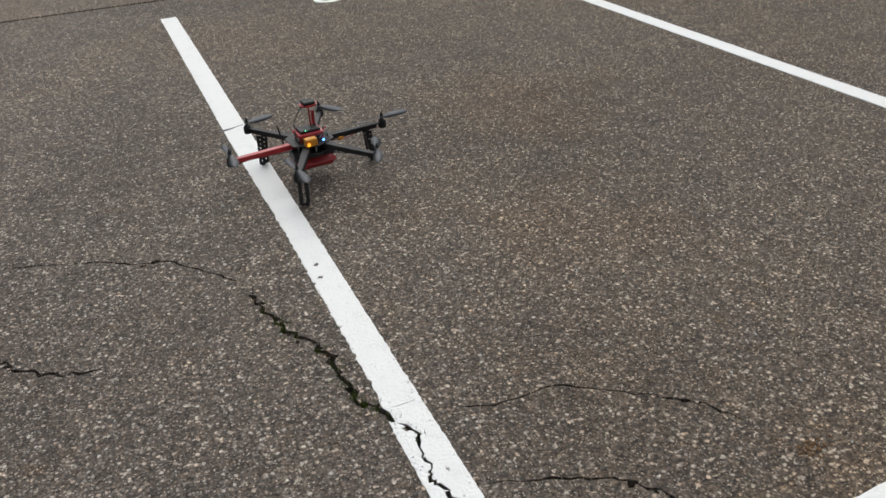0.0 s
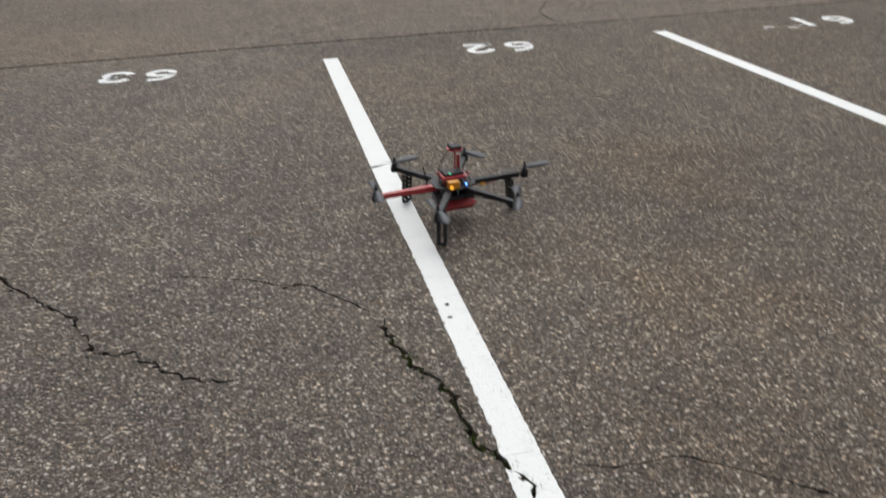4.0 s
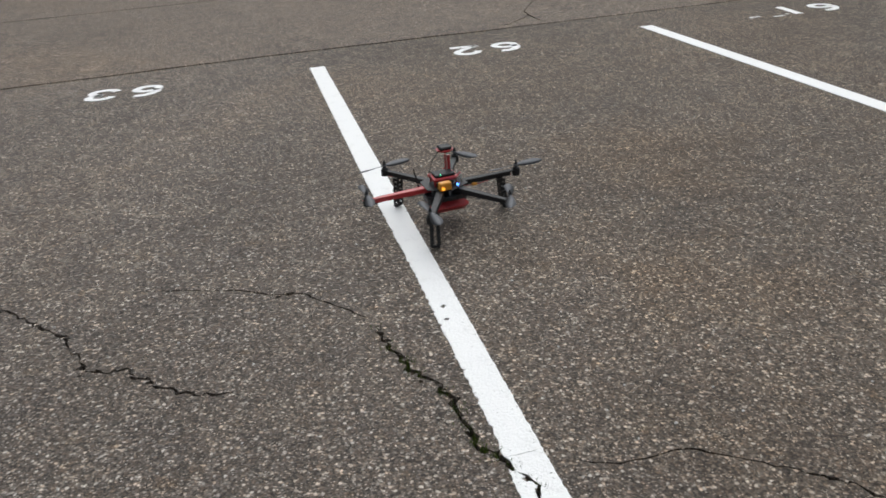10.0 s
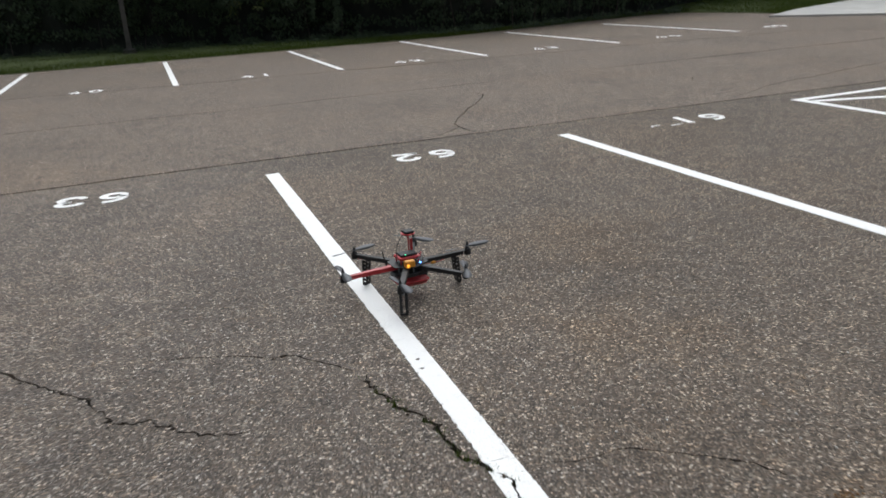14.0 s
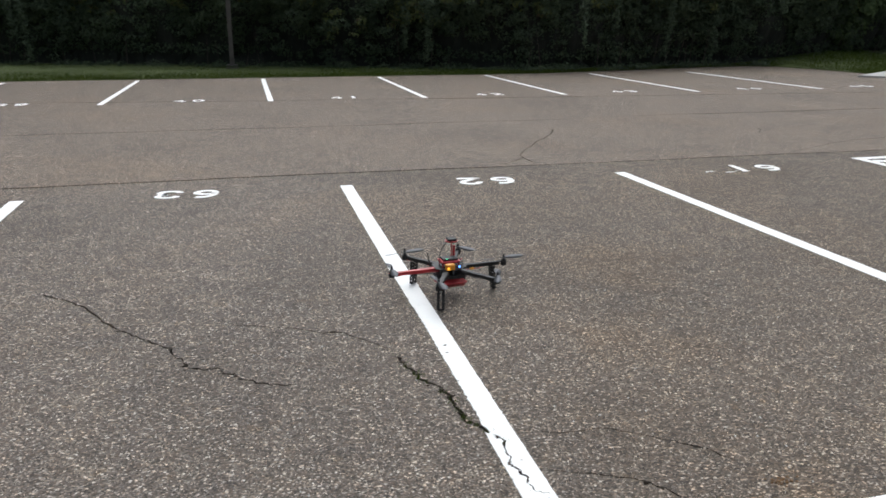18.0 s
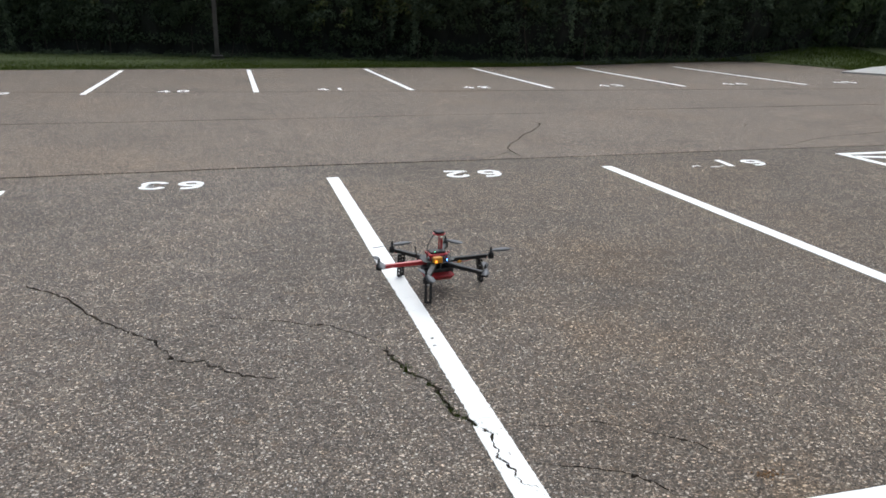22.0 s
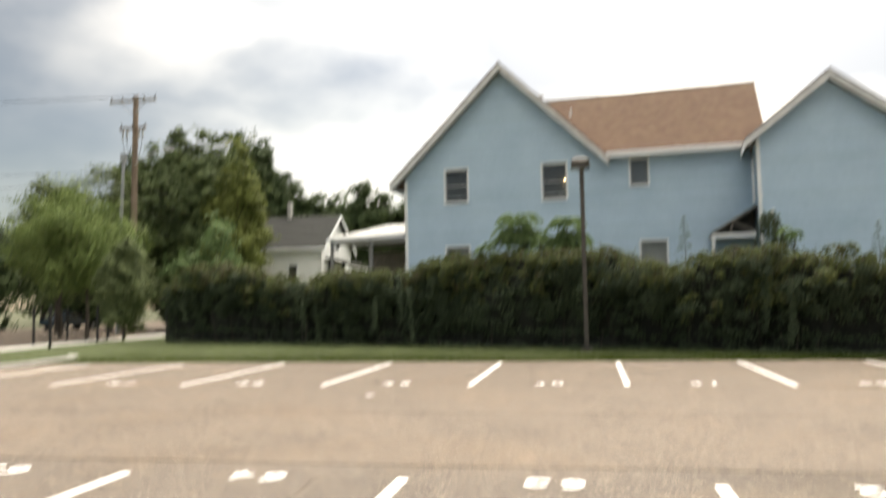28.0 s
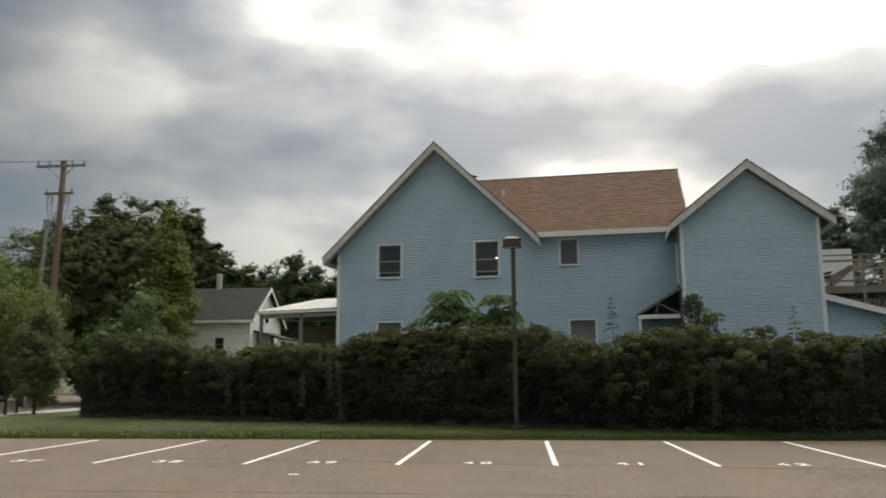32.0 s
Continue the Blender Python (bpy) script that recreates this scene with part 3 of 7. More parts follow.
def make_ground():
    far = bmesh.new()
    bmesh.ops.create_grid(far, x_segments=60, y_segments=60, size=900)
    for v in far.verts:
        v.co.z = -0.13
    solo("ground", far, M_EARTH, "flat rough grassy earth reaching to the horizon", "ground", kind="structure")
    xs = [-16.6 + i * 0.218 for i in range(276)]
    seam = [(x, wavy_y(x, SEAM_Y, 1.7, 0.06)) for x in xs]
    near_out = [(-16.6, -40), (43.35, -40)] + [(p[0], p[1] - (0.009 if p[0] < 1.7 else 0.003) - 0.004 * noise.noise((p[0] * 3, 0, 0))) for p in seam[::-1]]
    aisle_out = [(p[0], p[1] + (0.009 if p[0] < 1.7 else 0.003) + 0.004 * noise.noise((p[0] * 3, 9, 0))) for p in seam] + [(43.35, 9.0), (15.4, 9.2), (15.0, 10.6), (15.6, 11.5), (15.6, 14.4), (15.1, 15.2), (13.7, 15.25), (12.2, 14.95), (10.6, 14.45), (8.5, 13.9), (6.6, 13.5), (-16.6, 13.65)]
    holes = [crack(p, w, i + 3) for i, (p, w) in enumerate(CRACKS)]
    # crumbled spots beside the cracks
    rnd = random.Random(31)
    for line, k in ((CRACKS[0][0], 7), (CRACKS[1][0], 6), (CRACKS[2][0], 3), (CRACKS[3][0], 12), (CRACKS[7][0], 2)):
        for _ in range(k):
            j = rnd.randrange(len(line) - 1)
            t = rnd.random()
            x, y = (line[j][0] * (1 - t) + line[j + 1][0] * t + rnd.gauss(0, 0.012), line[j][1] * (1 - t) + line[j + 1][1] * t + rnd.gauss(0, 0.012))
            if abs(x) < 0.07:
                continue
            r = rnd.uniform(0.004, 0.014)
            holes.append([(x + r * rnd.uniform(0.5, 1.9) * math.cos(a), y + r * rnd.uniform(0.5, 1.3) * math.sin(a)) for a in (0, 0.9, 1.8, 2.7, 3.6, 4.5, 5.4)])
    lot = new("pavement_near_lot", cut_sheet("pavement_near_lot", near_out, holes, 0.0, 0.035, M_LOT))
    tagged(lot, "cracked grey-brown asphalt of the near parking row with pale stones", "asphalt", kind="structure")
    holes2 = [crack(p, w, i + 40) for i, (p, w) in enumerate(AISLE_CRACKS)]
    # long joints between paving passes
    for k, (y0, x0, x1, w) in enumerate(((4.08, -16, 4.8, 0.03), (4.2, 5.0, 20, 0.04))):
        line = [(x0 + i * 0.8, wavy_y(x0 + i * 0.8, y0, k + 4.2, 0.09)) for i in range(int((x1 - x0) / 0.8))]
        holes2.append(crack(line, w, 60 + k, 0.3, 2))
    holes2.append(crack([(x, 7.72 - (0.12 if x < 0 else 0.085) * x + 0.05 * noise.noise((x * 0.4, 3, 0))) for x in range(-9, 13)], 0.045, 66, 0.3, 2))
    aisle = new("pavement_aisle", cut_sheet("pavement_aisle", aisle_out, holes2, 0.004, 0.035, M_AISLE))
    tagged(aisle, "smoother grey-brown asphalt of the aisle and far parking row", "asphalt", kind="structure")
    bed = bmesh.new()
    box(bed, (13.3, -13.2, -0.06), (60.1, 53.8, 0.05))
    solo("pavement_bed", bed, M_CRACK, "dark earth under the asphalt seen in its cracks", "ground", kind="structure")
    # moss and weeds in the widest crack
    rnd = random.Random(5)
    vs, fs = [], []
    for (cx, cy, k) in [(-0.19, -4.03, 60), (-0.17, -4.1, 34), (-0.1, -4.36, 26), (-0.095, -4.44, 40), (-0.07, -4.5, 40), (-0.03, -4.56, 30), (-0.22, -3.93, 30), (-0.1, -4.3, 40), (-0.12, -4.2, 30), (0.0, -4.64, 22), (-0.235, -3.8, 10), (-0.085, -4.47, 30)]:
        for _ in range(k):
            x, y = cx + rnd.gauss(0, 0.014), cy + rnd.gauss(0, 0.016)
            a, h, w = rnd.uniform(0, 6.28), rnd.uniform(0.006, 0.022), rnd.uniform(0.001, 0.0025)
            lean = rnd.uniform(0.2, 1.2) * h
            i = len(vs)
            vs += [(x - w * math.sin(a), y + w * math.cos(a), -0.012), (x + w * math.sin(a), y - w * math.cos(a), -0.012), (x + lean * math.cos(a), y + lean * math.sin(a), h)]
            fs.append((i, i + 1, i + 2))
    tagged(raw_object("crack_weeds", vs, fs, M_GRASS), "small green weeds and moss growing in the asphalt crack", "weeds", kind="stuff")
    bm = bmesh.new()
    rnd = random.Random(8)
    for _ in range(46):
        x, y = 0.82 + rnd.gauss(0, 0.026), -5.1 + rnd.gauss(0, 0.02)
        bmesh.ops.create_icosphere(bm, subdivisions=1, radius=rnd.uniform(0.002, 0.005), matrix=pose(x, y, 0.001))
    solo("rusty_grit", bm, M_RUST, "small patch of rust-brown grit on the asphalt", "grit", kind="stuff")
    bm = bmesh.new()
    rnd = random.Random(9)
    for _ in range(420):
        x, y = rnd.uniform(-3, 3.2), rnd.uniform(-5.4, 0.2)
        bmesh.ops.create_icosphere(bm, subdivisions=1, radius=rnd.uniform(0.0018, 0.0045), matrix=pose(x, y, 0.001, rnd.uniform(0, 90), 0, rnd.uniform(0, 90)) @ Matrix.Diagonal((1.3, 1, 0.7, 1)))
    solo("loose_gravel", bm, M_CONCRETE, "loose pale chippings scattered over the asphalt", "gravel", kind="stuff")


make_ground()
bm = bmesh.new()
box(bm, (-4.8, 6.15, 0.007), (0.16, 0.07, 0.006), bevel=0.002)
solo("paper_scrap", bm, M_PAINT, "small white paper scrap lying on the asphalt", "litter")


# ---- painted lines and numbers ----
def painted_line(x0, y0, x1, y1, w, seed, worn=False, holes=(), z=0.003):
    """A painted stripe with slightly ragged edges and chipped spots."""
    rnd = random.Random(seed)
    d = Vector((x1 - x0, y1 - y0))
    fine = abs(x0) < 0.5 and y0 < 2
    k = max(4, int(d.length / (0.011 if fine else 0.05)))
    side = Vector((-d.y, d.x)).normalized()
    left, right = [], []
    for i in range(k + 1):
        c = Vector((x0, y0)) + d * (i / k)
        left.append(tuple(c + side * (w / 2 + rnd.gauss(0, 1) * 0.0009)))
        # the trafficked edge of the cracked line is frayed
        fray = min(1.0, max(0.0, (-2.5 - c.y) / 0.9), max(0.0, (c.y + 4.62) / 0.2)) * (0.009 + abs(rnd.gauss(0, 0.004))) if fine else 0.0
        right.append(tuple(c - side * (w / 2 - fray + rnd.gauss(0, 1) * 0.0009)))
    chips = []
    for _ in range(int(d.length * 3)):
        c = Vector((x0, y0)) + d * rnd.random() + side * rnd.uniform(-0.45, 0.45) * w
        r = rnd.uniform(0.0015, 0.005)
        chips.append([(c.x + r * rnd.uniform(0.5, 1.6) * math.cos(a), c.y + r * rnd.uniform(0.5, 1.3) * math.sin(a)) for a in (0, 1.2, 2.4, 3.6, 4.9)])
    if fine:
        for _ in range(260):
            y = y0 + (y1 - y0) * rnd.uniform(0.42, 0.75)
            e = rnd.choice((-1, 1)) * (w / 2 - abs(rnd.gauss(0, 0.007)) - 0.004) if rnd.random() < 0.7 else rnd.uniform(-0.42, 0.42) * w
            r = rnd.uniform(0.001, 0.0028)
            chips.append([(x0 + e + r * rnd.uniform(0.6, 1.6) * math.cos(a), y + r * rnd.uniform(0.6, 1.3) * math.sin(a)) for a in (0, 1.2, 2.4, 3.6, 4.9)])
    me = cut_sheet("parking_line", left + right[::-1], chips + list(holes), z, 0.0028, M_PAINT_OLD if worn else M_PAINT)
    return tagged(new("parking_line", me), "white painted parking stall line on grey asphalt", "parking line", group="parking lines")


near_cracks = [crack(p, w, i + 3) for i, (p, w) in enumerate(CRACKS)]
ob = painted_line(0.004, 0, 0.004, -7.6, 0.11, 1, holes=[near_cracks[3], near_cracks[4], near_cracks[10], near_cracks[11],
                  [(-0.03, -4.6), (-0.02, -4.618), (-0.004, -4.612), (-0.01, -4.6)], [(-0.045, -4.53), (-0.035, -4.55), (-0.042, -4.562), (-0.051, -4.545)],
                  [(0.016, -4.768), (0.025, -4.773), (0.02, -4.785)],
                  [(-0.012, -3.745), (0.0, -3.755), (0.012, -3.742), (0.004, -3.732)], [(-0.022, -3.828), (-0.006, -3.836), (0.002, -3.824), (-0.012, -3.818)]])
tagged(ob, "white painted stall line crossed by a jagged crack", "parking line", group="parking lines")
for i, x in enumerate((-8.2, -5.48, -2.74)):
    painted_line(x, 0, x, -7.6, 0.11, 10 + i)
painted_line(2.722, 0, 2.825, -5.24, 0.11, 13)
painted_line(0.55, -5.3, 5.7, -5.3, 0.1, 20)
# hatched bay beside the row
painted_line(5.62, 0.18, 5.62, -5.24, 0.1, 21)
painted_line(5.677, 0.13, 9.2, 0.13, 0.1, 22)
for i in range(4):
    painted_line(5.68, -0.03 - 1.25 * i, 8.4, -1.0 - 1.25 * i, 0.1, 23 + i)
painted_line(8.52, 0.07, 8.52, -5.3, 0.1, 29)
FAR_X = [-15.0, -12.1, -9.16, -6.2, -3.3, -0.4, 2.47, 5.31, 8.25, 11.2]
for i, x in enumerate(FAR_X):
    painted_line(x, 7.7, x, 13.15, 0.1, 30 + i, z=0.007)


def arc(cx, cy, rx, ry, a0, a1, k=14):
    return [(cx + rx * math.cos(radians(a0 + (a1 - a0) * i / k)), cy + ry * math.sin(radians(a0 + (a1 - a0) * i / k))) for i in range(k + 1)]


FIGURES = {  # centre lines of the stencil strokes in a box of 1 x 1, with the stencil's bridges left open
    "0": [arc(0.5, 0.5, 0.38, 0.4, 100, 260), arc(0.5, 0.5, 0.38, 0.4, -80, 80)],
    "1": [[(0.5, 0.0), (0.5, 1.0)]],
    "2": [arc(0.5, 0.68, 0.36, 0.24, 175, -40) + [(0.45, 0.3), (0.12, 0.1)], [(0.14, 0.08), (0.92, 0.08)]],
    "3": [arc(0.46, 0.71, 0.36, 0.2, 165, -75), arc(0.46, 0.29, 0.38, 0.22, 75, -165)],
    "4": [[(0.72, 0.0), (0.72, 0.26)], [(0.72, 0.4), (0.72, 0.96), (0.12, 0.36), (0.95, 0.33)]],
    "5": [[(0.85, 0.92), (0.22, 0.92), (0.18, 0.55)] + arc(0.48, 0.32, 0.36, 0.24, 120, -150)],
    "6": [arc(0.5, 0.31, 0.36, 0.23, 150, 500), arc(0.62, 0.5, 0.48, 0.42, 80, 188)],
    "7": [[(0.1, 0.92), (0.9, 0.92), (0.4, 0.0)]],
    "8": [arc(0.5, 0.72, 0.32, 0.2, 100, 440), arc(0.5, 0.28, 0.38, 0.22, 100, 440)],
    "9": [arc(0.5, 0.69, 0.36, 0.23, -30, 320), arc(0.38, 0.5, 0.48, 0.42, -100, 8)],
}


def digits(text, x, y, turned, worn, z, w=0.28, h=0.36, gap=0.315, stroke=0.058):
    """Stencilled stall number, each painted figure a part of its own."""
    top = thing("stall_number", pose(x, y, z, 0, 0, 174 if turned else 0), "white stencilled parking stall number on the asphalt", "painted number", group="stall numbers")
    rnd = random.Random(int(text))
    for i, ch in enumerate(text):
        bm = bmesh.new()
        for line in FIGURES[ch]:
            pts = [Vector(((p[0] - 0.5) * (w - stroke) + (i - (len(text) - 1) / 2) * gap, (p[1] - 0.5) * (h - stroke), 0)) for p in line]
            rows = []
            for k, p in enumerate(pts):
                d = (pts[min(k + 1, len(pts) - 1)] - pts[max(k - 1, 0)]).normalized()
                s = Vector((-d.y, d.x, 0)) * stroke / 2
                e = d * stroke * 0.3 * (-1 if k == 0 else 1 if k == len(pts) - 1 else 0)
                j1, j2 = rnd.uniform(0.9, 1.08), rnd.uniform(0.9, 1.08)
                rows.append([bm.verts.new(p + e + s * j1 + Vector((0, 0, -0.003))), bm.verts.new(p + e + s * j1), bm.verts.new(p + e - s * j2), bm.verts.new(p + e - s * j2 + Vector((0, 0, -0.003)))])
            for r, q in zip(rows, rows[1:]):
                for c in range(3):
                    bm.faces.new((r[c], r[c + 1], q[c + 1], q[c]))
        bmesh.ops.recalc_face_normals(bm, faces=bm.faces)
        for f in bm.faces:
            if abs(f.normal.z) > 0.9 and f.normal.z < 0:
                f.normal_flip()
        part("figure", bm, M_PAINT_OLD if worn else M_PAINT, top)
    return top


for text, x in (("65", -6.85), ("64", -4.13), ("63", -1.385), ("62", 1.315)):
    digits(text, x, -0.055 - 0.012 * (x + 1.4), True, False, 0.0035)
digits("61", 4.16, -0.1, True, False, 0.0035, gap=0.32)
old = thing("worn_paint_remnant", pose(0, 0, 0), "worn remnants of an older white stall number", "painted number")
for cx, cy, sx, sy in ((3.62, -0.17, 0.09, 0.035), (3.8, -0.24, 0.1, 0.03), (3.9, -0.2, 0.03, 0.02), (3.55, -0.22, 0.03, 0.02)):
    bm = bmesh.new()
    box(bm, (cx, cy, 0.0025), (sx, sy, 0.002), bevel=0.0008)
    part("paint_flake", bm, M_PAINT_OLD, old)
for text, x in (("37", -10.75), ("38", -7.85), ("39", -4.8), ("40", -1.84), ("41", 0.99), ("42", 3.84), ("43", 6.75), ("44", 9.65), ("45", 12.5)):
    digits(text, x, 8.08, False, False, 0.0065, w=0.27, h=0.42, gap=0.33, stroke=0.058)


# ---- kerb, walks, lawn ----
def strip(name, pts, w, z0, z1, mat, label, category):
    """A kerb or walk of the given width along a line."""
    bm = bmesh.new()
    rows = []
    for i, p in enumerate(pts):
        q0, q1 = Vector(pts[max(i - 1, 0)]), Vector(pts[min(i + 1, len(pts) - 1)])
        d = (q1 - q0).normalized()
        s = Vector((-d.y, d.x)) * w / 2
        a, b = Vector(p) + s, Vector(p) - s
        rows.append([bm.verts.new((*a, z0)), bm.verts.new((*(a - s * 0.08), z1)), bm.verts.new((*(b + s * 0.08), z1)), bm.verts.new((*b, z0))])
    for r, q in zip(rows, rows[1:]):
        for i in range(3):
            bm.faces.new((r[i], r[i + 1], q[i + 1], q[i]))
    bm.faces.new(rows[0])
    bm.faces.new(rows[-1][::-1])
    bmesh.ops.recalc_face_normals(bm, faces=bm.faces)
    return solo(name, bm, mat, label, category, kind="structure")


def hedge_y(x):
    """The foot of the hedge, which stands at an angle to the lot."""
    return float(np.interp(x, (-20, 4, 7, 8.6, 10.8, 13, 15, 17.7, 26), (24.7, 15.34, 13.85, 13.8, 14.4, 14.85, 14.9, 15.5, 18.0)))


EDGE_X = (-16.8, 6.6, 8.5, 10.6, 12.2, 13.7, 15.0, 15.4, 15.6, 17.8, 22, 40)
EDGE_Y = (13.62, 13.42, 13.85, 14.4, 14.88, 15.15, 15.14, 14.4, 11.4, 12.3, 14.3, 17.8)


def make_lawn():
    # gently crowned turf between lot, hedge, kerb and walk
    bm = bmesh.new()
    nx, ny = 100, 16
    grid = []
    for i in range(nx + 1):
        x = -22.6 + 60 * i / nx
        y0 = float(np.interp(x, EDGE_X, EDGE_Y))
        y0 = y0 if x > -16.8 else 9.0 - (x < -17.5) * 6
        y1 = max(hedge_y(x) + 1.6, y0 + 1) if x > -19 else 36.0
        row = []
        for j in range(ny + 1):
            t = j / ny
            y = y0 + (y1 - y0) * t
            bank = 0.35 * max(0, min(1, (x - 14) / 4)) * t
            row.append(bm.verts.new((x, y, 0.012 + 0.05 * math.sin(math.pi * min(1, t * 1.5) * 0.5) + bank + 0.02 * noise.noise((x * 0.8, y * 0.8, 0)))))
        grid.append(row)
    for i in range(nx):
        for j in range(ny):
            bm.faces.new((grid[i][j], grid[i + 1][j], grid[i + 1][j + 1], grid[i][j + 1]))
    rim = [e for e in bm.edges if len(e.link_faces) == 1]
    ext = bmesh.ops.extrude_edge_only(bm, edges=rim)
    for v in ext["geom"]:
        if isinstance(v, bmesh.types.BMVert):
            v.co.z = -0.12
    bmesh.ops.recalc_face_normals(bm, faces=bm.faces)
    solo("lawn", bm, M_TURF, "strip of mown green lawn between the lot and the hedge", "lawn", kind="structure", smooth=True)
    rng = np.random.default_rng(4)
    n = 110000
    x = rng.uniform(-22.4, 20, n)
    y0 = np.where(x > -16.8, np.interp(x, EDGE_X, EDGE_Y), 9.0)
    y1 = np.where(x > -19, np.maximum(np.array([hedge_y(a) for a in x]) + 0.6, y0 + 0.25), 32)
    t = rng.uniform(0, 1, n) ** 1.2
    y = y0 + (y1 - y0) * t
    z = 0.045 + 0.35 * np.clip((x - 14) / 4, 0, 1) * t
    a = rng.uniform(0, 6.28, n)
    h = rng.uniform(0.015, 0.055, n)
    w = rng.uniform(0.005, 0.011, n)
    lean = rng.uniform(0, 0.05, n)
    v = np.empty((n, 3, 3))
    v[:, 0] = np.stack([x - w * np.sin(a), y + w * np.cos(a), z - 0.03], 1)
    v[:, 1] = np.stack([x + w * np.sin(a), y - w * np.cos(a), z - 0.03], 1)
    v[:, 2] = np.stack([x + lean * np.cos(a), y + lean * np.sin(a), z + h], 1)
    f = np.arange(3 * n).reshape(-1, 3)
    ob = raw_object("grass", v.reshape(-1, 3).tolist(), f.tolist(), M_GRASS)
    tagged(ob, "short uneven green grass blades on the lawn", "grass", kind="stuff")


make_lawn()
strip("kerb_left", [(-16.7, -20), (-16.7, 6), (-16.72, 11), (-16.75, 14.0), (-16.9, 15.2), (-17.6, 15.9)], 0.16, -0.1, 0.12, M_CONCRETE, "low pale concrete kerb at the lot's edge", "kerb")
strip("pavement_walk", [(-23.5, -30), (-23.5, 10), (-23.7, 22), (-24.2, 34), (-25, 60)], 1.5, -0.1, 0.06, M_CONCRETE, "pale concrete footpath beside the street", "footpath")
strip("road_street", [(-37.5, -60), (-37.5, 20), (-38, 60), (-42, 140)], 22.0, -0.12, -0.04, M_AISLE, "grey asphalt side street beyond the posts", "street")
strip("pavement_drive", [(15.3, 9.2), (17.5, 10.6), (22, 12.6), (40, 16)], 3.2, -0.1, 0.05, M_CONCRETE, "pale blue-grey concrete apron beside the grass bank", "concrete apron")


# ---- foliage ----
def leaf_cloud(rng, centers, normals, size, droop=0.0):
    """Bent leaves of two triangles each, about the given places and facing about the given ways."""
    n = len(centers)
    d = normals + rng.normal(0, 0.42, (n, 3))
    d /= np.linalg.norm(d, axis=1, keepdims=True) + 1e-9
    u = np.cross(d, rng.normal(0, 1, (n, 3)))
    u /= np.linalg.norm(u, axis=1, keepdims=True) + 1e-9
    w = np.cross(d, u)
    s = size * rng.uniform(0.6, 1.35, (n, 1))
    tip = centers + w * s
    tip[:, 2] -= droop * s[:, 0]
    v = np.empty((n, 4, 3))
    v[:, 0] = centers - w * s * 0.7
    v[:, 1] = centers + u * s * 0.55 + d * s * 0.12
    v[:, 2] = tip
    v[:, 3] = centers - u * s * 0.55 + d * s * 0.12
    i = np.arange(n)[:, None] * 4
    return v.reshape(-1, 3), np.concatenate([i + [0, 1, 2], i + [0, 2, 3]])


def leaves(name, parent, rng, centers, normals, size, mat, droop=0.0):
    v, f = leaf_cloud(rng, centers, normals, size, droop)
    me = bpy.data.meshes.new(name)
    me.vertices.add(len(v))
    me.vertices.foreach_set("co", v.ravel())
    me.loops.add(len(f) * 3)
    me.loops.foreach_set("vertex_index", f.ravel().astype(np.int32))
    me.polygons.add(len(f))
    me.polygons.foreach_set("loop_start", np.arange(0, len(f) * 3, 3, dtype=np.int32))
    me.update(calc_edges=True)
    me.materials.append(mat)
    ob = new(name, me)
    ob.parent = parent
    return ob


HEDGE_PROFILE = ((-20, 2.4), (-19.3, 3.0), (-18, 3.3), (-16.7, 3.35), (-15.5, 3.2), (-14.4, 2.9), (-13.4, 2.5), (-12.3, 2.5), (-10, 2.75), (-8.4, 2.66), (-7.4, 2.7), (-6.5, 2.85), (-5.3, 3.15),
                 (-0.4, 3.1), (0.3, 2.75), (0.65, 2.5), (1.2, 2.4), (1.9, 2.62), (2.9, 2.88), (4, 2.92), (4.45, 2.62), (5, 2.72), (5.8, 2.4), (7.7, 2.4), (10, 2.6), (14, 2.8), (26, 3.2))


def hedge_top(x):
    """Height of the hedge's crest: swells and sags of the overgrown top."""
    return float(np.interp(x, *zip(*HEDGE_PROFILE))) + 0.09 * noise.noise((x * 0.9, 3.1, 0)) + 0.12 * noise.noise((x * 2.1, 7.7, 0))


HEDGE_X0, HEDGE_X1 = -19.8, 26.0


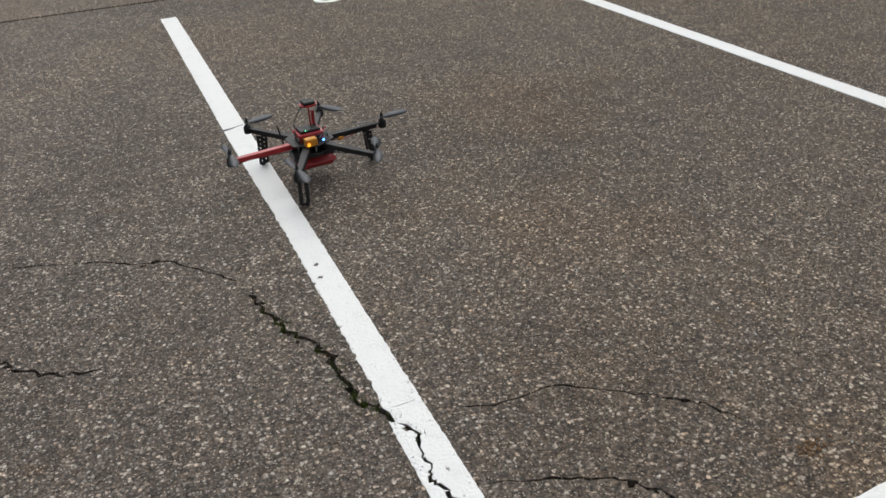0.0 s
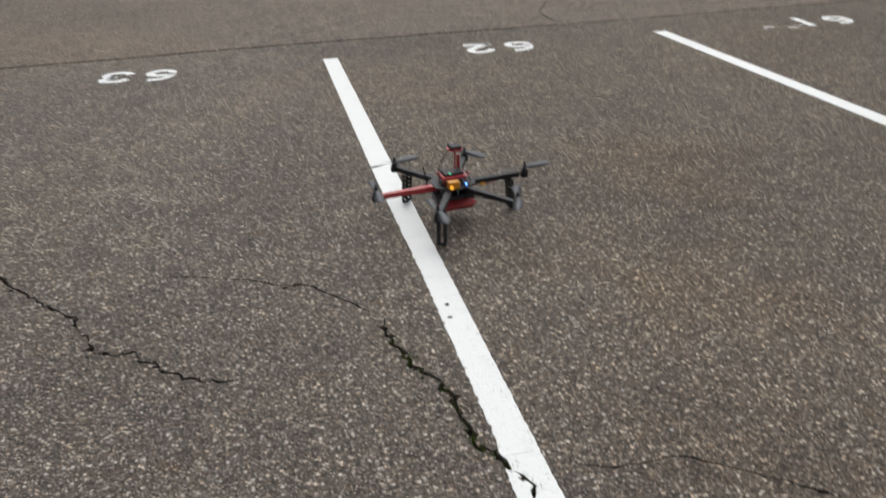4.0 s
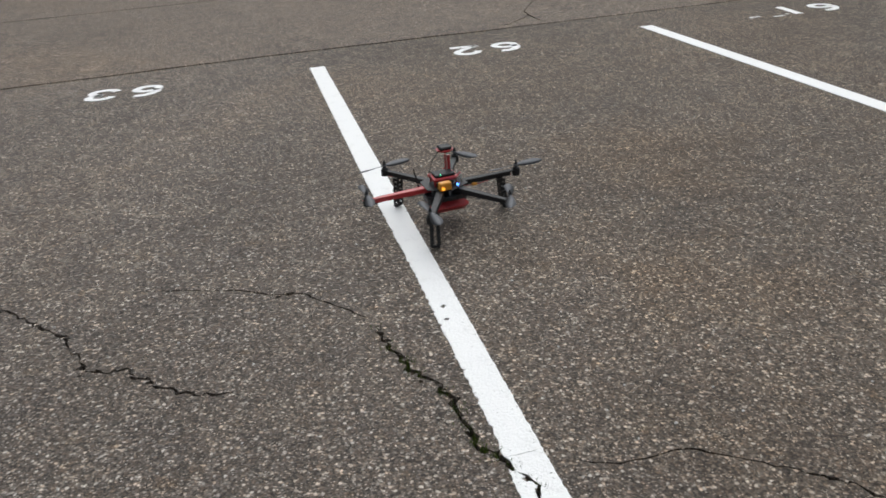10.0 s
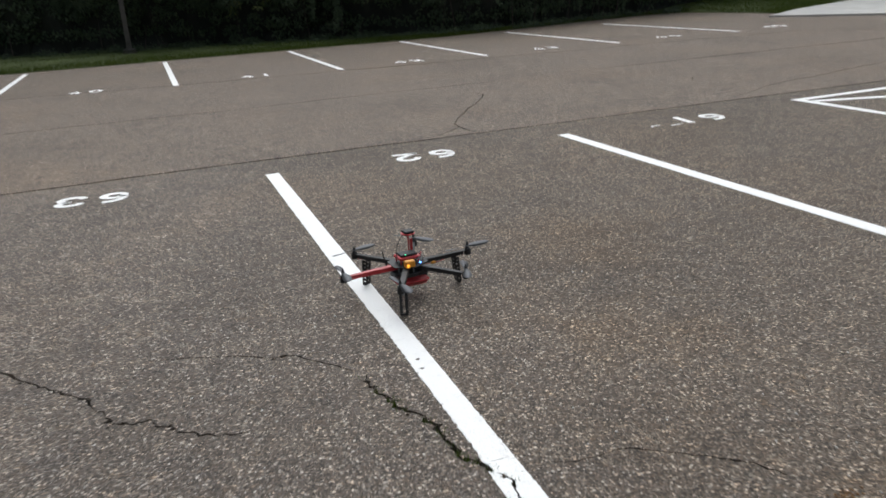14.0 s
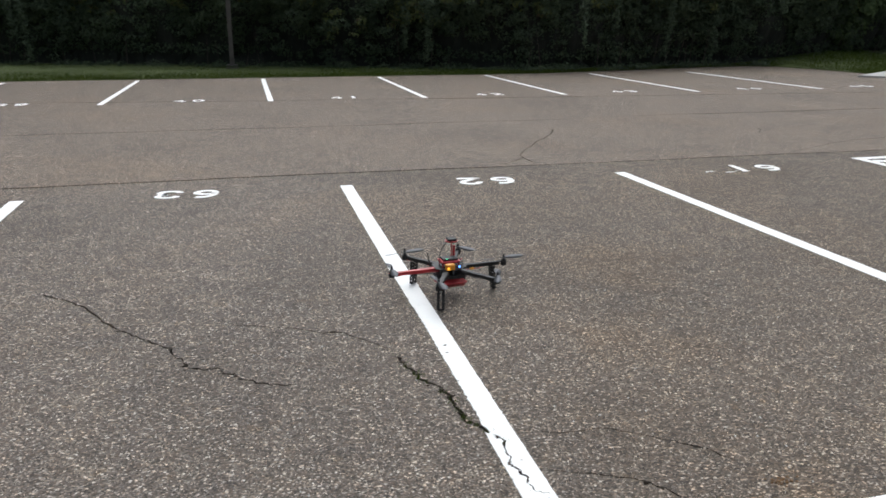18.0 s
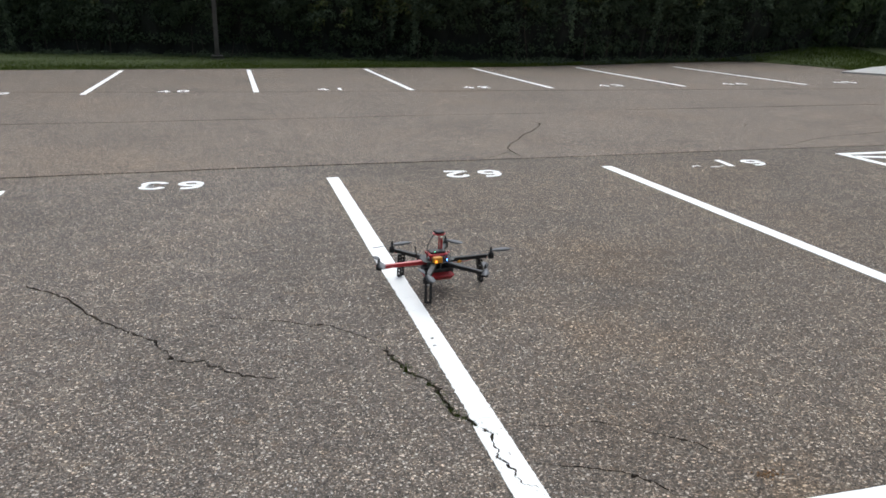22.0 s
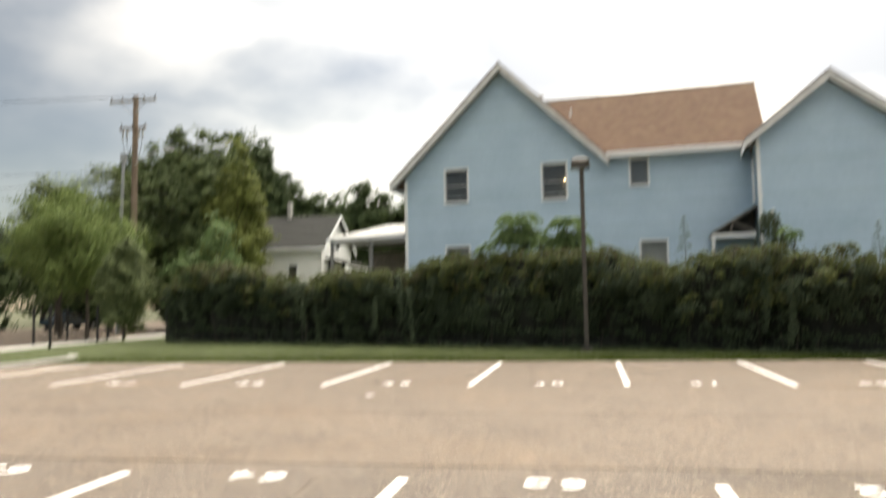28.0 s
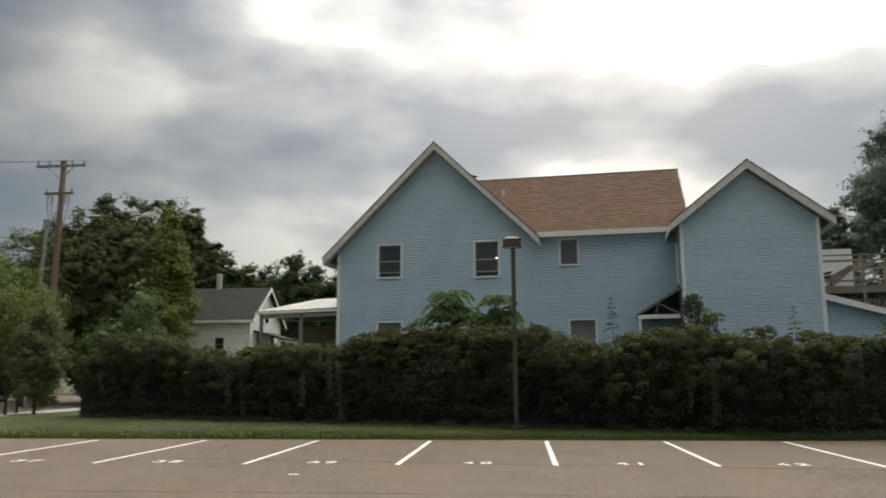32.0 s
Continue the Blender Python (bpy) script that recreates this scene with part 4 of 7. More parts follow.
def make_hedge():
    top = thing("hedge", pose(0, 0, 0), "tall dark green overgrown hedge draped with vines", "hedge")
    # mass coloured near-black for the shade behind the leaves: mounds overhang a recessed foot
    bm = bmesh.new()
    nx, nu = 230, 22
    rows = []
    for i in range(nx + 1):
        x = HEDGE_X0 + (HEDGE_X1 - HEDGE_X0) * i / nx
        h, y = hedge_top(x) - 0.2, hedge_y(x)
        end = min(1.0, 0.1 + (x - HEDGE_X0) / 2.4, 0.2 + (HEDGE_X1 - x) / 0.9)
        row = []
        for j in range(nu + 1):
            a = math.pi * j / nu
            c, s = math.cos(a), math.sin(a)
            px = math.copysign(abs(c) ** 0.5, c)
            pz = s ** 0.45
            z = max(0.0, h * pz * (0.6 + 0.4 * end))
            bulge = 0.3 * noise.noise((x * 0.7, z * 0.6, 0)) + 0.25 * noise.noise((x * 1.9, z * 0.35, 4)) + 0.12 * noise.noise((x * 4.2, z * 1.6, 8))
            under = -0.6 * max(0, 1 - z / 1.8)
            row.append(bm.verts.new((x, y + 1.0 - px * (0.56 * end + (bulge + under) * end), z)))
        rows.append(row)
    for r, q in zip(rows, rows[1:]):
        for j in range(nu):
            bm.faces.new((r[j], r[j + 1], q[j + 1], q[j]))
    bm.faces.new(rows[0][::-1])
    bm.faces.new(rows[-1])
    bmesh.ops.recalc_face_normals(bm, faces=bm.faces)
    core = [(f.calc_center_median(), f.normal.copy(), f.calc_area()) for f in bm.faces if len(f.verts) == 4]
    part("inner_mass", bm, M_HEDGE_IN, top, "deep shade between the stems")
    rng = np.random.default_rng(11)
    c = np.array([list(p) for p, _, _ in core])
    nn = np.array([list(q) for _, q, _ in core])
    area = np.array([s for _, _, s in core])
    area = area * np.where(nn[:, 1] > 0.5, 0.2, 1.0) * np.clip(0.25 + c[:, 2] * 0.5, 0.2, 1.0)
    # sparse growth in the hollows
    k = rng.choice(len(c), 34000, p=area / area.sum())
    pts = c[k] + rng.normal(0, 0.09, (len(k), 3)) + nn[k] * rng.uniform(-0.02, 0.14, (len(k), 1))
    pts[:, 2] = np.maximum(pts[:, 2], 0.05)
    leaves("foliage", top, rng, pts, nn[k] + np.array([0, -0.2, 0.5]), 0.05, M_HEDGE, 0.35)
    # drapes of vine: bulging curtains that hang from the crest at many depths, with clefts between
    P, N, Q, R = [], [], [], []
    x = HEDGE_X0 - 0.1
    while x < HEDGE_X1:
        x += rng.uniform(0.14, 0.46)
        w = rng.uniform(0.2, 0.5) if rng.random() < 0.6 else rng.uniform(0.5, 1.2)
        z1 = hedge_top(x) - rng.choice([-0.22, 0.0, 0.1, 0.5, 1.0], p=[0.12, 0.38, 0.2, 0.2, 0.1]) * rng.uniform(0.6, 1.2)
        z0 = rng.uniform(0.05, 0.4) if rng.random() < 0.22 else rng.uniform(0.6, 1.7)
        z0 = min(z0, z1 - 0.6)
        dep = np.clip(0.85 + 0.9 * noise.noise((x * 0.6, 5.5, 0)), 0.35, 1.35) * rng.uniform(0.6, 1.3)
        end = min(1.0, 0.15 + (x - HEDGE_X0) / 2.4)
        z1 *= 0.5 + 0.5 * end ** 0.6
        # leaves crowd on rounded tufts, which shade the hollows between them
        m = max(4, int(21 * w * (z1 - z0)))
        u, v = rng.uniform(-1, 1, m), rng.uniform(0, 1, m) ** 1.3
        bow = np.sqrt(1 - u * u)
        shape = np.where(v < 0.22, np.sqrt(np.clip(1 - (1 - v / 0.22) ** 2, 0, 1)), 1 - 0.95 * ((v - 0.22) / 0.78) ** 0.8)
        zz = z1 - (z1 - z0) * v - 0.16 * u * u
        xx = x + u * w * (1 - 0.4 * v) + 0.3 * np.sin(zz * 1.9 + x * 5) * v + rng.normal(0, 0.05, m)
        yy = hedge_y(x) + 0.7 - 0.39 * (xx - x) * (x < 7) - (0.1 + dep * bow * shape) * (0.5 + 0.5 * end) + (1 - end) * 0.5
        size = rng.uniform(0.09, 0.24, m)
        per = (2600 * size ** 2 * rng.uniform(0.7, 1.2, m) * np.clip(0.2 + 0.4 * zz, 0.2, 1.0)).astype(int) + 4
        k = np.repeat(np.arange(m), per)
        d = rng.normal(0, 1, (len(k), 3)) + np.array([0, -0.55, 0.5])
        d /= np.linalg.norm(d, axis=1, keepdims=True)
        p = np.stack([xx, yy, zz], 1)[k] + d * size[k][:, None] * np.array([1.15, 0.9, 0.8]) * rng.uniform(0.75, 1.12, (len(k), 1))
        p[:, 2] = np.maximum(p[:, 2], 0.04)
        q = d + np.array([0, -0.1, 0.25])
        # share of the drape given the crest leaves, paled for light from above
        young = rng.uniform(0.3, 0.65) if rng.random() < 0.28 else rng.uniform(0.1, 0.24)
        crest = (v[k] < young) & (rng.uniform(0, 1, len(k)) < 0.8)
        P.append(p[~crest]); N.append(q[~crest]); Q.append(p[crest]); R.append(q[crest])
    leaves("draped_vines", top, rng, np.concatenate(P), np.concatenate(N), 0.044, M_HEDGE, 0.4)
    # crest leaves turn brown and yellow; their paleness also paints light on the top
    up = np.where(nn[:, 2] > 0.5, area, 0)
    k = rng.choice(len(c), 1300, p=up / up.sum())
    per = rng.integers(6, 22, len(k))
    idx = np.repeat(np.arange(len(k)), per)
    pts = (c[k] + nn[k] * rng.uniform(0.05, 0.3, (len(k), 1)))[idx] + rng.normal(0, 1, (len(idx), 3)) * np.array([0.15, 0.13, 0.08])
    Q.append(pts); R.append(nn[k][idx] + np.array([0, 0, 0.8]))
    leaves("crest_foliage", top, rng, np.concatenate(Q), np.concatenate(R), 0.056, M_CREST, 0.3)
    # single strands that trail down the face
    vp, vn = [], []
    for _ in range(24):
        x = rng.uniform(HEDGE_X0 + 0.6, HEDGE_X1 - 0.3)
        z, y = hedge_top(x) * rng.uniform(0.55, 1.0), hedge_y(x) - rng.uniform(0.05, 0.45)
        for s in range(int(rng.integers(8, 44))):
            x += rng.normal(0, 0.012)
            z -= rng.uniform(0.03, 0.075)
            y += rng.normal(0.006, 0.012)
            if z < 0.2:
                break
            for _ in range(7):
                vp.append((x + rng.normal(0, 0.05), y + rng.normal(0, 0.04), z + rng.normal(0, 0.03)))
                vn.append((rng.normal(0, 0.2), -0.8, 0.5))
    leaves("hanging_vines", top, rng, np.array(vp), np.array(vn), 0.05, M_HEDGE, 0.5)
    # sprays that stand out of the top
    vp, vn = [], []
    for _ in range(330):
        x = rng.uniform(HEDGE_X0 + 0.6, HEDGE_X1 - 0.3)
        y, z = hedge_y(x) + rng.uniform(0.1, 1.5), hedge_top(x) - 0.16
        dx, dy = rng.normal(0, 0.5), rng.normal(-0.2, 0.35)
        ln = rng.uniform(0.08, 0.34) if rng.random() < 0.93 else rng.uniform(0.35, 0.6)
        for s in np.linspace(0, 1, int(6 + ln * 22)):
            vp.append((x + dx * s * ln + rng.normal(0, 0.04), y + dy * s * ln + rng.normal(0, 0.04), z + ln * s * (1 - 0.35 * s) + rng.normal(0, 0.02)))
            vn.append((rng.normal(0, 0.4), -0.3, 0.8))
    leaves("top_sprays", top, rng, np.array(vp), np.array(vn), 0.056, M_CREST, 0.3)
    bm = bmesh.new()
    r = random.Random(3)
    for _ in range(70):
        x = r.uniform(HEDGE_X0 + 0.6, HEDGE_X1 - 0.3)
        y = hedge_y(x) + r.uniform(0.25, 0.45)
        h = r.uniform(0.4, 1.3)
        rod(bm, (x, y, -0.02), (x + r.uniform(-0.25, 0.25), y - 0.15, h), r.uniform(0.008, 0.018), 0.005, 5)
    tagged(part("stems", bm, M_BARK, top, "grey-brown woody stems"), kind="stuff")
    # weeds and seedlings along the foot
    m = 420
    fx = rng.uniform(HEDGE_X0 + 0.8, 16.5, m)
    fy = np.array([hedge_y(a) for a in fx]) + rng.uniform(-0.2, 0.5, m)
    size = rng.uniform(0.05, 0.2, m)
    k = np.repeat(np.arange(m), (700 * size ** 1.5).astype(int) + 5)
    d = rng.normal(0, 1, (len(k), 3))
    d[:, 2] = np.abs(d[:, 2])
    d /= np.linalg.norm(d, axis=1, keepdims=True)
    pts = np.stack([fx, fy, np.full(m, 0.05)], 1)[k] + d * size[k][:, None] * np.array([1.3, 1.0, 1.1]) * rng.uniform(0.5, 1.1, (len(k), 1))
    leaves("undergrowth", top, rng, pts, d + np.array([0, 0, 0.4]), 0.036, M_HEDGE, 0.3)
    # ivy climbing the corner beside the lean-to
    top = thing("climbing_ivy", pose(4.25, 16.9, 0), "green ivy climbing up towards the house corner", "ivy")
    bm = bmesh.new()
    tube(bm, [(0.1, 0.2, 0), (0.0, 0.15, 1.5), (0.12, 0.1, 2.8), (0.05, 0.1, 3.8)], 0.04, 6)
    part("stem", bm, M_BARK, top)
    n = 1700
    t = rng.uniform(0, 1, n) ** 1.3
    rad = 0.85 * (1 - 0.82 * t) * rng.uniform(0.3, 1, n) ** 0.5
    a = rng.uniform(0, 6.28, n)
    pts = np.stack([0.1 * np.sin(t * 5) + rad * np.cos(a), 0.1 + rad * 0.7 * np.sin(a), 2.1 + 1.85 * t], 1) + rng.normal(0, 0.05, (n, 3))
    leaves("foliage", top, rng, pts, np.stack([np.cos(a), np.sin(a), np.full(n, 0.5)], 1), 0.06, M_HEDGE, 0.4)


make_hedge()


def tree(name, x, y, h, crown_r, crown_z0, mat, label, seed, clumps=70, per=170, leaf=0.16, dens=2.6, lean=(0, 0), trunk_r=0.28, squash=1.0, category="tree", fill=0.0):
    """Tapered trunk, forking limbs, and a crown of clumped leaves with gaps and an uneven outline."""
    clumps, per = int(clumps * dens), int(per * 1.15)
    rng = np.random.default_rng(seed)
    r = random.Random(seed)
    top = thing(name, pose(x, y, -0.1), label, category, group="trees")
    bm = bmesh.new()
    tip = Vector((lean[0], lean[1], h * 0.72))
    prev, pr = Vector((0, 0, 0)), trunk_r
    path = []
    for i in range(1, 7):
        t = i / 6
        q = tip * t + Vector((r.uniform(-0.12, 0.12), r.uniform(-0.12, 0.12), 0)) * h * 0.05
        q.z = tip.z * t
        nr = trunk_r * (1 - 0.8 * t)
        rod(bm, prev, q, pr, nr, 9)
        path.append(q)
        prev, pr = q, nr
    part("trunk", bm, M_BARK, top)
    mid = Vector((lean[0], lean[1], (crown_z0 + h) / 2))
    rz = (h - crown_z0) / 2
    cs = []
    tries = 0
    while len(cs) < clumps and tries < 4000:
        tries += 1
        d = Vector((r.gauss(0, 1), r.gauss(0, 1), r.gauss(0, 1))).normalized()
        lobes = 1 + 0.3 * noise.noise(d * 1.7 + Vector((seed, 0, 0))) + 0.16 * noise.noise(d * 4 + Vector((0, seed, 0)))
        q = d * (r.uniform(0.25, 1) ** 0.55) * lobes
        q = mid + Vector((q.x * crown_r, q.y * crown_r * squash, q.z * rz))
        cs.append(q)
    bm = bmesh.new()
    for q in cs[:: max(1, len(cs) // 26)]:
        s = min(path, key=lambda p: abs(p.z - q.z * 0.72))
        m = (s + q) / 2 + Vector((0, 0, -0.1 * (q - s).length))
        rod(bm, s, m, trunk_r * 0.22, trunk_r * 0.14, 6)
        rod(bm, m, q, trunk_r * 0.14, trunk_r * 0.04, 5)
    tagged(part("limbs", bm, M_BARK, top), kind="stuff")
    c = np.array([list(q) for q in cs])
    size = crown_r / math.sqrt(clumps) * 2.3
    idx = np.repeat(np.arange(len(c)), rng.integers(int(per * 0.6), int(per * 1.4), len(c)))
    # leaves sit in sprays of about nine
    sub = np.repeat(np.arange(len(idx) // 9 + 1), 9)[: len(idx)]
    off = rng.normal(0, 0.62, (len(idx) // 9 + 1, 3))[sub] + rng.normal(0, 0.24, (len(idx), 3))
    jit = rng.uniform(0.6, 1.4, (len(c), 1))[idx]
    pts = c[idx] + off * jit * np.array([size, size, size * 0.7])
    nrm = off + (pts - np.array(list(mid))) / crown_r * 0.6 + np.array([0, 0, 0.5])
    if fill:  # finer growth between the clumps closes the crown
        k = int(len(pts) * fill)
        d = rng.normal(0, 1, (k, 3))
        d /= np.linalg.norm(d, axis=1, keepdims=True)
        lobe = np.array([1 + 0.3 * noise.noise(Vector(q) * 1.7 + Vector((seed, 0, 0))) + 0.16 * noise.noise(Vector(q) * 4 + Vector((0, seed, 0))) for q in d.tolist()])[:, None]
        more = np.array(list(mid)) + d * lobe * rng.uniform(0.5, 0.9, (k, 1)) * np.array([crown_r, crown_r * squash, rz]) + rng.normal(0, 0.12, (k, 3))
        pts, nrm = np.concatenate([pts, more]), np.concatenate([nrm, d + np.array([0, 0, 0.5])])
    leaves("crown", top, rng, pts, nrm, leaf, mat, 0.3)
    return top


tree("maple_tree", -29.0, 44.8, 14.3, 5.0, -0.5, M_LEAF, "large rounded leafy green maple tree beyond the street corner", 41, 330, 190, 0.13, trunk_r=0.35, fill=0.6)
tree("turning_tree", -23.7, 41.2, 12.0, 2.0, 0.0, M_LEAF_YEL, "tree with yellow-green leaves beginning to turn", 22, 60, 260, 0.11, dens=1.5, fill=0.4)
tree("dark_tree", -31.2, 60, 17.2, 3.0, 2.5, M_LEAF_DARK, "dark green broad tree behind the white house", 23, 100, 200, 0.15, trunk_r=0.4, fill=0.5)
tree("dark_tree", -28.0, 59, 13.6, 2.7, 2.5, M_LEAF_DARK, "dark rounded tree beside a taller one behind the white house", 36, 90, 200, 0.14, trunk_r=0.3, fill=0.5)
tree("background_tree", -20.2, 62, 13.0, 2.5, 3.0, M_LEAF_DARK, "loose-crowned leafy tree rising behind the porch roof", 24, 60, 130, 0.16, dens=2.0)
tree("background_tree", -16.9, 64, 11.4, 2.4, 2.0, M_LEAF_DARK, "dark leafy tree close by the house gable", 34, 70, 190, 0.14)
tree("background_tree", -32.2, 80, 15.0, 2.6, 6.0, M_LEAF_DARK, "slim dark tree in the distance", 25, 50, 140, 0.17)
tree("background_tree", -25.2, 72, 12.2, 3.0, 3.0, M_LEAF_DARK, "low dark tree filling the gap behind the porch", 47, 60, 150, 0.15, fill=0.4)
tree("background_tree", -30.4, 82, 14.4, 2.6, 5.0, M_LEAF_DARK, "small dark tree in the distance", 37, 45, 140, 0.17)
tree("street_tree", -22.9, 27.2, 4.9, 1.25, 0.3, M_LEAF_GREY, "low dense grey-green tree beside the footpath", 26, 60, 170, 0.06, dens=2.0, trunk_r=0.08, fill=0.5)
tree("street_tree", -26.8, 30.0, 7.7, 2.8, 2.6, M_LEAF_LIGHT, "light green young tree with loose branches by the street", 27, 75, 170, 0.08, dens=1.8, trunk_r=0.12)
tree("street_tree", -30.2, 32.5, 8.3, 2.6, 2.6, M_LEAF_LIGHT, "light green tree behind the black posts", 40, 70, 170, 0.08, dens=1.8, trunk_r=0.12)
tree("street_tree", -31.2, 38.8, 11.2, 1.9, 1.2, M_LEAF_GREY, "leafy green tree lining the street", 28, 50, 110, 0.09, dens=1.6, trunk_r=0.16)
tree("street_tree", -36.0, 40.0, 10.4, 3.0, 2.4, M_LEAF_GREY, "broad green tree at the street's bend", 38, 70, 170, 0.1, dens=1.8, trunk_r=0.16)
tree("hedge_shrub", -18.1, 27.2, 5.8, 1.2, 1.2, M_LEAF_PALE, "wispy pale green shrub growing up behind the hedge end", 29, 36, 60, 0.1, dens=1.5, trunk_r=0.06, category="shrub")
tree("hedge_shrub", -18.7, 25.4, 4.0, 0.8, 1.2, M_LEAF_PALE, "low pale green shrub on top of the hedge end", 39, 24, 60, 0.08, dens=1.5, trunk_r=0.04, category="shrub")
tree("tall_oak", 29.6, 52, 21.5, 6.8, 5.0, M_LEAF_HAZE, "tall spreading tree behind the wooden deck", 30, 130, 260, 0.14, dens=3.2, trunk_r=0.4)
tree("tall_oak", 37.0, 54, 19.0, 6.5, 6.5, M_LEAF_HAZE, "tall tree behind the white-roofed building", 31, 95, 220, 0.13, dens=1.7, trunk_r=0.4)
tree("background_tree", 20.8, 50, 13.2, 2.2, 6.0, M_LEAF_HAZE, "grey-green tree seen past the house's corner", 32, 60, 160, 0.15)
tree("bushy_tree", 19.0, 18.6, 5.0, 3.0, -0.6, M_LEAF_DARK, "dense dark shrub standing at the hedge's end", 33, 80, 190, 0.09, category="shrub", fill=0.7)
tree("bushy_tree", 24.5, 20.0, 7.5, 3.6, 0.2, M_LEAF_DARK, "dense dark tree beyond the grass bank", 35, 70, 170, 0.13)
for i, (x, y, h) in enumerate(((-46, 44, 9), (-40, 50, 9), (-60, 70, 11), (-52, 85, 12), (-44, 78, 10), (-40, 92, 13), (-8, 95, 12), (40, 60, 14), (48, 70, 15), (58, 55, 14), (36, 24, 10))):
    tree("far_tree", x, y, h, h * 0.42, 0.5, M_LEAF_DARK, "dark leafy distant tree", 50 + i, 45, 110, 0.3, dens=1.3)


def lancet(rows, root, way, up, ln, w):
    """One long pointed leaflet, folded along its rib."""
    side = way.cross(up).normalized()
    tip = root + way * ln - Vector((0, 0, ln * 0.25))
    mid = root + way * ln * 0.45
    k = len(rows[0])
    rows[0].extend([tuple(root), tuple(mid + side * w + up * w * 0.3), tuple(tip), tuple(mid - side * w + up * w * 0.3)])
    rows[1].extend([(k, k + 1, k + 2), (k, k + 2, k + 3)])


def sumac(x, y, h, seed, stems=1, fronds=11, ln0=0.85):
    """A young tree of heaven: a thin stem with a head of long feathery leaves."""
    top = thing("sumac_sapling", pose(x, y, 0), "young tree with long feathery pale green leaves above the hedge", "sapling", group="saplings")
    r = random.Random(seed)
    rows = ([], [])
    ribs = bmesh.new()
    for s in range(stems):
        bx, by = (r.uniform(-0.3, 0.3), r.uniform(-0.2, 0.3)) if s else (0, 0)
        head = Vector((bx, by, h * (1 if s == 0 else r.uniform(0.78, 0.93))))
        bm = bmesh.new()
        tube(bm, [(bx * 0.2, by * 0.2, 0), (bx * 0.6 + 0.04, by * 0.6, h * 0.5), tuple(head)], 0.018, 6)
        part("stem", bm, M_BARK, top)
        for i in range(fronds):
            p = head - Vector((0, 0, r.uniform(0, 0.3) if i % 3 else r.uniform(0.3, 1.7)))
            a = 6.283 * (i + r.uniform(-0.3, 0.3)) / fronds
            ln = ln0 * r.uniform(0.75, 1.15)
            rise = r.uniform(0.8, 1.7)
            line = [p + Vector((math.cos(a) * ln * u * 0.8, math.sin(a) * ln * u * 0.8, ln * (rise * u - (rise * 0.75 + 0.25) * u * u))) for u in (k / 9 for k in range(10))]
            tube(ribs, line, 0.005, 4)
            for k in range(2, 10):
                d = (line[k] - line[k - 1]).normalized()
                side = d.cross(Vector((0, 0, 1))).normalized()
                size = 0.25 * (1 - 0.4 * abs(k - 5) / 5)
                for sg in (-1, 1):
                    way = (side * sg + d * 0.5 + Vector((0, 0, -0.45))).normalized()
                    lancet(rows, line[k], way, Vector((0, 0, 1)), size * r.uniform(0.8, 1.2), 0.046)
            lancet(rows, line[-1], (line[-1] - line[-2]).normalized(), Vector((0, 0, 1)), 0.16, 0.034)
    tagged(part("ribs", ribs, M_LEAF_PALE, top), kind="stuff")
    fr = raw_object("fronds", rows[0], rows[1], M_LEAF_PALE)
    fr.parent = top
    return top


sumac(-3.3, 19.5, 4.25, 1, 4, 24, 0.85)
sumac(-1.7, 19.2, 4.1, 2, 4, 22, 0.8)
sumac(-2.6, 19.3, 3.5, 3, 2, 14, 0.8)
sumac(-4.3, 19.3, 3.3, 7, 1, 9, 0.7)
sumac(4.7, 16.6, 3.3, 4, 1, 7, 0.5)
for i, (x, y, h, r) in enumerate(((10.1, 15.4, 3.75, 0.62), (9.3, 15.3, 3.3, 0.6), (11.9, 15.6, 4.1, 0.55), (12.9, 15.9, 3.6, 0.7))):
    tree("hedge_shrub", x, y, h, r, 1.5, M_LEAF_PALE, "pale green shrub standing up out of the hedge", 80 + i, 26, 70, 0.055, dens=1.4, trunk_r=0.03, category="shrub")


def slim_sapling(x, y, h, seed):
    """A thin whip with spaced whorls of short drooping leaves."""
    top = thing("slim_sapling", pose(x, y, 0), "thin dark sapling with spaced whorls of leaves above the hedge", "sapling", group="saplings")
    bm = bmesh.new()
    tube(bm, [(0, 0, 0), (0.02, 0, h * 0.5), (-0.01, 0, h)], 0.01, 5)
    part("stem", bm, M_BARK, top)
    r = random.Random(seed)
    rows = ([], [])
    for k in range(7):
        z = h - 0.04 - k * 0.15
        for i in range(6):
            a = r.uniform(0, 6.283)
            way = Vector((math.cos(a), math.sin(a), r.uniform(-0.1, 0.35))).normalized()
            lancet(rows, Vector((0, 0, z + r.uniform(-0.03, 0.03))) + way * 0.02, way, Vector((0, 0, 1)), (0.09 + 0.035 * k) * r.uniform(0.7, 1.15), 0.022)
    # shares the haze-tinted leaf colour of the far trees
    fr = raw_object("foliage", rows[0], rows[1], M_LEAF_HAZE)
    fr.parent = top


slim_sapling(6.58, 15.6, 3.5, 6)
slim_sapling(1.77, 16.9, 3.95, 7)


# ---- blue house ----
H = pose(-8.4, 24.5, 0, 0, 0, -7)
house = thing("blue_house", H, "two-storey light blue clapboard siding, white trim, tan roof", "house")
ROW = 0.08  # exposed height of a clapboard


def upright(me):
    """Turns a flat sheet drawn in u, z into a standing wall whose face looks to -v."""
    for v in me.vertices:
        v.co = (v.co.x, -v.co.z, v.co.y)
    return me


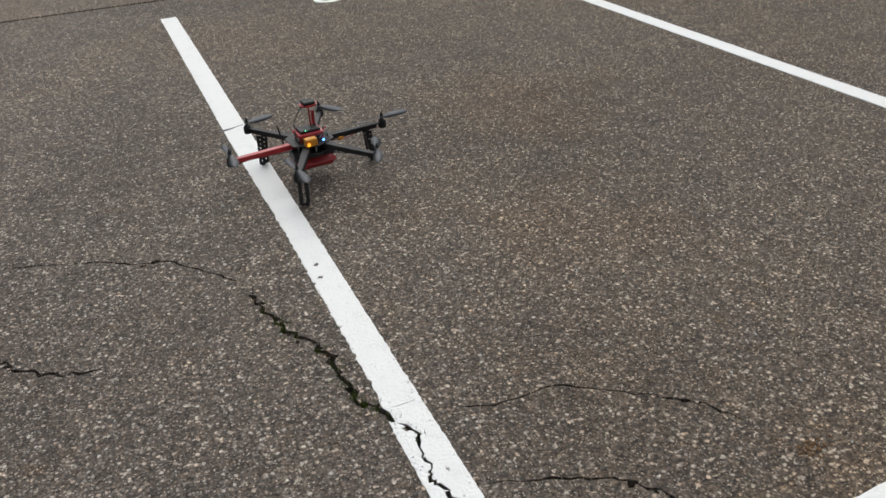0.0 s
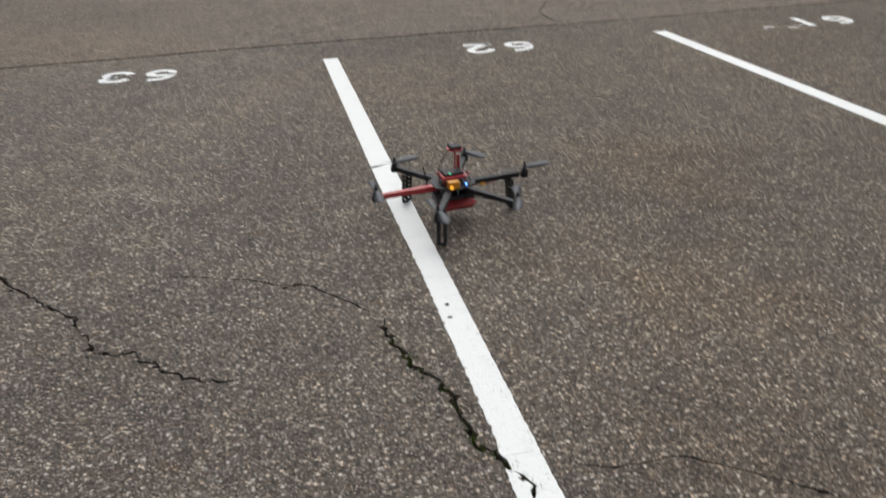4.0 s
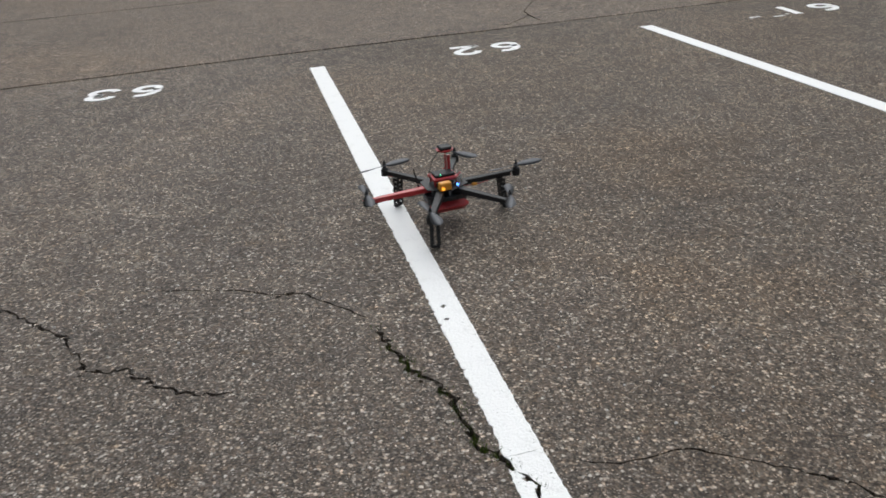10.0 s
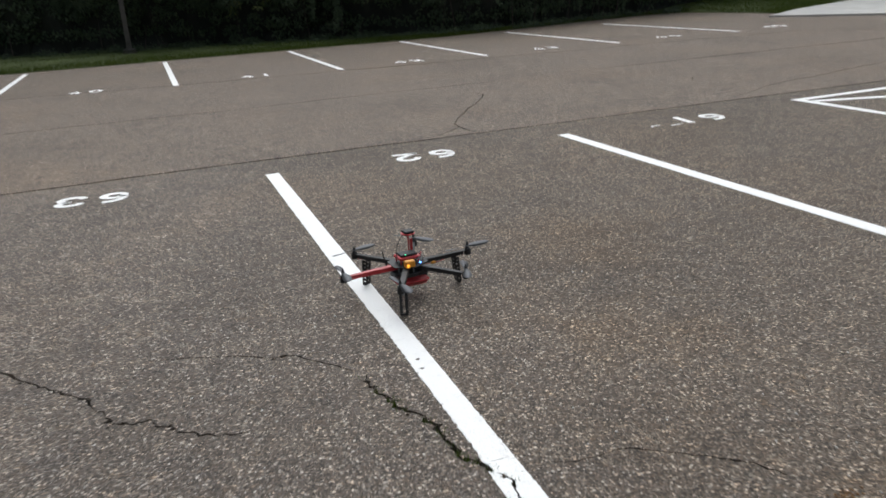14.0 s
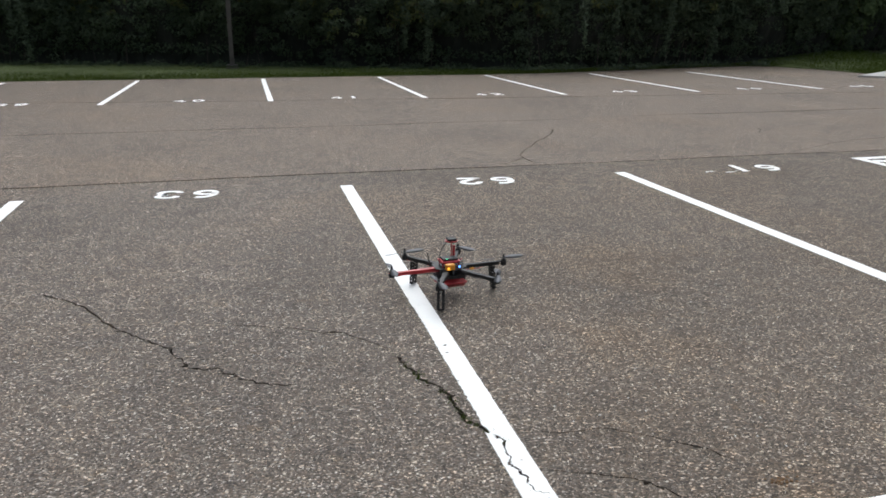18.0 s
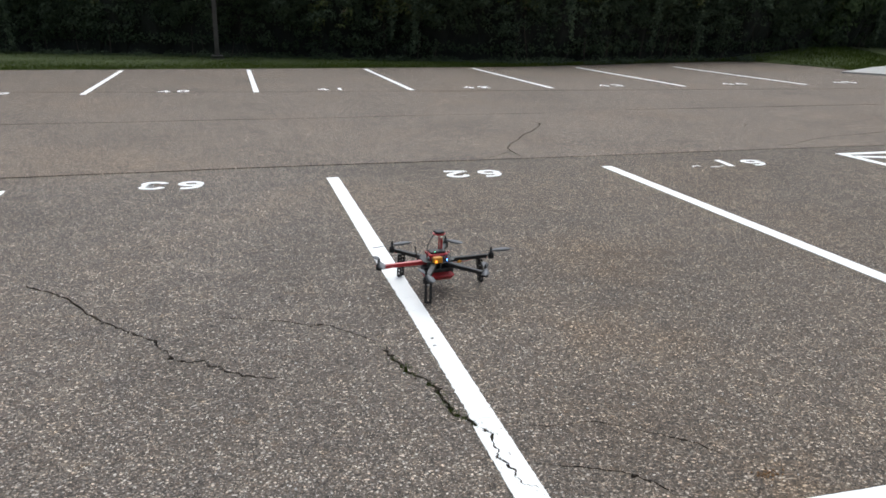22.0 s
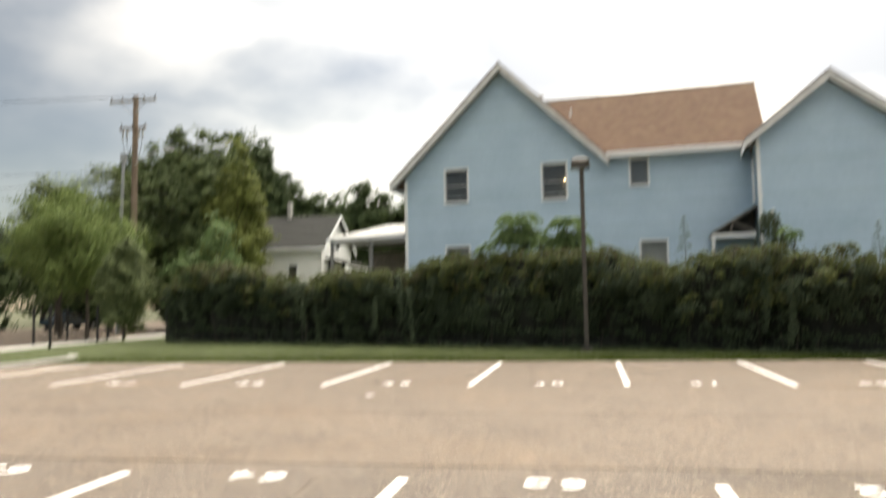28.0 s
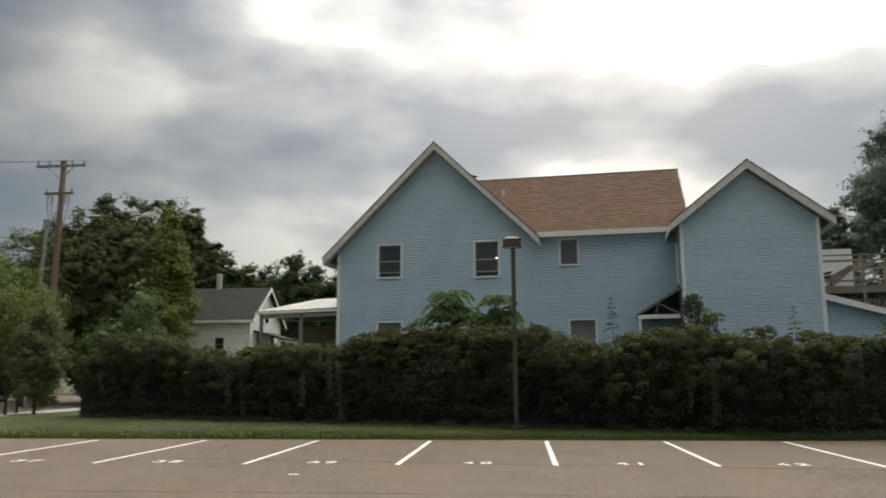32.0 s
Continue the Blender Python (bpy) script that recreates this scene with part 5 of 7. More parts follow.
def wall_sheet(name, outline, holes, v, mat, parent, thick=0.2):
    me = upright(cut_sheet(name, outline, holes, 0, thick, mat))
    ob = new(name, me)
    ob.parent, ob.location = parent, (0, v, 0)
    return ob


def clapboards(parent, u0, u1, z0, ztop, openings, v, mat, row=ROW):
    """Boards course by course, cut at the openings and along the gable."""
    z, k = z0, 0
    while z < 12:
        zt = z + row
        # ends where the gable cuts this course
        us = [u0 + (u1 - u0) * i / 240 for i in range(241)]
        ok = [u for u in us if ztop(u) > zt]
        if not ok:
            break
        spans = [(min(ok), max(ok))]
        for a, b, c, d in openings:
            if zt > c + 0.01 and z < d - 0.01:
                nxt = []
                for s, e in spans:
                    if b <= s or a >= e:
                        nxt.append((s, e))
                    else:
                        if a - s > 0.03:
                            nxt.append((s, a))
                        if e - b > 0.03:
                            nxt.append((b, e))
                spans = nxt
        for s, e in spans:
            bm = bmesh.new()
            prism(bm, [(0, -0.006, row + 0.012), (0, -0.034, row * 0.27), (0, -0.008, 0), (0, 0, 0), (0, 0, row + 0.012)], (s, v, z), (e, v, z))
            part("siding_board", bm, mat, parent)
        z = zt
        k += 1


def window(parent, u0, u1, z0, z1, v, style="hung", bulb=False):
    """Double-hung sash window: casing, sill, two sashes, panes, screen."""
    w = new("window")
    w.parent = parent
    tagged(w, "white-framed window with a grey curtain" if style == "fixed" else "white-framed double-hung window")
    c = 0.06
    for name, cc, ss in (("casing", ((u0 + u1) / 2, v - 0.03, z1 - c / 2), (u1 - u0, 0.05, c)), ("casing", (u0 + c / 2, v - 0.03, (z0 + z1) / 2), (c, 0.048, z1 - z0 - c * 2)),
                         ("casing", (u1 - c / 2, v - 0.03, (z0 + z1) / 2), (c, 0.048, z1 - z0 - c * 2)), ("sill", ((u0 + u1) / 2, v - 0.045, z0 + c / 2), (u1 - u0 + 0.02, 0.075, c))):
        bm = bmesh.new()
        box(bm, cc, ss, bevel=0.006)
        part(name, bm, M_TRIM, w)
    a, b, lo, hi = u0 + c, u1 - c, z0 + c, z1 - c
    mid = (lo + hi) / 2
    sashes = (("sash", lo, hi, v + 0.03),) if style == "fixed" else (("lower_sash", lo, mid + 0.02, v + 0.03), ("upper_sash", mid - 0.02, hi, v + 0.06))
    for name, s, e, vv in sashes:
        bm = bmesh.new()
        t = 0.045
        for cc, ss in ((((a + b) / 2, vv, s + t / 2), (b - a, 0.03, t)), (((a + b) / 2, vv, e - t / 2), (b - a, 0.03, t)), ((a + t / 2, vv, (s + e) / 2), (t, 0.03, e - s - 2 * t)), ((b - t / 2, vv, (s + e) / 2), (t, 0.03, e - s - 2 * t))):
            box(bm, cc, ss)
        part(name, bm, M_SASH, w)
        bm = bmesh.new()
        box(bm, ((a + b) / 2, vv, (s + e) / 2), (b - a - 0.07, 0.006, e - s - 0.07))
        p = part("pane", bm, M_PANE, w, "dark reflecting glass")
        p.visible_shadow = False
    drop = 1.0 if style == "fixed" else 0.84
    bm = bmesh.new()
    box(bm, ((a + b) / 2, v + 0.14, hi - (hi - lo) * drop / 2), (b - a, 0.01, (hi - lo) * drop))
    part("blind", bm, M_CURTAIN if style == "fixed" else M_BLIND, w, "grey curtain behind the glass" if style == "fixed" else "dark grey blind drawn almost down")
    if style != "fixed":
        bm = bmesh.new()
        box(bm, ((a + b) / 2, v + 0.128, hi - (hi - lo) * drop), (b - a, 0.02, 0.05))
        part("blind_rail", bm, M_SOFFIT, w, "pale bottom rail of the blind")
    # box behind the panes; the dimness of the room is in its colour
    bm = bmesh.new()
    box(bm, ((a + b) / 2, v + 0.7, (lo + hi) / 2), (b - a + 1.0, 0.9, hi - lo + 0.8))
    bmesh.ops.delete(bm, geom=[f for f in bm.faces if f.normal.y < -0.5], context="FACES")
    part("dark_room", bm, M_DARKROOM, w, "near-black box for the dim room behind the glass")
    if bulb:
        bm = bmesh.new()
        bmesh.ops.create_uvsphere(bm, u_segments=10, v_segments=8, radius=0.045, matrix=Matrix.Translation((b - 0.08, v + 0.12, mid + 0.03)))
        part("lit_bulb", bm, M_BULB, w, "small warm bulb glowing behind the glass", True)
    return w


M_PANE = glass("window_pane", (0.6, 0.63, 0.65), 0.02)
M_PANE.node_tree.nodes["Principled BSDF"].inputs["Transmission Weight"].default_value = 1.0
# near-black that stands for an unlit interior
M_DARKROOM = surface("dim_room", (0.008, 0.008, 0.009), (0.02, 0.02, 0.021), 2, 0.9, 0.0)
M_SASH = surface("grey_sash", (0.26, 0.26, 0.26), (0.36, 0.36, 0.35), 5, 0.5, 0.1, 60)
M_BULB = glowing("warm_bulb", (1.0, 0.72, 0.35), 14)

WINDOWS = [(1.69, 2.75, 5.53, 6.97), (5.68, 6.74, 5.44, 6.95), (9.05, 9.82, 5.8, 6.9), (1.69, 2.77, 2.3, 3.82), (9.34, 10.41, 2.2, 3.77)]


def main_top(u):
    g = 10.72 - 0.98 * abs(u - 4.15)
    return max(g, 7.02) if u > 4.15 else g


outline = [(0, -0.1), (13.4, -0.1), (13.4, 7.05), (7.9, 7.05), (4.15, 10.75), (0, 6.68)]
wall_sheet("wall", outline, [[(a + 0.07, c + 0.07), (b - 0.07, c + 0.07), (b - 0.07, d - 0.07), (a + 0.07, d - 0.07)] for a, b, c, d in WINDOWS], 0, M_SIDING, house)
clapboards(house, 0.1, 13.38, 1.4, main_top, WINDOWS, 0, M_SIDING)
for i, wd in enumerate(WINDOWS):
    window(house, *wd, 0, "hung" if i < 2 else "fixed", bulb=(i == 1))
# bare side and back walls close the body
bm = bmesh.new()
box(bm, (0.1, 4.6, 3.3), (0.2, 8.8, 6.8))
part("side_wall", bm, M_SIDING, house)
bm = bmesh.new()
box(bm, (13.3, 4.6, 3.4), (0.2, 8.8, 7.0))
part("side_wall", bm, M_SIDING, house)
bm = bmesh.new()
box(bm, (6.7, 9.1, 3.4), (13.4, 0.2, 7.0))
part("back_wall", bm, M_SIDING, house)
for u, z1 in ((0.05, 6.55),):
    bm = bmesh.new()
    box(bm, (u, -0.025, z1 / 2), (0.13, 0.06, z1), bevel=0.008)
    part("corner_board", bm, M_TRIM, house)


def gable_roof(parent, um, zp, ul, ur, sl, v0, v1, mat, thick=0.13):
    """Two slabs from the ridge (um, zp) down to ul and ur, with white rake boards and soffits at the front."""
    for ue in (ul, ur):
        ze = zp - sl * abs(ue - um)
        sg = 1 if ue > um else -1
        bm = bmesh.new()
        pts = [(um, 0, zp), (ue, 0, ze), (ue, 0, ze - thick), (um, 0, zp - thick)]
        prism(bm, pts, (0, v0, 0), (0, v1, 0))
        part("roof_slope", bm, mat, parent)
        bm = bmesh.new()
        pts = [(um, 0, zp - 0.015), (ue, 0, ze - 0.015), (ue, 0, ze - 0.3), (um, 0, zp - 0.3)]
        prism(bm, pts, (0, v0 - 0.035, 0), (0, v0 - 0.003, 0))
        part("rake_board", bm, M_RAKE, parent, "white rake board greyed for shade")
        bm = bmesh.new()
        pts = [(um, 0, zp - thick - 0.05), (ue, 0, ze - thick - 0.05), (ue, 0, ze - thick - 0.08), (um, 0, zp - thick - 0.08)]
        prism(bm, pts, (0, v0, 0), (0, v0 + 0.42, 0))
        part("soffit", bm, M_SOFFIT, parent)
        bm = bmesh.new()
        box(bm, (ue - sg * 0.015, (v0 + v1) / 2, ze - 0.16), (0.03, v1 - v0, 0.24))
        part("eave_board", bm, M_TRIM, parent)
        bm = bmesh.new()
        pts = [(um, 0, zp + 0.03), (ue + sg * 0.03, 0, ze + 0.0), (ue + sg * 0.03, 0, ze - 0.025), (um, 0, zp + 0.004)]
        prism(bm, pts, (0, v0 - 0.06, 0), (0, v0 + 0.1, 0))
        part("drip_edge", bm, M_SHINGLE, parent)


gable_roof(house, 4.17, 11.02, -0.52, 8.35, 0.98, -0.4, 6.5, M_SHINGLE)
# long roof beside the gable, its ridge parallel to the front
E_V, E_Z, R_V, R_Z = -0.35, 7.12, 4.0, 10.42
bm = bmesh.new()
prism(bm, [(8.15, E_V, E_Z), (13.95, E_V, E_Z), (13.95, R_V, R_Z), (4.78, R_V, R_Z)], (0, 0, -0.14), (0, 0, 0))
part("roof_slope", bm, M_SHINGLE, house)
bm = bmesh.new()
prism(bm, [(0, 8.6, 6.9), (0, R_V, R_Z), (0, R_V, R_Z - 0.14), (0, 8.6, 6.76)], (4.6, 0, 0), (13.95, 0, 0))
part("roof_slope", bm, M_SHINGLE, house)
bm = bmesh.new()
prism(bm, [(0, 0, 7.0), (0, 9.0, 7.0), (0, R_V, R_Z - 0.2)], (13.2, 0, 0), (13.4, 0, 0))
part("gable_wall", bm, M_SIDING, house)
bm = bmesh.new()
box(bm, (10.9, E_V - 0.015, E_Z - 0.1), (5.3, 0.03, 0.2))
part("eave_board", bm, M_TRIM, house, "white eave board and gutter")
bm = bmesh.new()
box(bm, (10.8, -0.17, E_Z - 0.16), (5.2, 0.34, 0.02))
part("soffit", bm, M_SOFFIT, house)
# shingle tabs on the slope that faces the lot
vs, fs = [], []
rnd = random.Random(17)
sl_len = math.hypot(R_V - E_V, R_Z - E_Z)
dv, dz = (R_V - E_V) / sl_len, (R_Z - E_Z) / sl_len
row_h = 0.145
for k in range(int(sl_len / row_h)):
    s0 = k * row_h
    u = 8.15 - 3.37 * s0 / sl_len - rnd.uniform(0, 0.15)
    while u < 13.93:
        w = rnd.uniform(0.2, 0.34)
        a, b = u, min(u + w - 0.008, 13.95)
        lift = 0.012 + rnd.uniform(0, 0.007)
        i = len(vs)
        sv0, sz0 = E_V + dv * s0, E_Z + dz * s0
        s1 = s0 + row_h + 0.02
        sv1, sz1 = E_V + dv * s1, E_Z + dz * s1
        vs += [(a, sv0 - dz * lift, sz0 + dv * lift), (b, sv0 - dz * lift, sz0 + dv * lift), (b, sv1 - dz * 0.003, sz1 + dv * 0.003), (a, sv1 - dz * 0.003, sz1 + dv * 0.003), (a, sv0, sz0), (b, sv0, sz0)]
        fs += [(i, i + 1, i + 2, i + 3), (i + 4, i + 5, i + 1, i)]
        u += w
sh = raw_object("shingles", vs, fs, M_SHINGLE)
sh.parent = house
tagged(sh, "weathered tan asphalt shingles", kind="stuff")
bm = bmesh.new()
rod(bm, (6.57, 2.47, 9.1), (6.57, 2.47, 9.56), 0.05, 0.05, 10)
part("vent_pipe", bm, M_TRIM, house, "white plumbing vent pipe")
bm = bmesh.new()
rod(bm, (5.5, 1.2, 9.6), (5.5, 1.2, 9.9), 0.09, 0.09, 12)
rod(bm, (5.5, 1.2, 9.9), (5.5, 1.2, 9.98), 0.2, 0.15, 12)
part("roof_vent", bm, M_STEEL, house, "grey metal mushroom roof vent")
bm = bmesh.new()
prism(bm, [(0, R_V - 0.16, R_Z - 0.1), (0, R_V, R_Z + 0.03), (0, R_V + 0.16, R_Z - 0.1), (0, R_V, R_Z)], (4.9, 0, 0), (13.97, 0, 0))
part("ridge_cap", bm, M_BARK, house, "dark ridge cap shingles")
bm = bmesh.new()
box(bm, (4.3, -0.04, 8.35), (0.14, 0.05, 0.1), bevel=0.01)
part("wall_vent", bm, M_SIDING, house, "small blue wall vent")

# ---- projecting wing ----
WV = -2.0


def wing_top(u):
    return 8.72 - 0.785 * abs(u - 15.73)


wall_sheet("wing_wall", [(13.42, -0.1), (18.0, -0.1), (18.0, 6.9), (15.73, 8.72), (13.42, 6.9)], [], WV, M_SIDING, house)
clapboards(house, 13.52, 17.9, 1.4, wing_top, [], WV, M_SIDING)
for u in (13.42, 18.0):
    bm = bmesh.new()
    box(bm, (u + (0.06 if u < 15 else -0.06), WV - 0.025, 3.45), (0.12, 0.06, 6.9), bevel=0.008)
    part("corner_board", bm, M_TRIM, house)
    bm = bmesh.new()
    box(bm, (u + (0.1 if u < 15 else -0.1), 0.9, 3.4), (0.16, 5.6, 6.9))
    part("wing_side_wall", bm, M_SIDING, house)
gable_roof(house, 15.75, 8.98, 13.05, 18.45, 0.785, WV - 0.35, 4.2, M_SHINGLE)
bm = bmesh.new()
box(bm, (13.36, WV + 0.9, 5.6), (0.06, 0.3, 1.5), bevel=0.01)
part("side_window", bm, M_TRIM, house, "narrow white window frame in the side wall")
for uu, zz, s in ((13.5, 4.95, 0.12), (13.48, 4.68, 0.1), (13.84, 4.36, 0.11)):
    bm = bmesh.new()
    box(bm, (uu, WV - 0.09, zz), (s, 0.1, s * 1.9), bevel=0.015)
    part("meter_box", bm, M_TRIM, house, "pale electric meter box")
# small lean-to porch in the corner
bm = bmesh.new()
prism(bm, [(11.85, 0, 3.78), (13.4, 0, 4.72), (13.4, 0, 4.6), (11.85, 0, 3.66)], (0, -1.5, 0), (0, -0.03, 0))
part("porch_roof", bm, M_SHINGLE_G, house, "small dark porch roof")
# added dark panel paints the shaded interior of the porch gable
bm = bmesh.new()
prism(bm, [(11.95, 0, 3.7), (13.36, 0, 3.7), (13.36, 0, 4.55)], (0, -0.9, 0), (0, -0.86, 0))
part("porch_backing", bm, M_SHADEBOARD, house, "dark backing for the shade inside the porch gable")
bm = bmesh.new()
box(bm, (12.6, -1.47, 3.68), (1.5, 0.06, 0.14))
part("porch_beam", bm, M_TRIM, house)
for a, b, w, name in (((11.9, -1.47, 3.76), (13.38, -1.47, 4.65), 0.11, "porch_rake"), ((12.62, -1.44, 4.15), (13.36, -1.44, 3.76), 0.07, "porch_brace"), ((12.62, -1.44, 4.15), (12.5, -1.44, 3.76), 0.05, "porch_brace")):
    bm = bmesh.new()
    beam(bm, a, b, 0.05, w, up=(0, 1, 0))
    part(name, bm, M_GREYWOOD, house)
for u in (11.95,):
    bm = bmesh.new()
    box(bm, (u, -1.44, 1.8), (0.1, 0.1, 3.7), bevel=0.01)
    part("porch_post", bm, M_TRIM, house)

# ---- lean-to, deck ----
bm = bmesh.new()
prism(bm, [(18.02, 0, 4.72), (21.3, 0, 3.72), (21.3, 0, 3.6), (18.02, 0, 4.6)], (0, 0.6, 0), (0, 4.0, 0))
part("lean_to_roof", bm, M_SHINGLE_G, house)
bm = bmesh.new()
prism(bm, [(18.02, 0, 4.73), (21.35, 0, 3.72), (21.35, 0, 3.5), (18.02, 0, 4.5)], (0, 0.56, 0), (0, 0.596, 0))
part("rake_board", bm, M_TRIM, house)
wall_sheet("lean_to_wall", [(18.02, -0.1), (21.1, -0.1), (21.1, 3.66), (18.02, 4.55)], [], 0.9, M_SIDING, house)
clapboards(house, 18.04, 21.0, 1.4, lambda u: 4.5 - 0.3 * (u - 18.02), [], 0.9, M_SIDING)
bm = bmesh.new()
box(bm, (21.1, 0.88, 1.75), (0.12, 0.06, 3.5))
part("corner_board", bm, M_TRIM, house)

deck = thing("wooden_deck", H, "weathered grey wooden upper deck with railing and stairs", "deck")
DV0, DV1, DZ = 2.2, 4.8, 4.95


def stick(name, a, b, w, h, mat, parent, label="", up=(0, 0, 1)):
    bm = bmesh.new()
    beam(bm, a, b, w, h, up)
    return part(name, bm, mat, parent, label)


for i in range(19):
    v = DV0 + 0.07 + i * 0.14
    stick("deck_board", (18.3, v, DZ), (23.5, v, DZ), 0.13, 0.03, M_GREYWOOD, deck)
for v in (DV0, DV1):
    stick("rim_joist", (18.3, v - 0.02, DZ - 0.14), (23.52, v - 0.02, DZ - 0.14), 0.04, 0.25, M_GREYWOOD, deck)
for u in (18.7, 20.4, 22.0, 23.45):
    for v in (DV0, DV1):
        stick("post", (u, v, -0.1), (u, v, DZ + 1.2), 0.1, 0.1, M_GREYWOOD, deck, up=(0, 1, 0))
for v in (DV0, DV1):
    for z, w in ((1.2, 0.05), (0.98, 0.09), (0.2, 0.07)):
        stick("rail", (18.5, v - 0.07, DZ + z), (23.55, v - 0.07, DZ + z), 0.045, w, M_GREYWOOD, deck)
for z in (1.2, 0.98, 0.2):
    stick("rail", (23.52, DV0, DZ + z), (23.52, DV1, DZ + z), 0.04, 0.08, M_GREYWOOD, deck)
for i in range(9):
    stick("joist", (18.6 + i * 0.6, DV0 + 0.02, DZ - 0.12), (18.6 + i * 0.6, DV1 - 0.04, DZ - 0.12), 0.045, 0.2, M_GREYWOOD, deck)
for i in range(4):
    stick("baluster", (22.35 + i * 0.3, DV0 - 0.03, DZ + 0.02), (22.35 + i * 0.3, DV0 - 0.03, DZ + 1.17), 0.05, 0.05, M_GREYWOOD, deck, up=(0, 1, 0))
for z in (0.25, 0.55, 0.9):
    stick("stair_rail", (20.3, DV1 - 0.3, DZ + z - 0.2), (21.5, DV1 - 0.3, DZ + z + 0.3), 0.05, 0.12, M_GREYWOOD, deck)
stick("brace", (18.8, DV0 + 0.4, 3.4), (20.4, DV0 + 0.4, DZ - 0.2), 0.08, 0.1, M_GREYWOOD, deck)
stick("brace", (22.0, DV0 + 0.4, 3.3), (20.9, DV0 + 0.4, DZ - 0.2), 0.08, 0.1, M_GREYWOOD, deck)
# boards added to stand for the dark shaded space below the deck
for i in range(24):
    if i % 7 != 5:
        stick("skirt_board", (18.35 + i * 0.155, DV1 + 0.1, 2.2 + 0.12 * (i % 3)), (18.35 + i * 0.155, DV1 + 0.1, DZ - 0.28), 0.03, 0.14, M_SHADEBOARD, deck, "dark boarding added for the shade under the deck", up=(0, 1, 0))
for z, u1 in ((0.0, 20.55), (0.34, 21.0)):
    stick("stair_stringer", (19.55, DV1 - 0.6, DZ + 0.1 + z), (u1, DV1 - 0.6, DZ + 1.0 + z * 0.5), 0.05, 0.22, M_GREYWOOD, deck)
lat = thing("lattice_screen", H @ pose(18.75, 4.45, DZ + 0.016), "white lattice privacy screen standing on the deck", "lattice")
for i in range(46):
    s = -1.68 + i * 0.077
    for sg in (1, -1):
        a = max(0, s if sg > 0 else s)
        u0, u1 = max(0.0, s), min(1.9, s + 1.72)
        if u1 - u0 < 0.03:
            continue
        z0, z1 = u0 - s, u1 - s
        if sg < 0:
            z0, z1 = 1.72 - z0, 1.72 - z1
        stick("slat", (u0, 0.006 * sg, z0), (u1, 0.006 * sg, z1), 0.008, 0.045, M_TRIM, lat, up=(0, 0, 1))
for a, b in (((0, 0, 0), (0, 0, 1.76)), ((1.9, 0, 0), (1.9, 0, 1.76))):
    stick("frame_bar", a, b, 0.05, 0.05, M_TRIM, lat, up=(0, 1, 0))
for z in (0.02, 1.74):
    stick("frame_bar", (0, 0, z), (1.9, 0, z), 0.045, 0.05, M_TRIM, lat)


def patio_chair(m, label):
    top = thing("patio_chair", m, label, "chair", group="deck chairs")
    for x in (-0.25, 0.25):
        for y in (-0.24, 0.24):
            stick("leg", (x, y, 0), (x, y * 0.9, 0.62 if y < 0 else 0.45), 0.035, 0.035, M_BLACK, top, up=(0, 1, 0))
        stick("armrest", (x, -0.28, 0.63), (x, 0.26, 0.6), 0.06, 0.03, M_BLACK, top)
    for i in range(5):
        stick("seat_slat", (-0.24, -0.2 + i * 0.1, 0.42), (0.24, -0.2 + i * 0.1, 0.42), 0.08, 0.02, M_BLACK, top)
    for i in range(2):
        stick("back_slat", (-0.24, 0.24 + i * 0.05, 0.5 + i * 0.14), (0.24, 0.24 + i * 0.05, 0.5 + i * 0.14), 0.02, 0.09, M_BLACK, top)


patio_chair(H @ pose(19.15, 3.2, DZ + 0.016, 0, 0, -70), "black slatted patio chair on the wooden deck")

# ---- side porch ----
porch = thing("side_porch", H @ pose(0, 0, 0), "open side porch with a low white metal roof on posts", "porch")
bm = bmesh.new()
pv = [(-4.35, 1.6, 4.5), (-0.02, 1.6, 4.6), (-0.02, 6.4, 4.6), (-4.35, 6.4, 4.5), (-2.4, 3.9, 5.2), (-0.02, 3.9, 5.25)]
b = [bm.verts.new(p) for p in pv]
for f in ((0, 1, 5, 4), (1, 2, 5), (2, 3, 4, 5), (3, 0, 4), (3, 2, 1, 0)):
    bm.faces.new([b[i] for i in f])
part("roof", bm, M_METALROOF, porch, "white sheet metal roof")
for i in range(10):
    t = (i + 0.5) / 10
    u = -4.25 + 4.15 * t
    s = min(1, (u + 4.35) / 1.95)
    stick("roof_rib", (u, 1.6, 4.51 + 0.1 * t), (max(u, -4.35 + 1.95 * s), 1.6 + 2.3 * s, 4.51 + 0.1 * t + 0.68 * s), 0.016, 0.014, M_METALROOF, porch)
for a, bb in (((-4.37, 1.58, 4.42), (-0.02, 1.58, 4.5)), ((-4.37, 1.58, 4.42), (-4.37, 6.42, 4.42))):
    stick("fascia", a, bb, 0.05, 0.14, M_TRIM, porch)
for u, v in ((-4.2, 1.8), (-2.3, 1.8), (-4.2, 6.2), (-0.4, 1.8)):
    stick("post", (u, v, -0.1), (u, v, 4.42), 0.12, 0.12, M_GREYWALL, porch, up=(0, 1, 0))
bm = bmesh.new()
box(bm, (-2.3, 4.0, 0.35), (4.6, 4.8, 0.9))
part("floor", bm, M_GREYWOOD, porch)
# the ceiling's dark colour holds the shade under the porch roof
bm = bmesh.new()
box(bm, (-2.2, 4.0, 4.4), (4.2, 4.7, 0.03))
part("ceiling", bm, M_BARK, porch, "porch ceiling coloured dark for its shade")
# the screen's grey is darkened to include shade at the porch's back
bm = bmesh.new()
box(bm, (-2.4, 6.25, 2.4), (3.6, 0.06, 3.4))
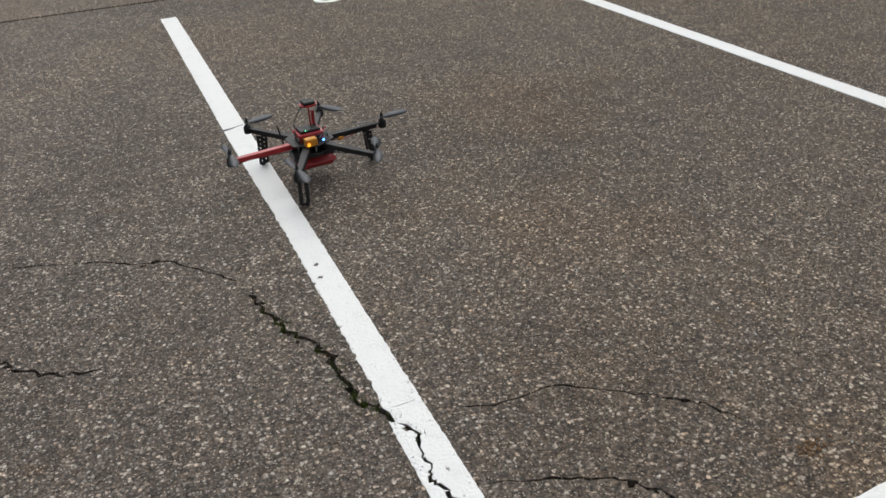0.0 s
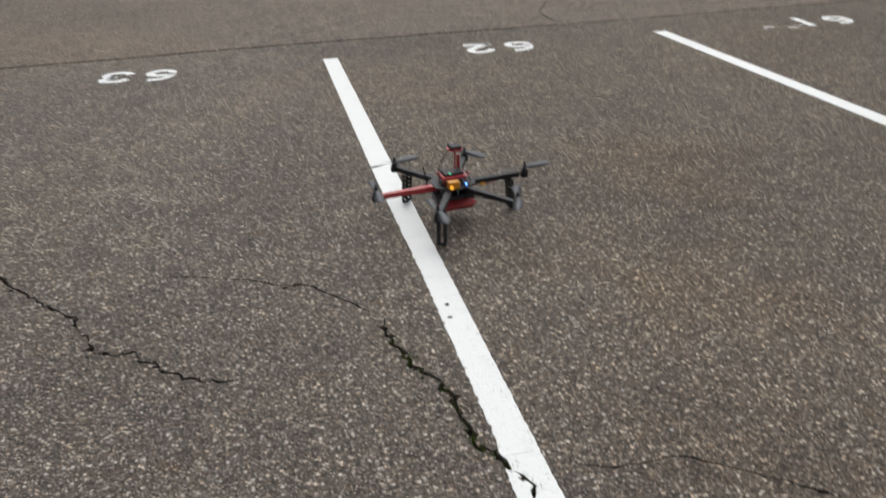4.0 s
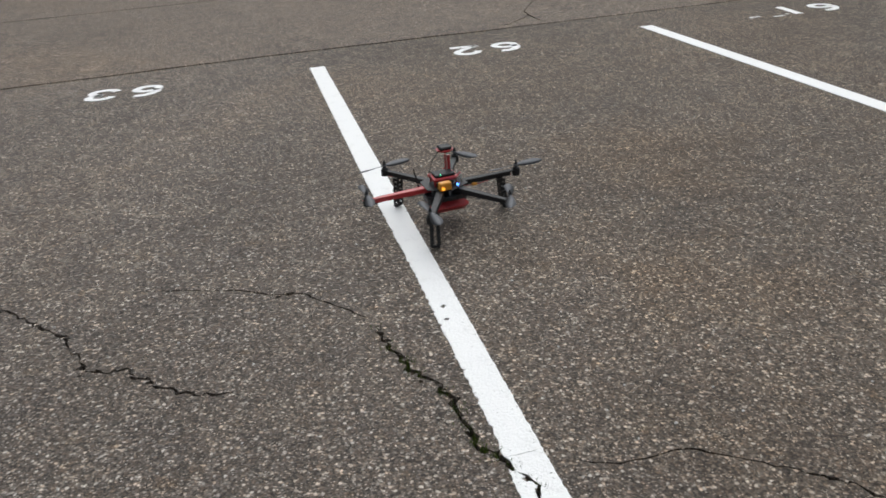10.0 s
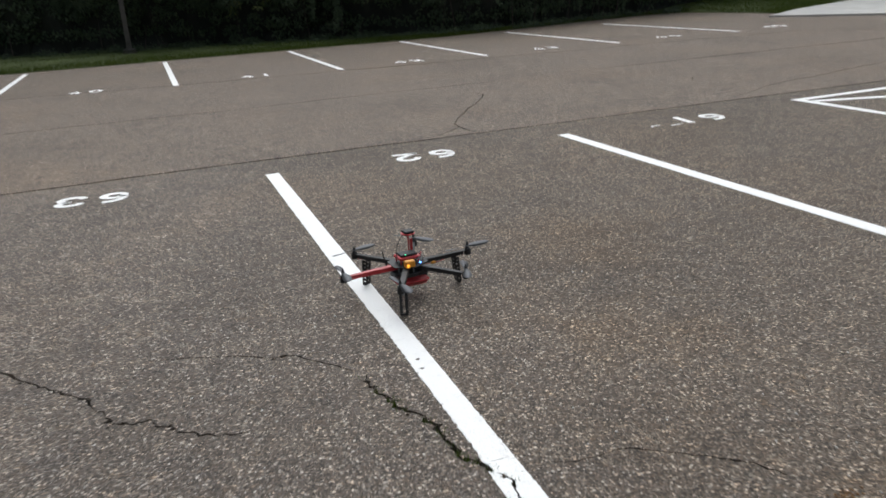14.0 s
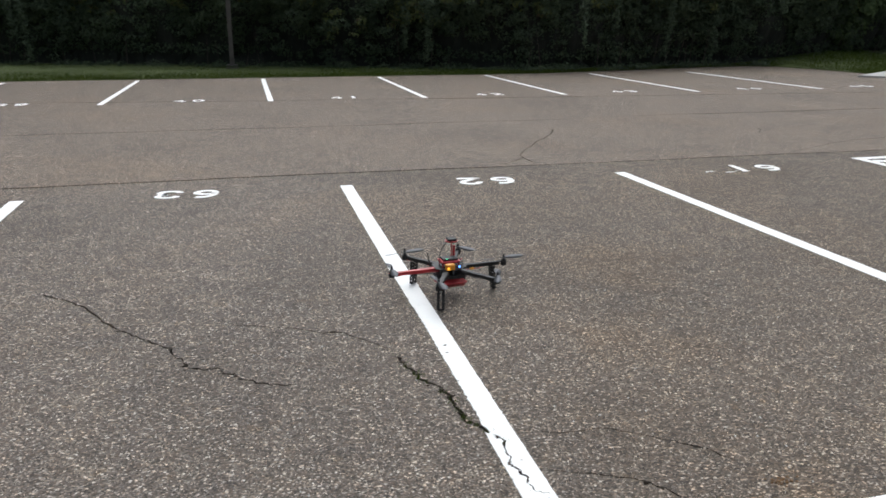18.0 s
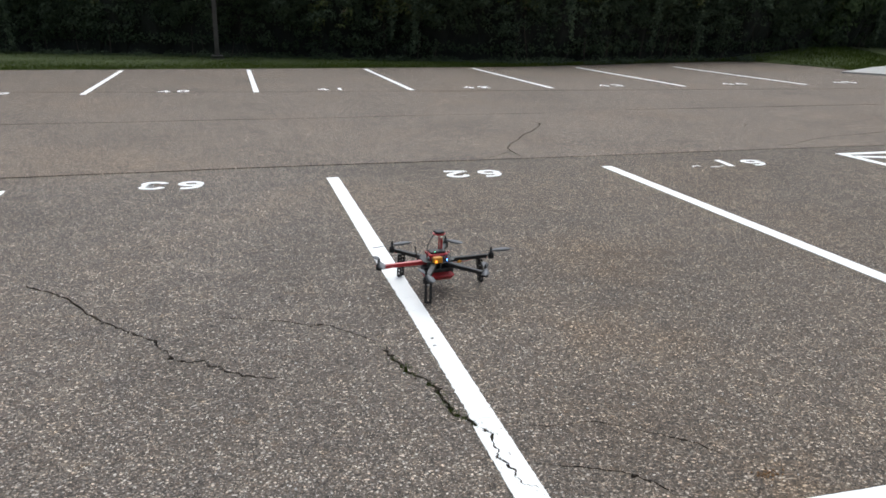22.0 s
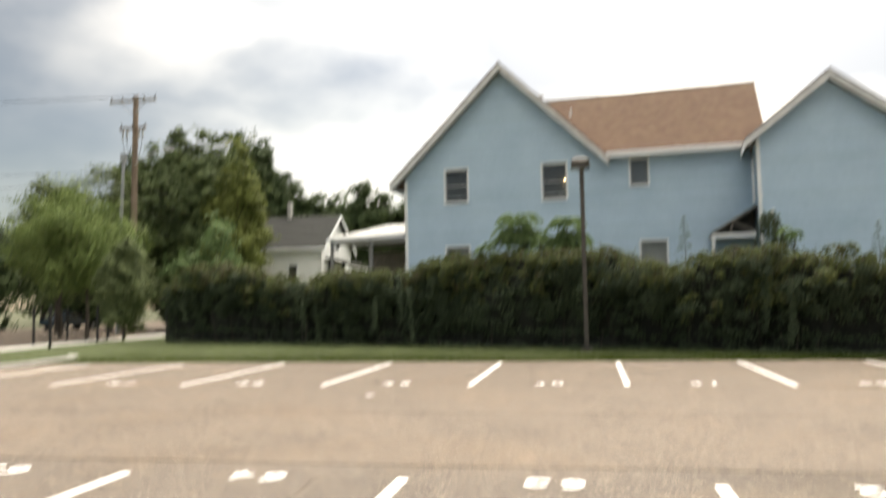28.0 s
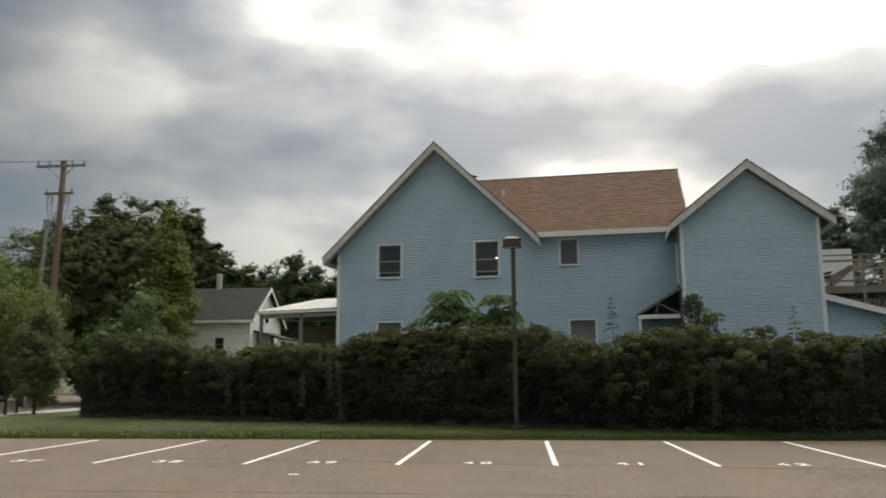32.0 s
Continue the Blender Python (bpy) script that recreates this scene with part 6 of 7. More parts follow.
part("back_screen", bm, M_GREYWOOD, porch, "grey boarded screen at the back of the porch")
stick("beam", (-4.2, 1.8, 4.28), (-0.02, 1.8, 4.36), 0.1, 0.2, M_SOFFIT, porch)


# ---- white house beyond the trees ----
far = thing("white_house", pose(-28.75, 47, 0), "white clapboard house with a dark grey gable roof", "house")
FW, FD, FE, FR = 8.8, 7.2, 5.75, 8.35
wall_sheet("wall", [(0, -0.2), (FW, -0.2), (FW, FE), (0, FE)], [[(6.3, 3.5), (6.96, 3.5), (6.96, 4.42), (6.3, 4.42)]], 0, M_SIDING_W, far)
clapboards(far, 0.05, FW - 0.05, 3.0, lambda u: FE, [(6.23, 7.03, 3.43, 4.49)], 0, M_SIDING_W, 0.16)
window(far, 6.23, 7.03, 3.43, 4.49, 0)
bm = bmesh.new()
prism(bm, [(FW, 0, -0.2), (FW, FD, -0.2), (FW, FD, FE), (FW, FD / 2, FR - 0.15), (FW, 0, FE)], (-0.2, 0, 0), (0, 0, 0))
part("gable_wall", bm, M_SIDING_W, far)
for z in [3.0 + 0.16 * i for i in range(33)]:
    half = FD / 2 if z < FE else FD / 2 * (FR - 0.3 - z) / (FR - FE)
    if half < 0.15:
        break
    bm = bmesh.new()
    prism(bm, [(0, FD / 2 - half, 0), (0.025, FD / 2 - half, 0), (0.004, FD / 2 - half, 0.17), (0, FD / 2 - half, 0.17)], (FW, 0, z), (FW, 2 * half, z))
    part("siding_board", bm, M_SIDING_W, far)
for v0, z0, z1 in ((1.4, 3.4, 4.8), (4.6, 3.4, 4.8), (3.2, 5.7, 6.7)):
    bm = bmesh.new()
    box(bm, (FW + 0.04, v0 + 0.4, (z0 + z1) / 2), (0.06, 0.95, z1 - z0 + 0.15), bevel=0.01)
    wf = part("window_frame", bm, M_TRIM, far)
    bm = bmesh.new()
    box(bm, (FW + 0.075, v0 + 0.4, (z0 + z1) / 2), (0.012, 0.75, z1 - z0))
    part("pane", bm, M_GLASS, wf, "dark window glass")
for v0, v1 in ((-0.35, FD / 2), (FD + 0.35, FD / 2)):
    bm = bmesh.new()
    prism(bm, [(0, v0, FE - 0.1), (0, v1, FR), (0, v1, FR - 0.14), (0, v0, FE - 0.24)], (-0.3, 0, 0), (FW + 0.35, 0, 0))
    part("roof_slope", bm, M_SHINGLE_G, far)
    bm = bmesh.new()
    prism(bm, [(0, v0, FE - 0.12), (0, v1, FR - 0.02), (0, v1, FR - 0.28), (0, v0, FE - 0.38)], (FW + 0.352, 0, 0), (FW + 0.4, 0, 0))
    part("rake_board", bm, M_TRIM, far)
bm = bmesh.new()
box(bm, (FW / 2, -0.37, FE - 0.2), (FW + 0.6, 0.05, 0.18))
part("eave_board", bm, M_TRIM, far)
bm = bmesh.new()
box(bm, (5.05, FD / 2, 8.75), (0.3, 0.4, 1.4), bevel=0.02)
part("chimney", bm, M_BRICK, far, "weathered chimney stack")
fp = bmesh.new()
prism(fp, [(FW, 0.8, 5.0), (FW + 2.0, 0.8, 4.45), (FW + 2.0, 0.8, 4.3), (FW, 0.8, 4.85)], (0, 0, 0), (0, 4.8, 0))
part("porch_roof", fp, M_SHINGLE_G, far)
for v in (1.0, 3.0, 5.4):
    stick("porch_post", (FW + 1.85, v, -0.1), (FW + 1.85, v, 4.35), 0.14, 0.14, M_TRIM, far, up=(0, 1, 0))
stick("porch_beam", (FW + 1.85, 0.85, 4.3), (FW + 1.85, 5.55, 4.3), 0.12, 0.2, M_TRIM, far)

# ---- white-roofed building behind the deck ----
barn = thing("white_roof_building", pose(20.5, 42, 0), "low building with a white metal roof and pale green walls", "building")
bm = bmesh.new()
box(bm, (6.5, 4, 2.3), (12.5, 7.8, 4.8))
part("wall", bm, M_MINT, barn)
bm = bmesh.new()
box(bm, (6.8, 3.9, 5.5), (13.6, 8.2, 1.6))
part("upper_wall", bm, M_GREYWALL, barn)
bm = bmesh.new()
b = [bm.verts.new(p) for p in ((-0.6, -0.6, 6.3), (14.2, -0.6, 6.3), (14.2, 8.8, 6.3), (-0.6, 8.8, 6.3), (4.9, 4.1, 8.25), (7.3, 4.1, 8.25))]
for f in ((0, 1, 5, 4), (1, 2, 5), (2, 3, 4, 5), (3, 0, 4), (3, 2, 1, 0)):
    bm.faces.new([b[i] for i in f])
part("roof", bm, M_WHITEROOF, barn, "bright white hipped sheet roof")
stick("fascia", (-0.65, -0.62, 6.24), (14.25, -0.62, 6.24), 0.04, 0.16, M_WHITEROOF, barn)


# ---- lamp post ----
def lamp_post():
    top = thing("lamp_post", pose(-1.15, 16.6, 0.03), "dark bronze square lamp post with a shoebox head and pale lid", "lamp post")
    bm = bmesh.new()
    rod(bm, (0, 0, -0.1), (0, 0, 0.06), 0.2, 0.19, 16)
    part("footing", bm, M_BRONZE, top)
    bm = bmesh.new()
    box(bm, (0, 0, 0.115), (0.3, 0.3, 0.03), bevel=0.006)
    part("base_plate", bm, M_BRONZE, top)
    bm = bmesh.new()
    box(bm, (0, 0, 2.85), (0.13, 0.13, 5.5), bevel=0.012)
    part("pole", bm, M_BRONZE, top)
    bm = bmesh.new()
    # shoebox body that widens upward, with a lip round its foot
    body = [(5.43, 0.235), (5.44, 0.275), (5.47, 0.28), (5.48, 0.25), (5.62, 0.265), (5.65, 0.275), (5.66, 0.26)]
    rings = []
    for z, w in body:
        rings.append([bm.verts.new((-0.03 + sx * w, -0.1 + sy * w, z)) for sx, sy in ((-1, -0.92), (-0.92, -1), (0.92, -1), (1, -0.92), (1, 0.92), (0.92, 1), (-0.92, 1), (-1, 0.92))])
    for r, q in zip(rings, rings[1:]):
        for k in range(8):
            bm.faces.new((r[k], r[(k + 1) % 8], q[(k + 1) % 8], q[k]))
    bm.faces.new(rings[0][::-1])
    bm.faces.new(rings[-1])
    head = part("lamp_head", bm, M_BRONZE, top, "dark shoebox lamp housing")
    bm = bmesh.new()
    rings = []
    for z, w in ((5.662, 0.25), (5.675, 0.245), (5.73, 0.14), (5.74, 0.1)):
        rings.append([bm.verts.new((-0.03 + sx * w, -0.1 + sy * w, z)) for sx, sy in ((-1, -1), (1, -1), (1, 1), (-1, 1))])
    for r, q in zip(rings, rings[1:]):
        for k in range(4):
            bm.faces.new((r[k], r[(k + 1) % 4], q[(k + 1) % 4], q[k]))
    bm.faces.new(rings[0][::-1])
    bm.faces.new(rings[-1])
    part("cap", bm, M_LAMP, head, "sloping lid made pale for the sky light on it")
    bm = bmesh.new()
    box(bm, (-0.03, -0.1, 5.425), (0.4, 0.4, 0.02), bevel=0.004)
    part("lens", bm, M_STEEL, head, "frosted lamp lens")


lamp_post()


# ---- utility pole, street light, wires ----
def cable(name, a, b, sag, r=0.008, label="black overhead wire between poles"):
    a, b = Vector(a), Vector(b)
    bm = bmesh.new()
    tube(bm, [a.lerp(b, i / 14) - Vector((0, 0, sag * 4 * i / 14 * (1 - i / 14))) for i in range(15)], r, 5)
    return solo(name, bm, M_CABLE, label, "wire", group="overhead wires")


UX, UY = -29.1, 37.9
up = thing("utility_pole", pose(UX, UY, -0.1), "tall wooden utility pole with crossarms and insulators", "utility pole")
bm = bmesh.new()
rod(bm, (-0.08, 0, 0), (0.1, 0, 15.1), 0.23, 0.16, 12)
part("pole", bm, M_POLEWOOD, up)
for z, hw in ((14.75, 1.6), (13.0, 0.92)):
    stick("crossarm", (-hw, -0.15, z), (hw, -0.15, z), 0.12, 0.14, M_POLEWOOD if hw < 1 else M_GREYWOOD, up)
    for i in range(5 if hw > 1 else 3):
        x = -hw + 0.1 + i * (2 * hw - 0.2) / (4 if hw > 1 else 2)
        bm = bmesh.new()
        rod(bm, (x, -0.15, z + 0.06), (x, -0.15, z + 0.3), 0.05, 0.03, 8)
        part("insulator", bm, M_BRONZE, up)
for sg in (-1, 1):
    stick("arm_brace", (sg * 0.9, -0.15, 14.7), (0, -0.12, 13.9), 0.04, 0.05, M_STEEL, up)
for x in (-0.68, -0.4, 0.45, 0.68):
    bm = bmesh.new()
    rod(bm, (x, -0.15, 12.95), (x, -0.19, 12.3), 0.07, 0.06, 10)
    part("cutout", bm, M_STEEL, up)
for x0, x1 in ((-0.68, -0.12), (0.68, 0.12), (-0.4, -0.1)):
    bm = bmesh.new()
    tube(bm, [(x0 + (x1 - x0) * k / 10, -0.2, 12.32 - 0.9 * math.sin(k / 10 * math.pi) ** 0.8 - 0.5 * k / 10) for k in range(11)], 0.018, 5)
    part("jumper_cable", bm, M_CABLE, up)
bm = bmesh.new()
box(bm, (0.28, -0.26, 5.6), (0.28, 0.22, 0.9), bevel=0.02)
part("meter_cabinet", bm, M_STEEL, up)
conduit = thing("steel_conduit_pole", pose(UX - 0.2, UY - 0.4, -0.1), "slim grey steel pole beside the utility pole", "pole")
bm = bmesh.new()
rod(bm, (-0.62, 0, 0), (-0.28, 0, 10.9), 0.13, 0.1, 10)
part("shaft", bm, M_STEEL, conduit)
bm = bmesh.new()
box(bm, (-0.28, 0, 11.1), (0.36, 0.28, 0.5), bevel=0.03)
part("cap_box", bm, M_STEEL, conduit)
sl = thing("street_lamp", pose(UX + 0.15, UY - 0.3, 10.6), "grey cobra-head street lamp on a curved arm of the utility pole", "street lamp")
bm = bmesh.new()
tube(bm, [(0.12 + 1.9 * i / 8, 0, 0.75 * math.sin(i / 8 * 1.5)) for i in range(9)], 0.04, 7)
part("arm", bm, M_STEEL, sl)
bm = bmesh.new()
bmesh.ops.create_uvsphere(bm, u_segments=14, v_segments=8, radius=1, matrix=Matrix.Translation((2.35, 0, 0.75)) @ Matrix.Diagonal((0.42, 0.17, 0.1, 1)))
part("lamp_head", bm, M_STEEL, sl, "", True)
for x in (-1.6, -0.8, 0.8, 1.6):
    cable("wire", (UX + x, UY - 0.15, 14.95), (UX + x - 45, UY - 14, 15.2), 0.9, 0.005)
for dz, tx, ty, tz in ((9.3, -20.3, 47.3, 7.2), (8.4, -20.3, 47.4, 6.6), (7.6, -20.3, 47.5, 6.0), (6.6, -20.3, 47.6, 5.6)):
    cable("wire", (UX + 0.1, UY - 0.1, dz), (tx, ty, tz), 0.35, 0.012)
for dz in (10.2, 9.4):
    cable("wire", (UX, UY, dz), (UX - 40, UY - 14, dz + 0.8), 0.8, 0.011)


# ---- street posts, car ----
def street_post(x, y, h):
    top = thing("fence_post", pose(x, y, 0), "slim black metal post beside the footpath", "post", group="street posts")
    bm = bmesh.new()
    rod(bm, (0, 0, -0.1), (0, 0, h), 0.06, 0.06, 10)
    part("shaft", bm, M_BLACK, top)
    bm = bmesh.new()
    bmesh.ops.create_uvsphere(bm, u_segments=10, v_segments=6, radius=0.075, matrix=Matrix.Translation((0, 0, h + 0.03)))
    part("cap", bm, M_BLACK, top, "", True)


for x, y in ((-21.7, 20.4), (-23.4, 25.9), (-27.1, 26.4), (-28.15, 30.3), (-24.2, 27.9)):
    street_post(x, y, 1.58)


def parked_car(m):
    car = thing("parked_car", m, "dark blue parked car half hidden by the street trees", "car")
    bm = bmesh.new()
    prof = [(-2.15, 0.35), (-2.2, 0.7), (-2.05, 0.9), (-1.3, 0.98), (-0.7, 1.4), (0.7, 1.43), (1.35, 1.0), (2.1, 0.95), (2.2, 0.6), (2.15, 0.35)]
    prism(bm, [(x, 0, z) for x, z in prof], (0, -0.85, 0), (0, 0.85, 0))
    bmesh.ops.bevel(bm, geom=bm.edges[:], offset=0.06, segments=2, affect="EDGES")
    part("body", bm, M_CARPAINT, car)
    for sg in (-1, 1):
        bm = bmesh.new()
        prism(bm, [(-1.1, 0, 1.0), (-0.62, 0, 1.34), (0.62, 0, 1.72), (1.12, 0, 1.02)], (0, sg * 0.853, 0), (0, sg * 0.86, 0))
        part("side_window", bm, M_GLASS, car)
        for x in (-1.35, 1.35):
            bm = bmesh.new()
            rod(bm, (x, sg * 0.68, 0.32), (x, sg * 0.88, 0.32), 0.32, 0.32, 20)
            wh = part("wheel", bm, M_BLACK, car)
            bm = bmesh.new()
            rod(bm, (x, sg * 0.86, 0.32), (x, sg * 0.89, 0.32), 0.19, 0.18, 14)
            part("rim", bm, M_STEEL, wh)


parked_car(pose(-40.0, 47, -0.04, 0, 0, 80))


# ---- drone ----
def drone():
    """A six-armed copter standing on three perforated legs across the stall line."""
    top = thing("hexacopter_drone", pose(0.193, -3.065, 0.006, 0, 0, 5), "black and red six-armed drone with grey propellers standing on the asphalt", "drone")
    AZ = 0.15
    R = 0.328
    for i in range(6):
        a = radians(60 * i + 1.5)
        red = i == 3
        m = pose(0, 0, AZ, 0, 0, math.degrees(a))
        # arm: tapered hollow beam of two flanges and a web, with bracing ribs
        bm = bmesh.new()
        prism(bm, [(0.05, -0.014, 0.011), (R - 0.03, -0.009, 0.008), (R + 0.01, -0.014, 0.008), (R + 0.018, 0, 0.008), (R + 0.01, 0.014, 0.008), (R - 0.03, 0.009, 0.008), (0.05, 0.014, 0.011)], (0, 0, -0.003), (0, 0, 0.001))
        prism(bm, [(0.05, -0.016, 0), (R - 0.03, -0.011, 0), (R - 0.03, -0.008, 0), (0.05, -0.012, 0)], (0, 0, -0.009), (0, 0, 0.008))
        prism(bm, [(0.05, 0.016, 0), (R - 0.03, 0.011, 0), (R - 0.03, 0.008, 0), (0.05, 0.012, 0)], (0, 0, -0.009), (0, 0, 0.008))
        for k in range(6):
            x0, x1 = 0.07 + k * 0.036, 0.07 + (k + 1) * 0.036
            sg = 1 if k % 2 else -1
            beam(bm, (x0, -0.011 * sg, -0.004), (x1, 0.011 * sg, -0.004), 0.004, 0.008)
        bm.transform(m)
        arm = part("arm", bm, M_RED if red else M_BLACK, top, "red arm" if red else "black arm")
        bm = bmesh.new()
        rod(bm, (R, 0, 0.009), (R, 0, 0.014), 0.0145, 0.0145, 18)
        rod(bm, (R, 0, 0.014), (R, 0, 0.019), 0.0142, 0.009, 18)
        rod(bm, (R, 0, -0.016), (R, 0, 0.009), 0.0165, 0.017, 18)
        bm.transform(m)
        part("motor", bm, M_BLACK, arm)
        bm = bmesh.new()
        rod(bm, (R, 0, 0.019), (R, 0, 0.036), 0.0075, 0.007, 12)
        rod(bm, (R, 0, 0.036), (R, 0, 0.052), 0.0065, 0.001, 12)
        bm.transform(m)
        part("prop_nut", bm, M_BLACK, arm)
        # two-bladed propeller, twisted, at its own angle
        bm = bmesh.new()
        pa = radians((12, 115, 21, 84, 87, 68)[i])
        for side in (0, math.pi):
            rows = []
            for s, w, tw in ((0.008, 0.006, 0.45), (0.026, 0.012, 0.5), (0.055, 0.0175, 0.36), (0.085, 0.0205, 0.26), (0.11, 0.0195, 0.2), (0.126, 0.014, 0.16), (0.134, 0.007, 0.14), (0.137, 0.002, 0.12)):
                rows.append([bm.verts.new((s, -w * math.cos(tw), -w * math.sin(tw))), bm.verts.new((s, 0, 0.0016)), bm.verts.new((s, w * math.cos(tw), w * math.sin(tw))), bm.verts.new((s, 0, -0.0008))])
            for r, q in zip(rows, rows[1:]):
                for j in range(4):
                    bm.faces.new((r[j], r[(j + 1) % 4], q[(j + 1) % 4], q[j]))
            new_verts = [v for r in rows for v in r]
            if side:
                bmesh.ops.rotate(bm, verts=new_verts, cent=(0, 0, 0), matrix=Matrix.Rotation(side, 3, "Z"))
        rod(bm, (0, 0, -0.004), (0, 0, 0.005), 0.009, 0.009, 12)
        bmesh.ops.recalc_face_normals(bm, faces=bm.faces)
        bm.transform(m @ Matrix.Translation((R, 0, 0.027)) @ Matrix.Rotation(pa - a, 4, "Z") @ Matrix.Rotation(radians(3), 4, "Y"))
        part("propeller", bm, M_PROP, arm, "grey two-bladed propeller", True)
        bm = bmesh.new()
        tube(bm, [(0.06 + k * (R - 0.08) / 7, 0.008 * math.cos(k), -0.014 - 0.006 * math.sin(k * 0.9)) for k in range(8)], 0.0018, 5)
        bm.transform(m)
        part("motor_wires", bm, M_CABLE if i % 2 else M_RED, arm)
        if i % 2 == 0:  # legs under every other arm
            lx = 0.255
            h = AZ - 0.016
            for s in (-1, 1):
                bm = bmesh.new()
                y = s * 0.013
                # a strip with round holes, drawn as its two rails and bridges
                for xo in (-0.011, 0.011):
                    beam(bm, (lx + xo, y, -0.014), (lx + xo * 0.8 + 0.012, y, -h - 0.012), 0.004, 0.011, up=(0, 1, 0))
                for k in range(7):
                    z = -0.02 - k * (h - 0.012) / 6.2
                    box(bm, (lx + 0.002 * k, y, z), (0.022, 0.004, 0.011))
                bm.transform(m)
                part("leg", bm, M_BLACK, top, "black perforated landing leg")
            bm = bmesh.new()
            rod(bm, (lx + 0.012, -0.017, -h - 0.01), (lx + 0.012, 0.017, -h - 0.01), 0.006, 0.006, 10)
            bm.transform(m)
            part("foot", bm, M_BLACK, top)
            bm = bmesh.new()
            rod(bm, (lx + 0.002, -0.015, -0.05), (lx + 0.002, 0.015, -0.05), 0.003, 0.003, 8)
            bm.transform(m)
            part("cross_bolt", bm, M_STEEL, top)
    hexa = [(0.1 * math.cos(radians(60 * k + 30)), 0.1 * math.sin(radians(60 * k + 30)), 0) for k in range(6)]
    for name, z, mat in (("lower_plate", AZ - 0.02, M_CARBON), ("upper_plate", AZ + 0.013, M_BLACK)):
        bm = bmesh.new()
        prism(bm, hexa, (0, 0, z), (0, 0, z + 0.003))
        part(name, bm, mat, top, "dark hexagonal centre plate")
    for k in range(6):
        a = radians(60 * k + 30)
        bm = bmesh.new()
        rod(bm, (0.07 * math.cos(a), 0.07 * math.sin(a), AZ - 0.017), (0.07 * math.cos(a), 0.07 * math.sin(a), AZ + 0.013), 0.004, 0.004, 8)
        part("standoff", bm, M_STEEL, top)
    bm = bmesh.new()
    box(bm, (0.0, -0.01, AZ - 0.042), (0.17, 0.08, 0.042), bevel=0.01)
    part("battery", bm, M_CARBON, top, "dark battery pack slung below")
    for x in (-0.04, 0.04):
        bm = bmesh.new()
        box(bm, (x, -0.01, AZ - 0.042), (0.016, 0.084, 0.046), bevel=0.006)
        part("battery_strap", bm, M_BLACK, top)
    bm = bmesh.new()
    box(bm, (0.005, -0.01, AZ - 0.072), (0.165, 0.12, 0.044), bevel=0.02)
    part("lower_tray", bm, M_RED, top, "red lower tray")
    bm = bmesh.new()
    box(bm, (0, 0, AZ + 0.043), (0.108, 0.085, 0.014), bevel=0.003)
    part("electronics_deck", bm, M_RED, top, "red electronics deck")
    for x in (-0.045, 0.045):
        for y in (-0.03, 0.03):
            bm = bmesh.new()
            rod(bm, (x, y, AZ + 0.016), (x, y, AZ + 0.043), 0.004, 0.004, 8)
            part("deck_standoff", bm, M_RED, top)
    bm = bmesh.new()
    box(bm, (-0.02, -0.075, AZ + 0.03), (0.05, 0.03, 0.034), bevel=0.004)
    cam_box = part("orange_module", bm, M_ORANGE, top, "orange boxed module with a lit window")
    bm = bmesh.new()
    box(bm, (-0.033, -0.091, AZ + 0.025), (0.012, 0.003, 0.014), bevel=0.001)
    part("amber_light", bm, M_AMBER, cam_box, "small glowing amber light")
    bm = bmesh.new()
    box(bm, (0.0, 0.0, AZ + 0.055), (0.085, 0.06, 0.012), bevel=0.003)
    fc = part("flight_controller", bm, M_BLACK, top, "black flight controller with a green light")
    bm = bmesh.new()
    bmesh.ops.create_icosphere(bm, subdivisions=2, radius=0.003, matrix=Matrix.Translation((-0.02, -0.03, AZ + 0.061)))
    part("green_led", bm, M_GREEN, fc, "lit green indicator")
    bm = bmesh.new()
    bmesh.ops.create_icosphere(bm, subdivisions=2, radius=0.0045, matrix=Matrix.Translation((0.035, -0.072, AZ + 0.026)))
    part("blue_led", bm, M_BLUE, top, "lit blue indicator")
    bm = bmesh.new()
    rod(bm, (0.02, 0.02, AZ + 0.048), (0.02, 0.02, AZ + 0.148), 0.0035, 0.0035, 8)
    part("gps_mast", bm, M_RED, top, "thin red mast")
    bm = bmesh.new()
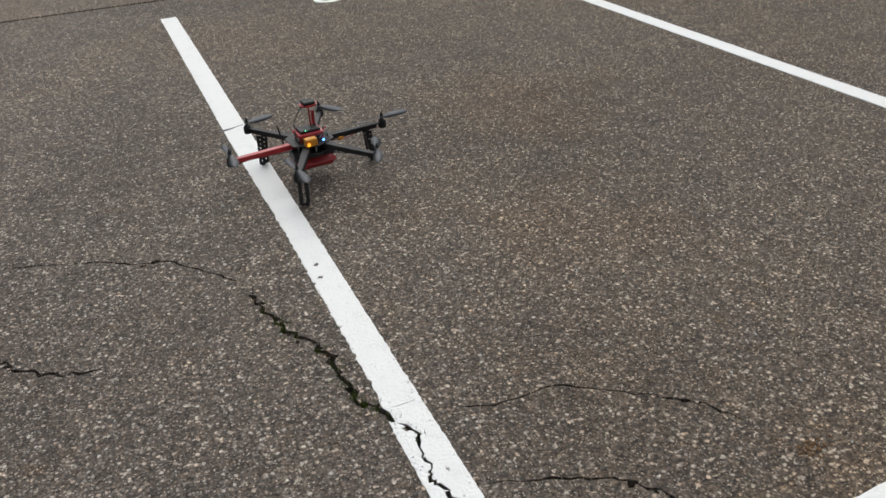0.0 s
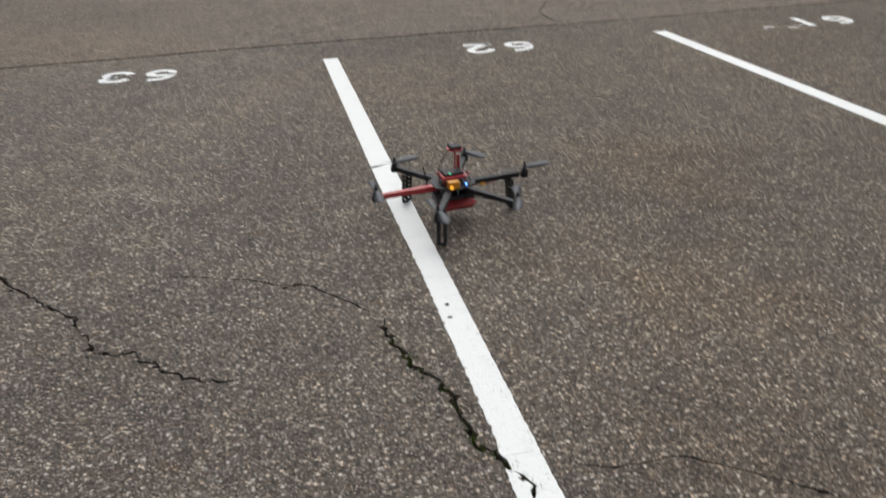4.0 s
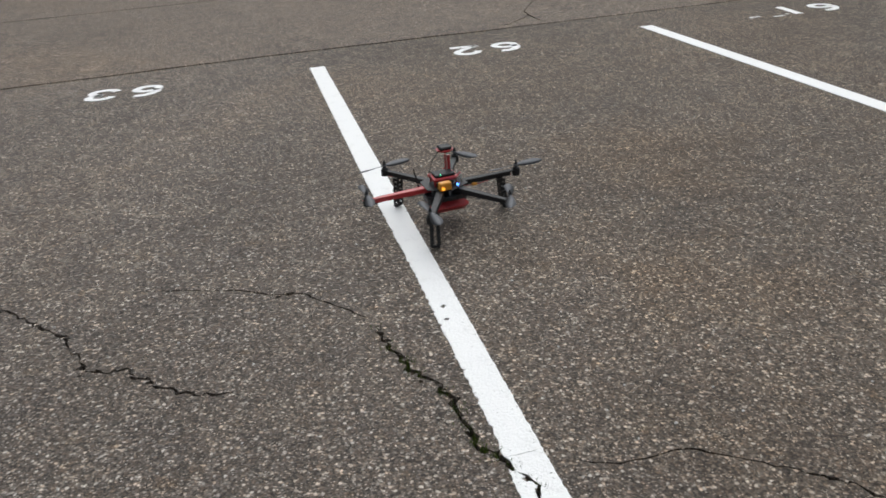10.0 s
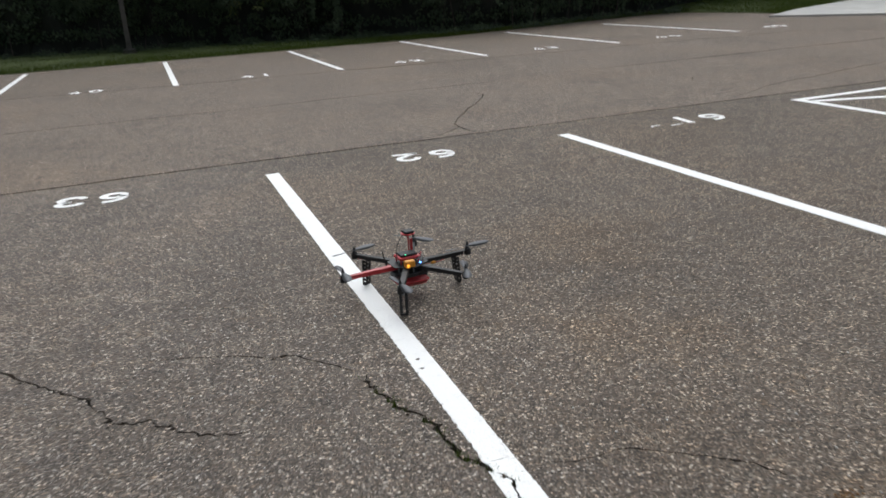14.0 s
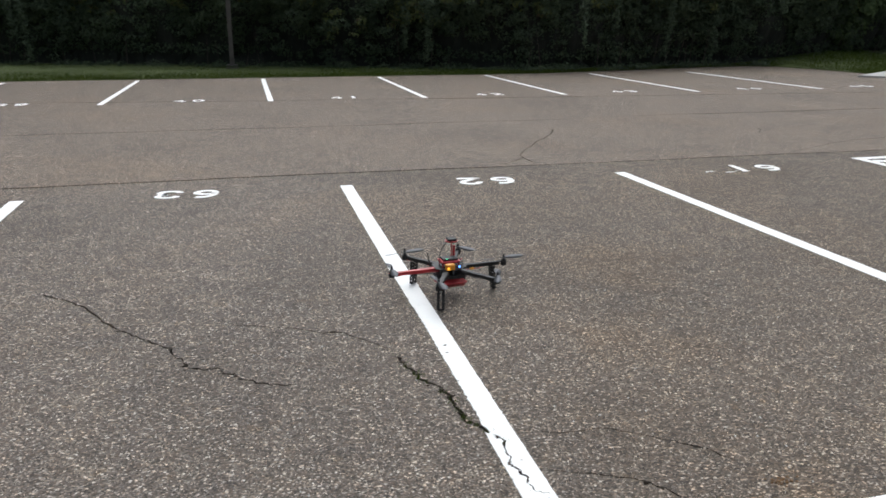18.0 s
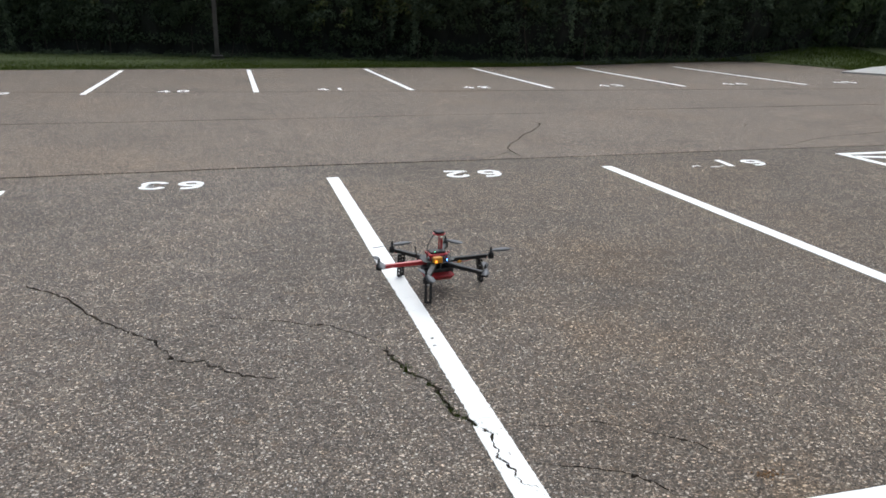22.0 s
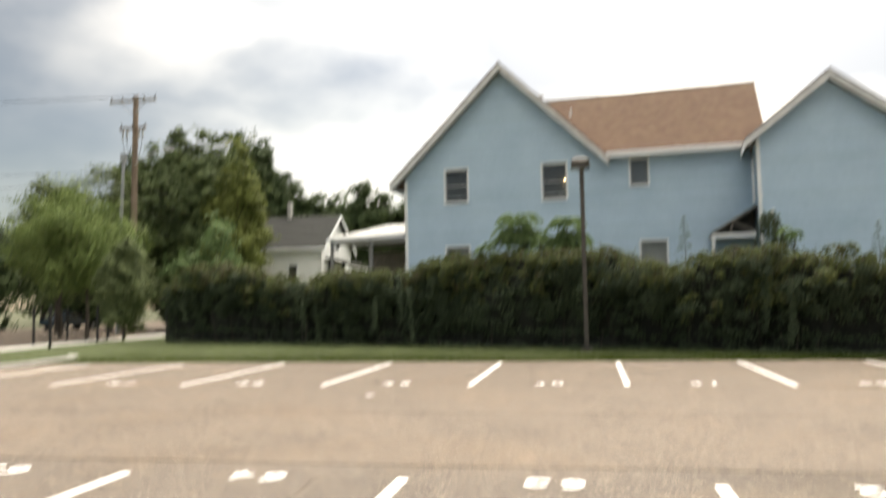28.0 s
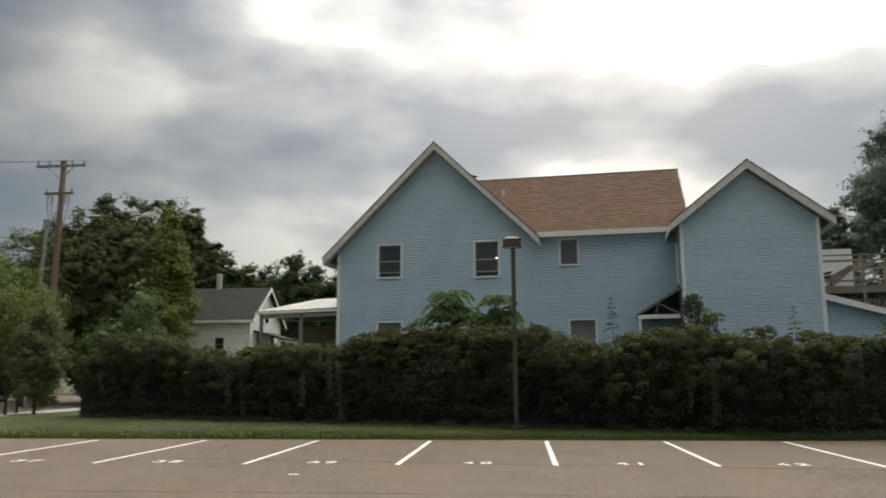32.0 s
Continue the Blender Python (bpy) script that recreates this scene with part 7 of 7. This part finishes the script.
    beam(bm, (0.035, 0.025, AZ + 0.06), (0.035, 0.025, AZ + 0.12), 0.012, 0.008, up=(0, 1, 0))
    part("receiver", bm, M_RED, top, "red upright receiver board")
    bm = bmesh.new()
    rod(bm, (0.02, 0.02, AZ + 0.146), (0.02, 0.02, AZ + 0.151), 0.034, 0.036, 16)
    part("gps_plate", bm, M_RED, top, "round red plate")
    bm = bmesh.new()
    box(bm, (0.02, 0.02, AZ + 0.158), (0.05, 0.05, 0.013), bevel=0.004)
    part("gps_module", bm, M_BLACK, top, "dark positioning module")
    bm = bmesh.new()
    tube(bm, [(-0.055 * k / 8 - 0.02 * math.sin(k / 8 * 3.1), 0.02 - 0.03 * k / 8, AZ + 0.152 - 0.11 * k / 8) for k in range(9)], 0.0022, 5)
    part("gps_cable", bm, M_CABLE, top)
    rnd = random.Random(6)
    for k in range(9):
        bm = bmesh.new()
        a = rnd.uniform(-1.4, 0.9)
        r0 = Vector((0.05 * math.cos(a), 0.05 * math.sin(a), AZ + 0.02))
        tube(bm, [r0 + Vector((0.05 * t * math.cos(a + 1.4 * t), 0.05 * t * math.sin(a + 1.4 * t), 0.03 * math.sin(t * 3.1) + rnd.uniform(-0.004, 0.004))) for t in (0, 0.17, 0.34, 0.5, 0.67, 0.84, 1)], 0.0015, 5)
        part("loose_wire", bm, (M_CABLE, M_RED, M_LABEL)[k % 3], top)
    bm = bmesh.new()
    box(bm, (0.13, -0.01, AZ - 0.012), (0.022, 0.016, 0.012), bevel=0.002)
    part("power_plug", bm, M_ORANGE, top, "yellow-orange power plug")
    bm = bmesh.new()
    rod(bm, (-0.1, 0.02, AZ + 0.0), (-0.115, 0.03, AZ + 0.085), 0.0035, 0.003, 8)
    part("antenna", bm, M_BLACK, top, "short black antenna")


M_AMBER = glowing("amber_light", (1.0, 0.42, 0.03), 1.6)
M_GREEN = glowing("green_light", (0.1, 1.0, 0.45), 1.2)
M_BLUE = glowing("blue_light", (0.1, 0.3, 1.0), 7)
drone()
